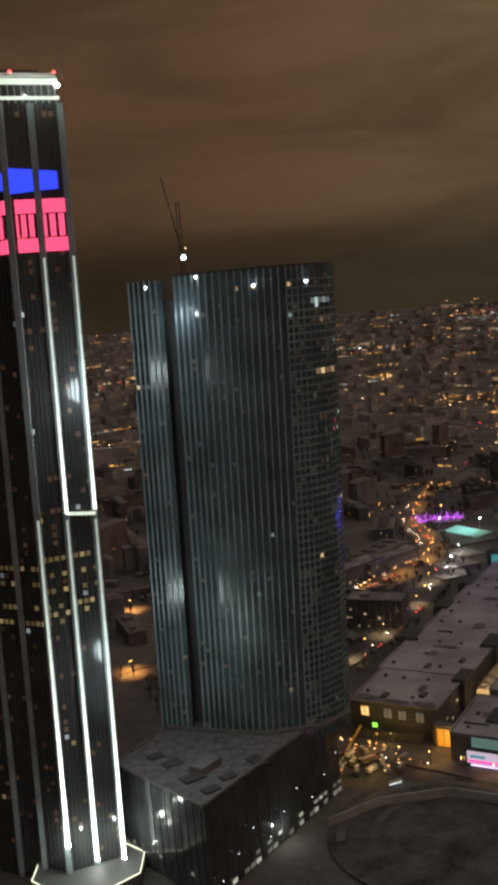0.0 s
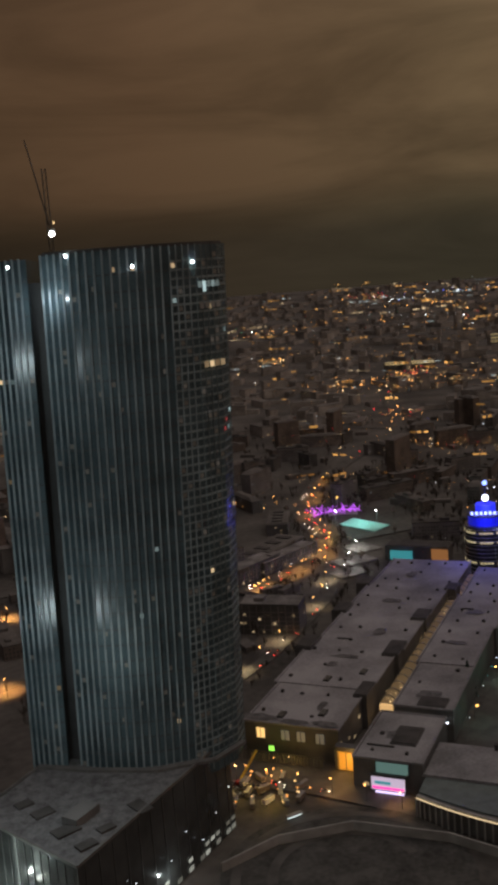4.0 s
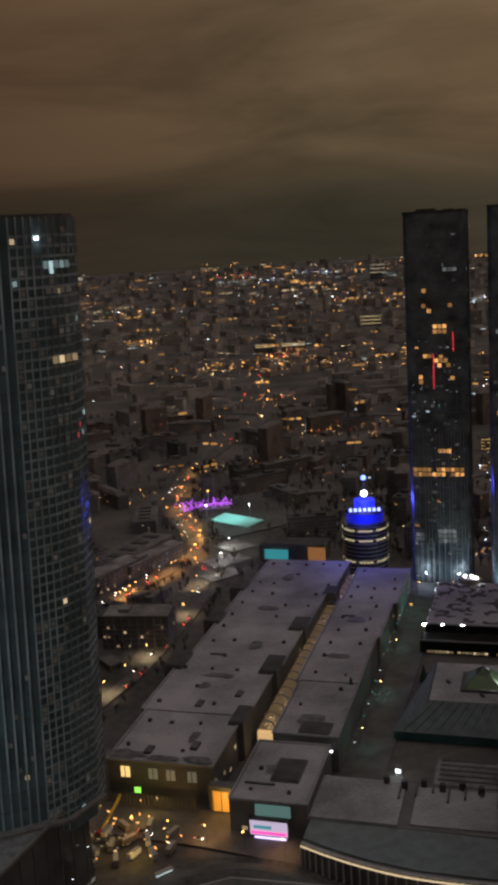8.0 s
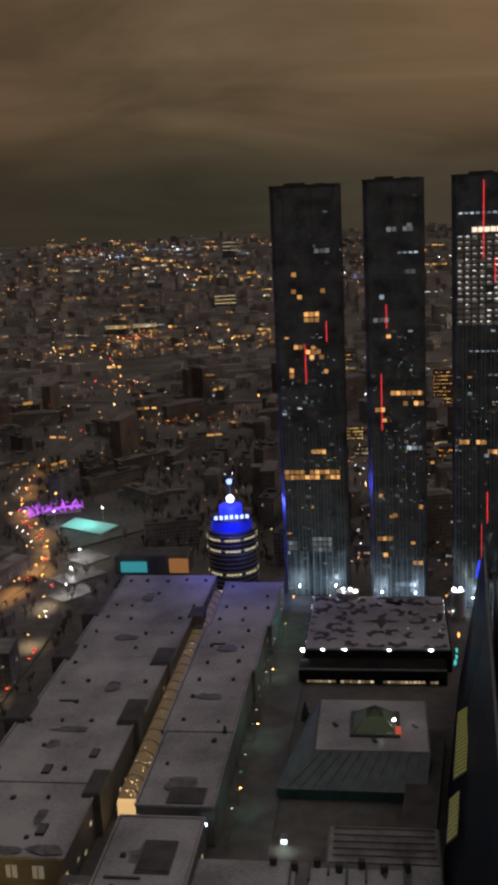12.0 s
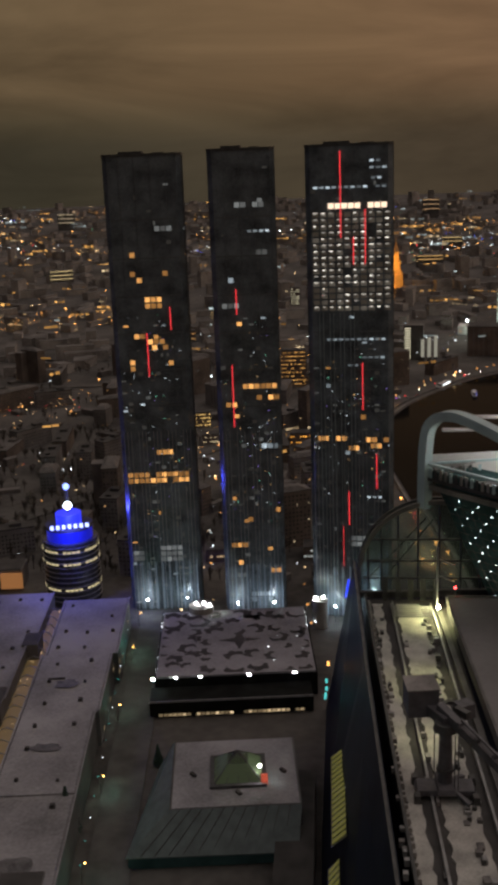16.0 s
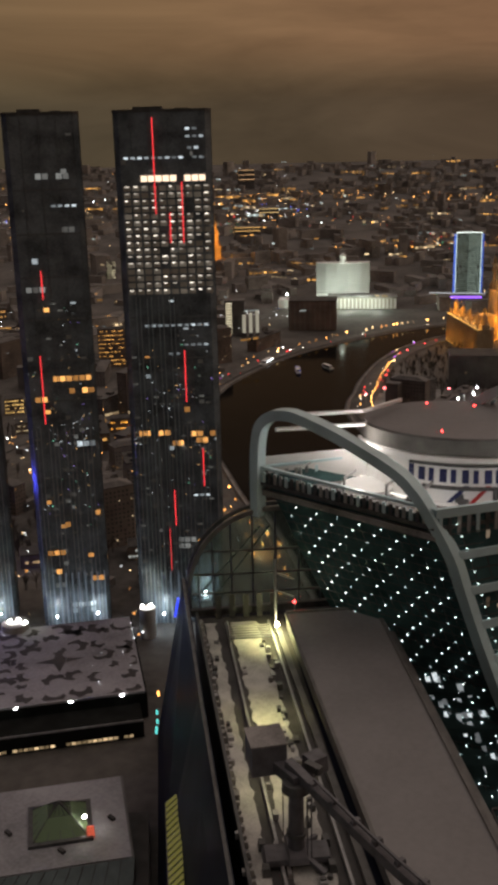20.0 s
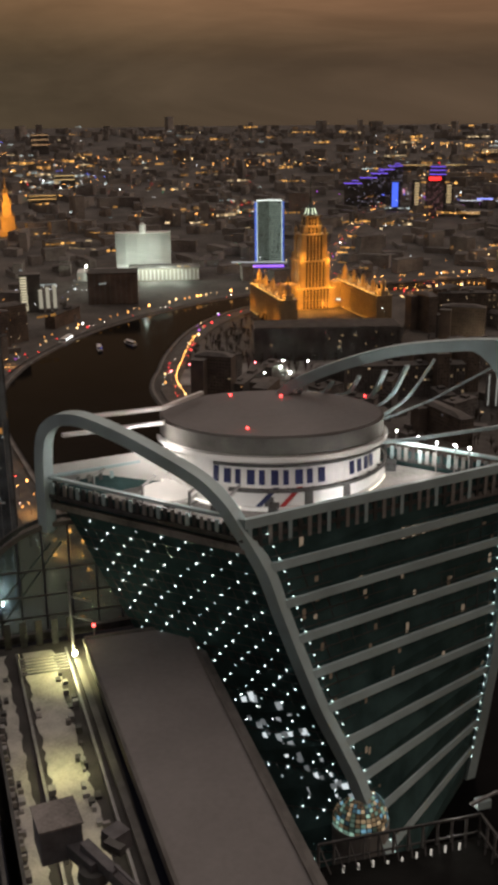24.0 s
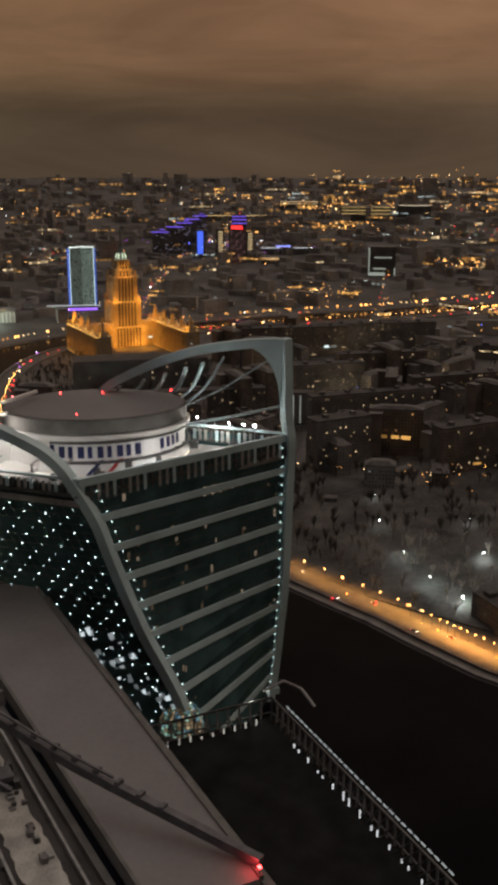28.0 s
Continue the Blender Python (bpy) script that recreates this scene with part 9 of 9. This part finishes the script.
# long apartment houses across the river
for i, (x, y, w, d, h, turn) in enumerate(((1000, 395, 150, 16, 34, -0.75), (1130, 335, 130, 16, 36, -0.75), (830, 360, 60, 20, 48, -0.6), (880, 250, 70, 18, 44, -0.6), (1080, 500, 120, 18, 40, -0.8), (1190, 460, 120, 18, 40, -0.85), (930, 560, 120, 18, 32, -0.85), (1300, 640, 160, 18, 42, -0.9), (1400, 540, 160, 18, 42, -0.9), (1240, 240, 120, 18, 38, -0.9))):
    t = thing("apartment_house", "long grey apartment house with a few lit windows", "house", "apartment houses", at=(x, y, 0), turn=turn)
    part("wall", Geo().box(0, 0, 0, w, d, h), WALLB if i % 2 else WALLG, t)
    part("roof", Geo().box(0, 0, h, w + 1, d + 1, 1.0), TAR, t)
    for k in range(int(w / 30)):
        part("roof_hut", Geo().box(-w / 2 + 15 + k * 30, 0, h + 1, 5, 5, 3), WALLD, t)
    for k in range(1, int(h / 3.2)):
        part("storey_band", Geo().box(0, -d / 2 - 0.1, k * 3.2, w, 0.3, 0.35), WALLD, t)
    rr = random.Random(200 + i)
    dark, warm = Geo(), Geo()
    lit_panes(dark, 0, 0, w, d - 0.1, 0, h, 0, 0.9, rr, st=3.2)
    lit_panes(warm, 0, 0, w, d, 0, h, 0, 0.06, rr, st=3.2)
    part("dark_windows", dark, PANE, t, kind="stuff")
    part("lit_windows", warm, W_WA, t, kind="stuff")
for i in range(10):
    x, y = 960 + i * 42 + (i * 13) % 30, 300 + (i * 71) % 330
    lamp("courtyard_lamp", (x, y, 9), 6000, (1.0, 0.78, 0.5), 0.6)
fo = thing("depot_block", "large dark flat-roofed block beyond the yard", "building", at=(1019, 720, 0), turn=-0.85)
part("wall", Geo().box(0, 0, 0, 170, 46, 38), WALLD, fo)
part("roof", Geo().box(0, 0, 38, 168, 44, 0.8), TAR, fo)
for k in range(10):
    part("storey_band", Geo().box(0, 0, 3.4 + k * 3.4, 170.6, 46.6, 0.4), WALLD, fo)
for k in range(24):
    part("pier", Geo().box(-81 + k * 7.1, -23.3, 0, 0.8, 0.8, 38), WALLD, fo)
g = Geo()
lit_panes(g, 0, 0, 170, 46, 0, 38, 0, 0.03, random.Random(91))
part("lit_windows", g, W_WA, fo, kind="stuff")
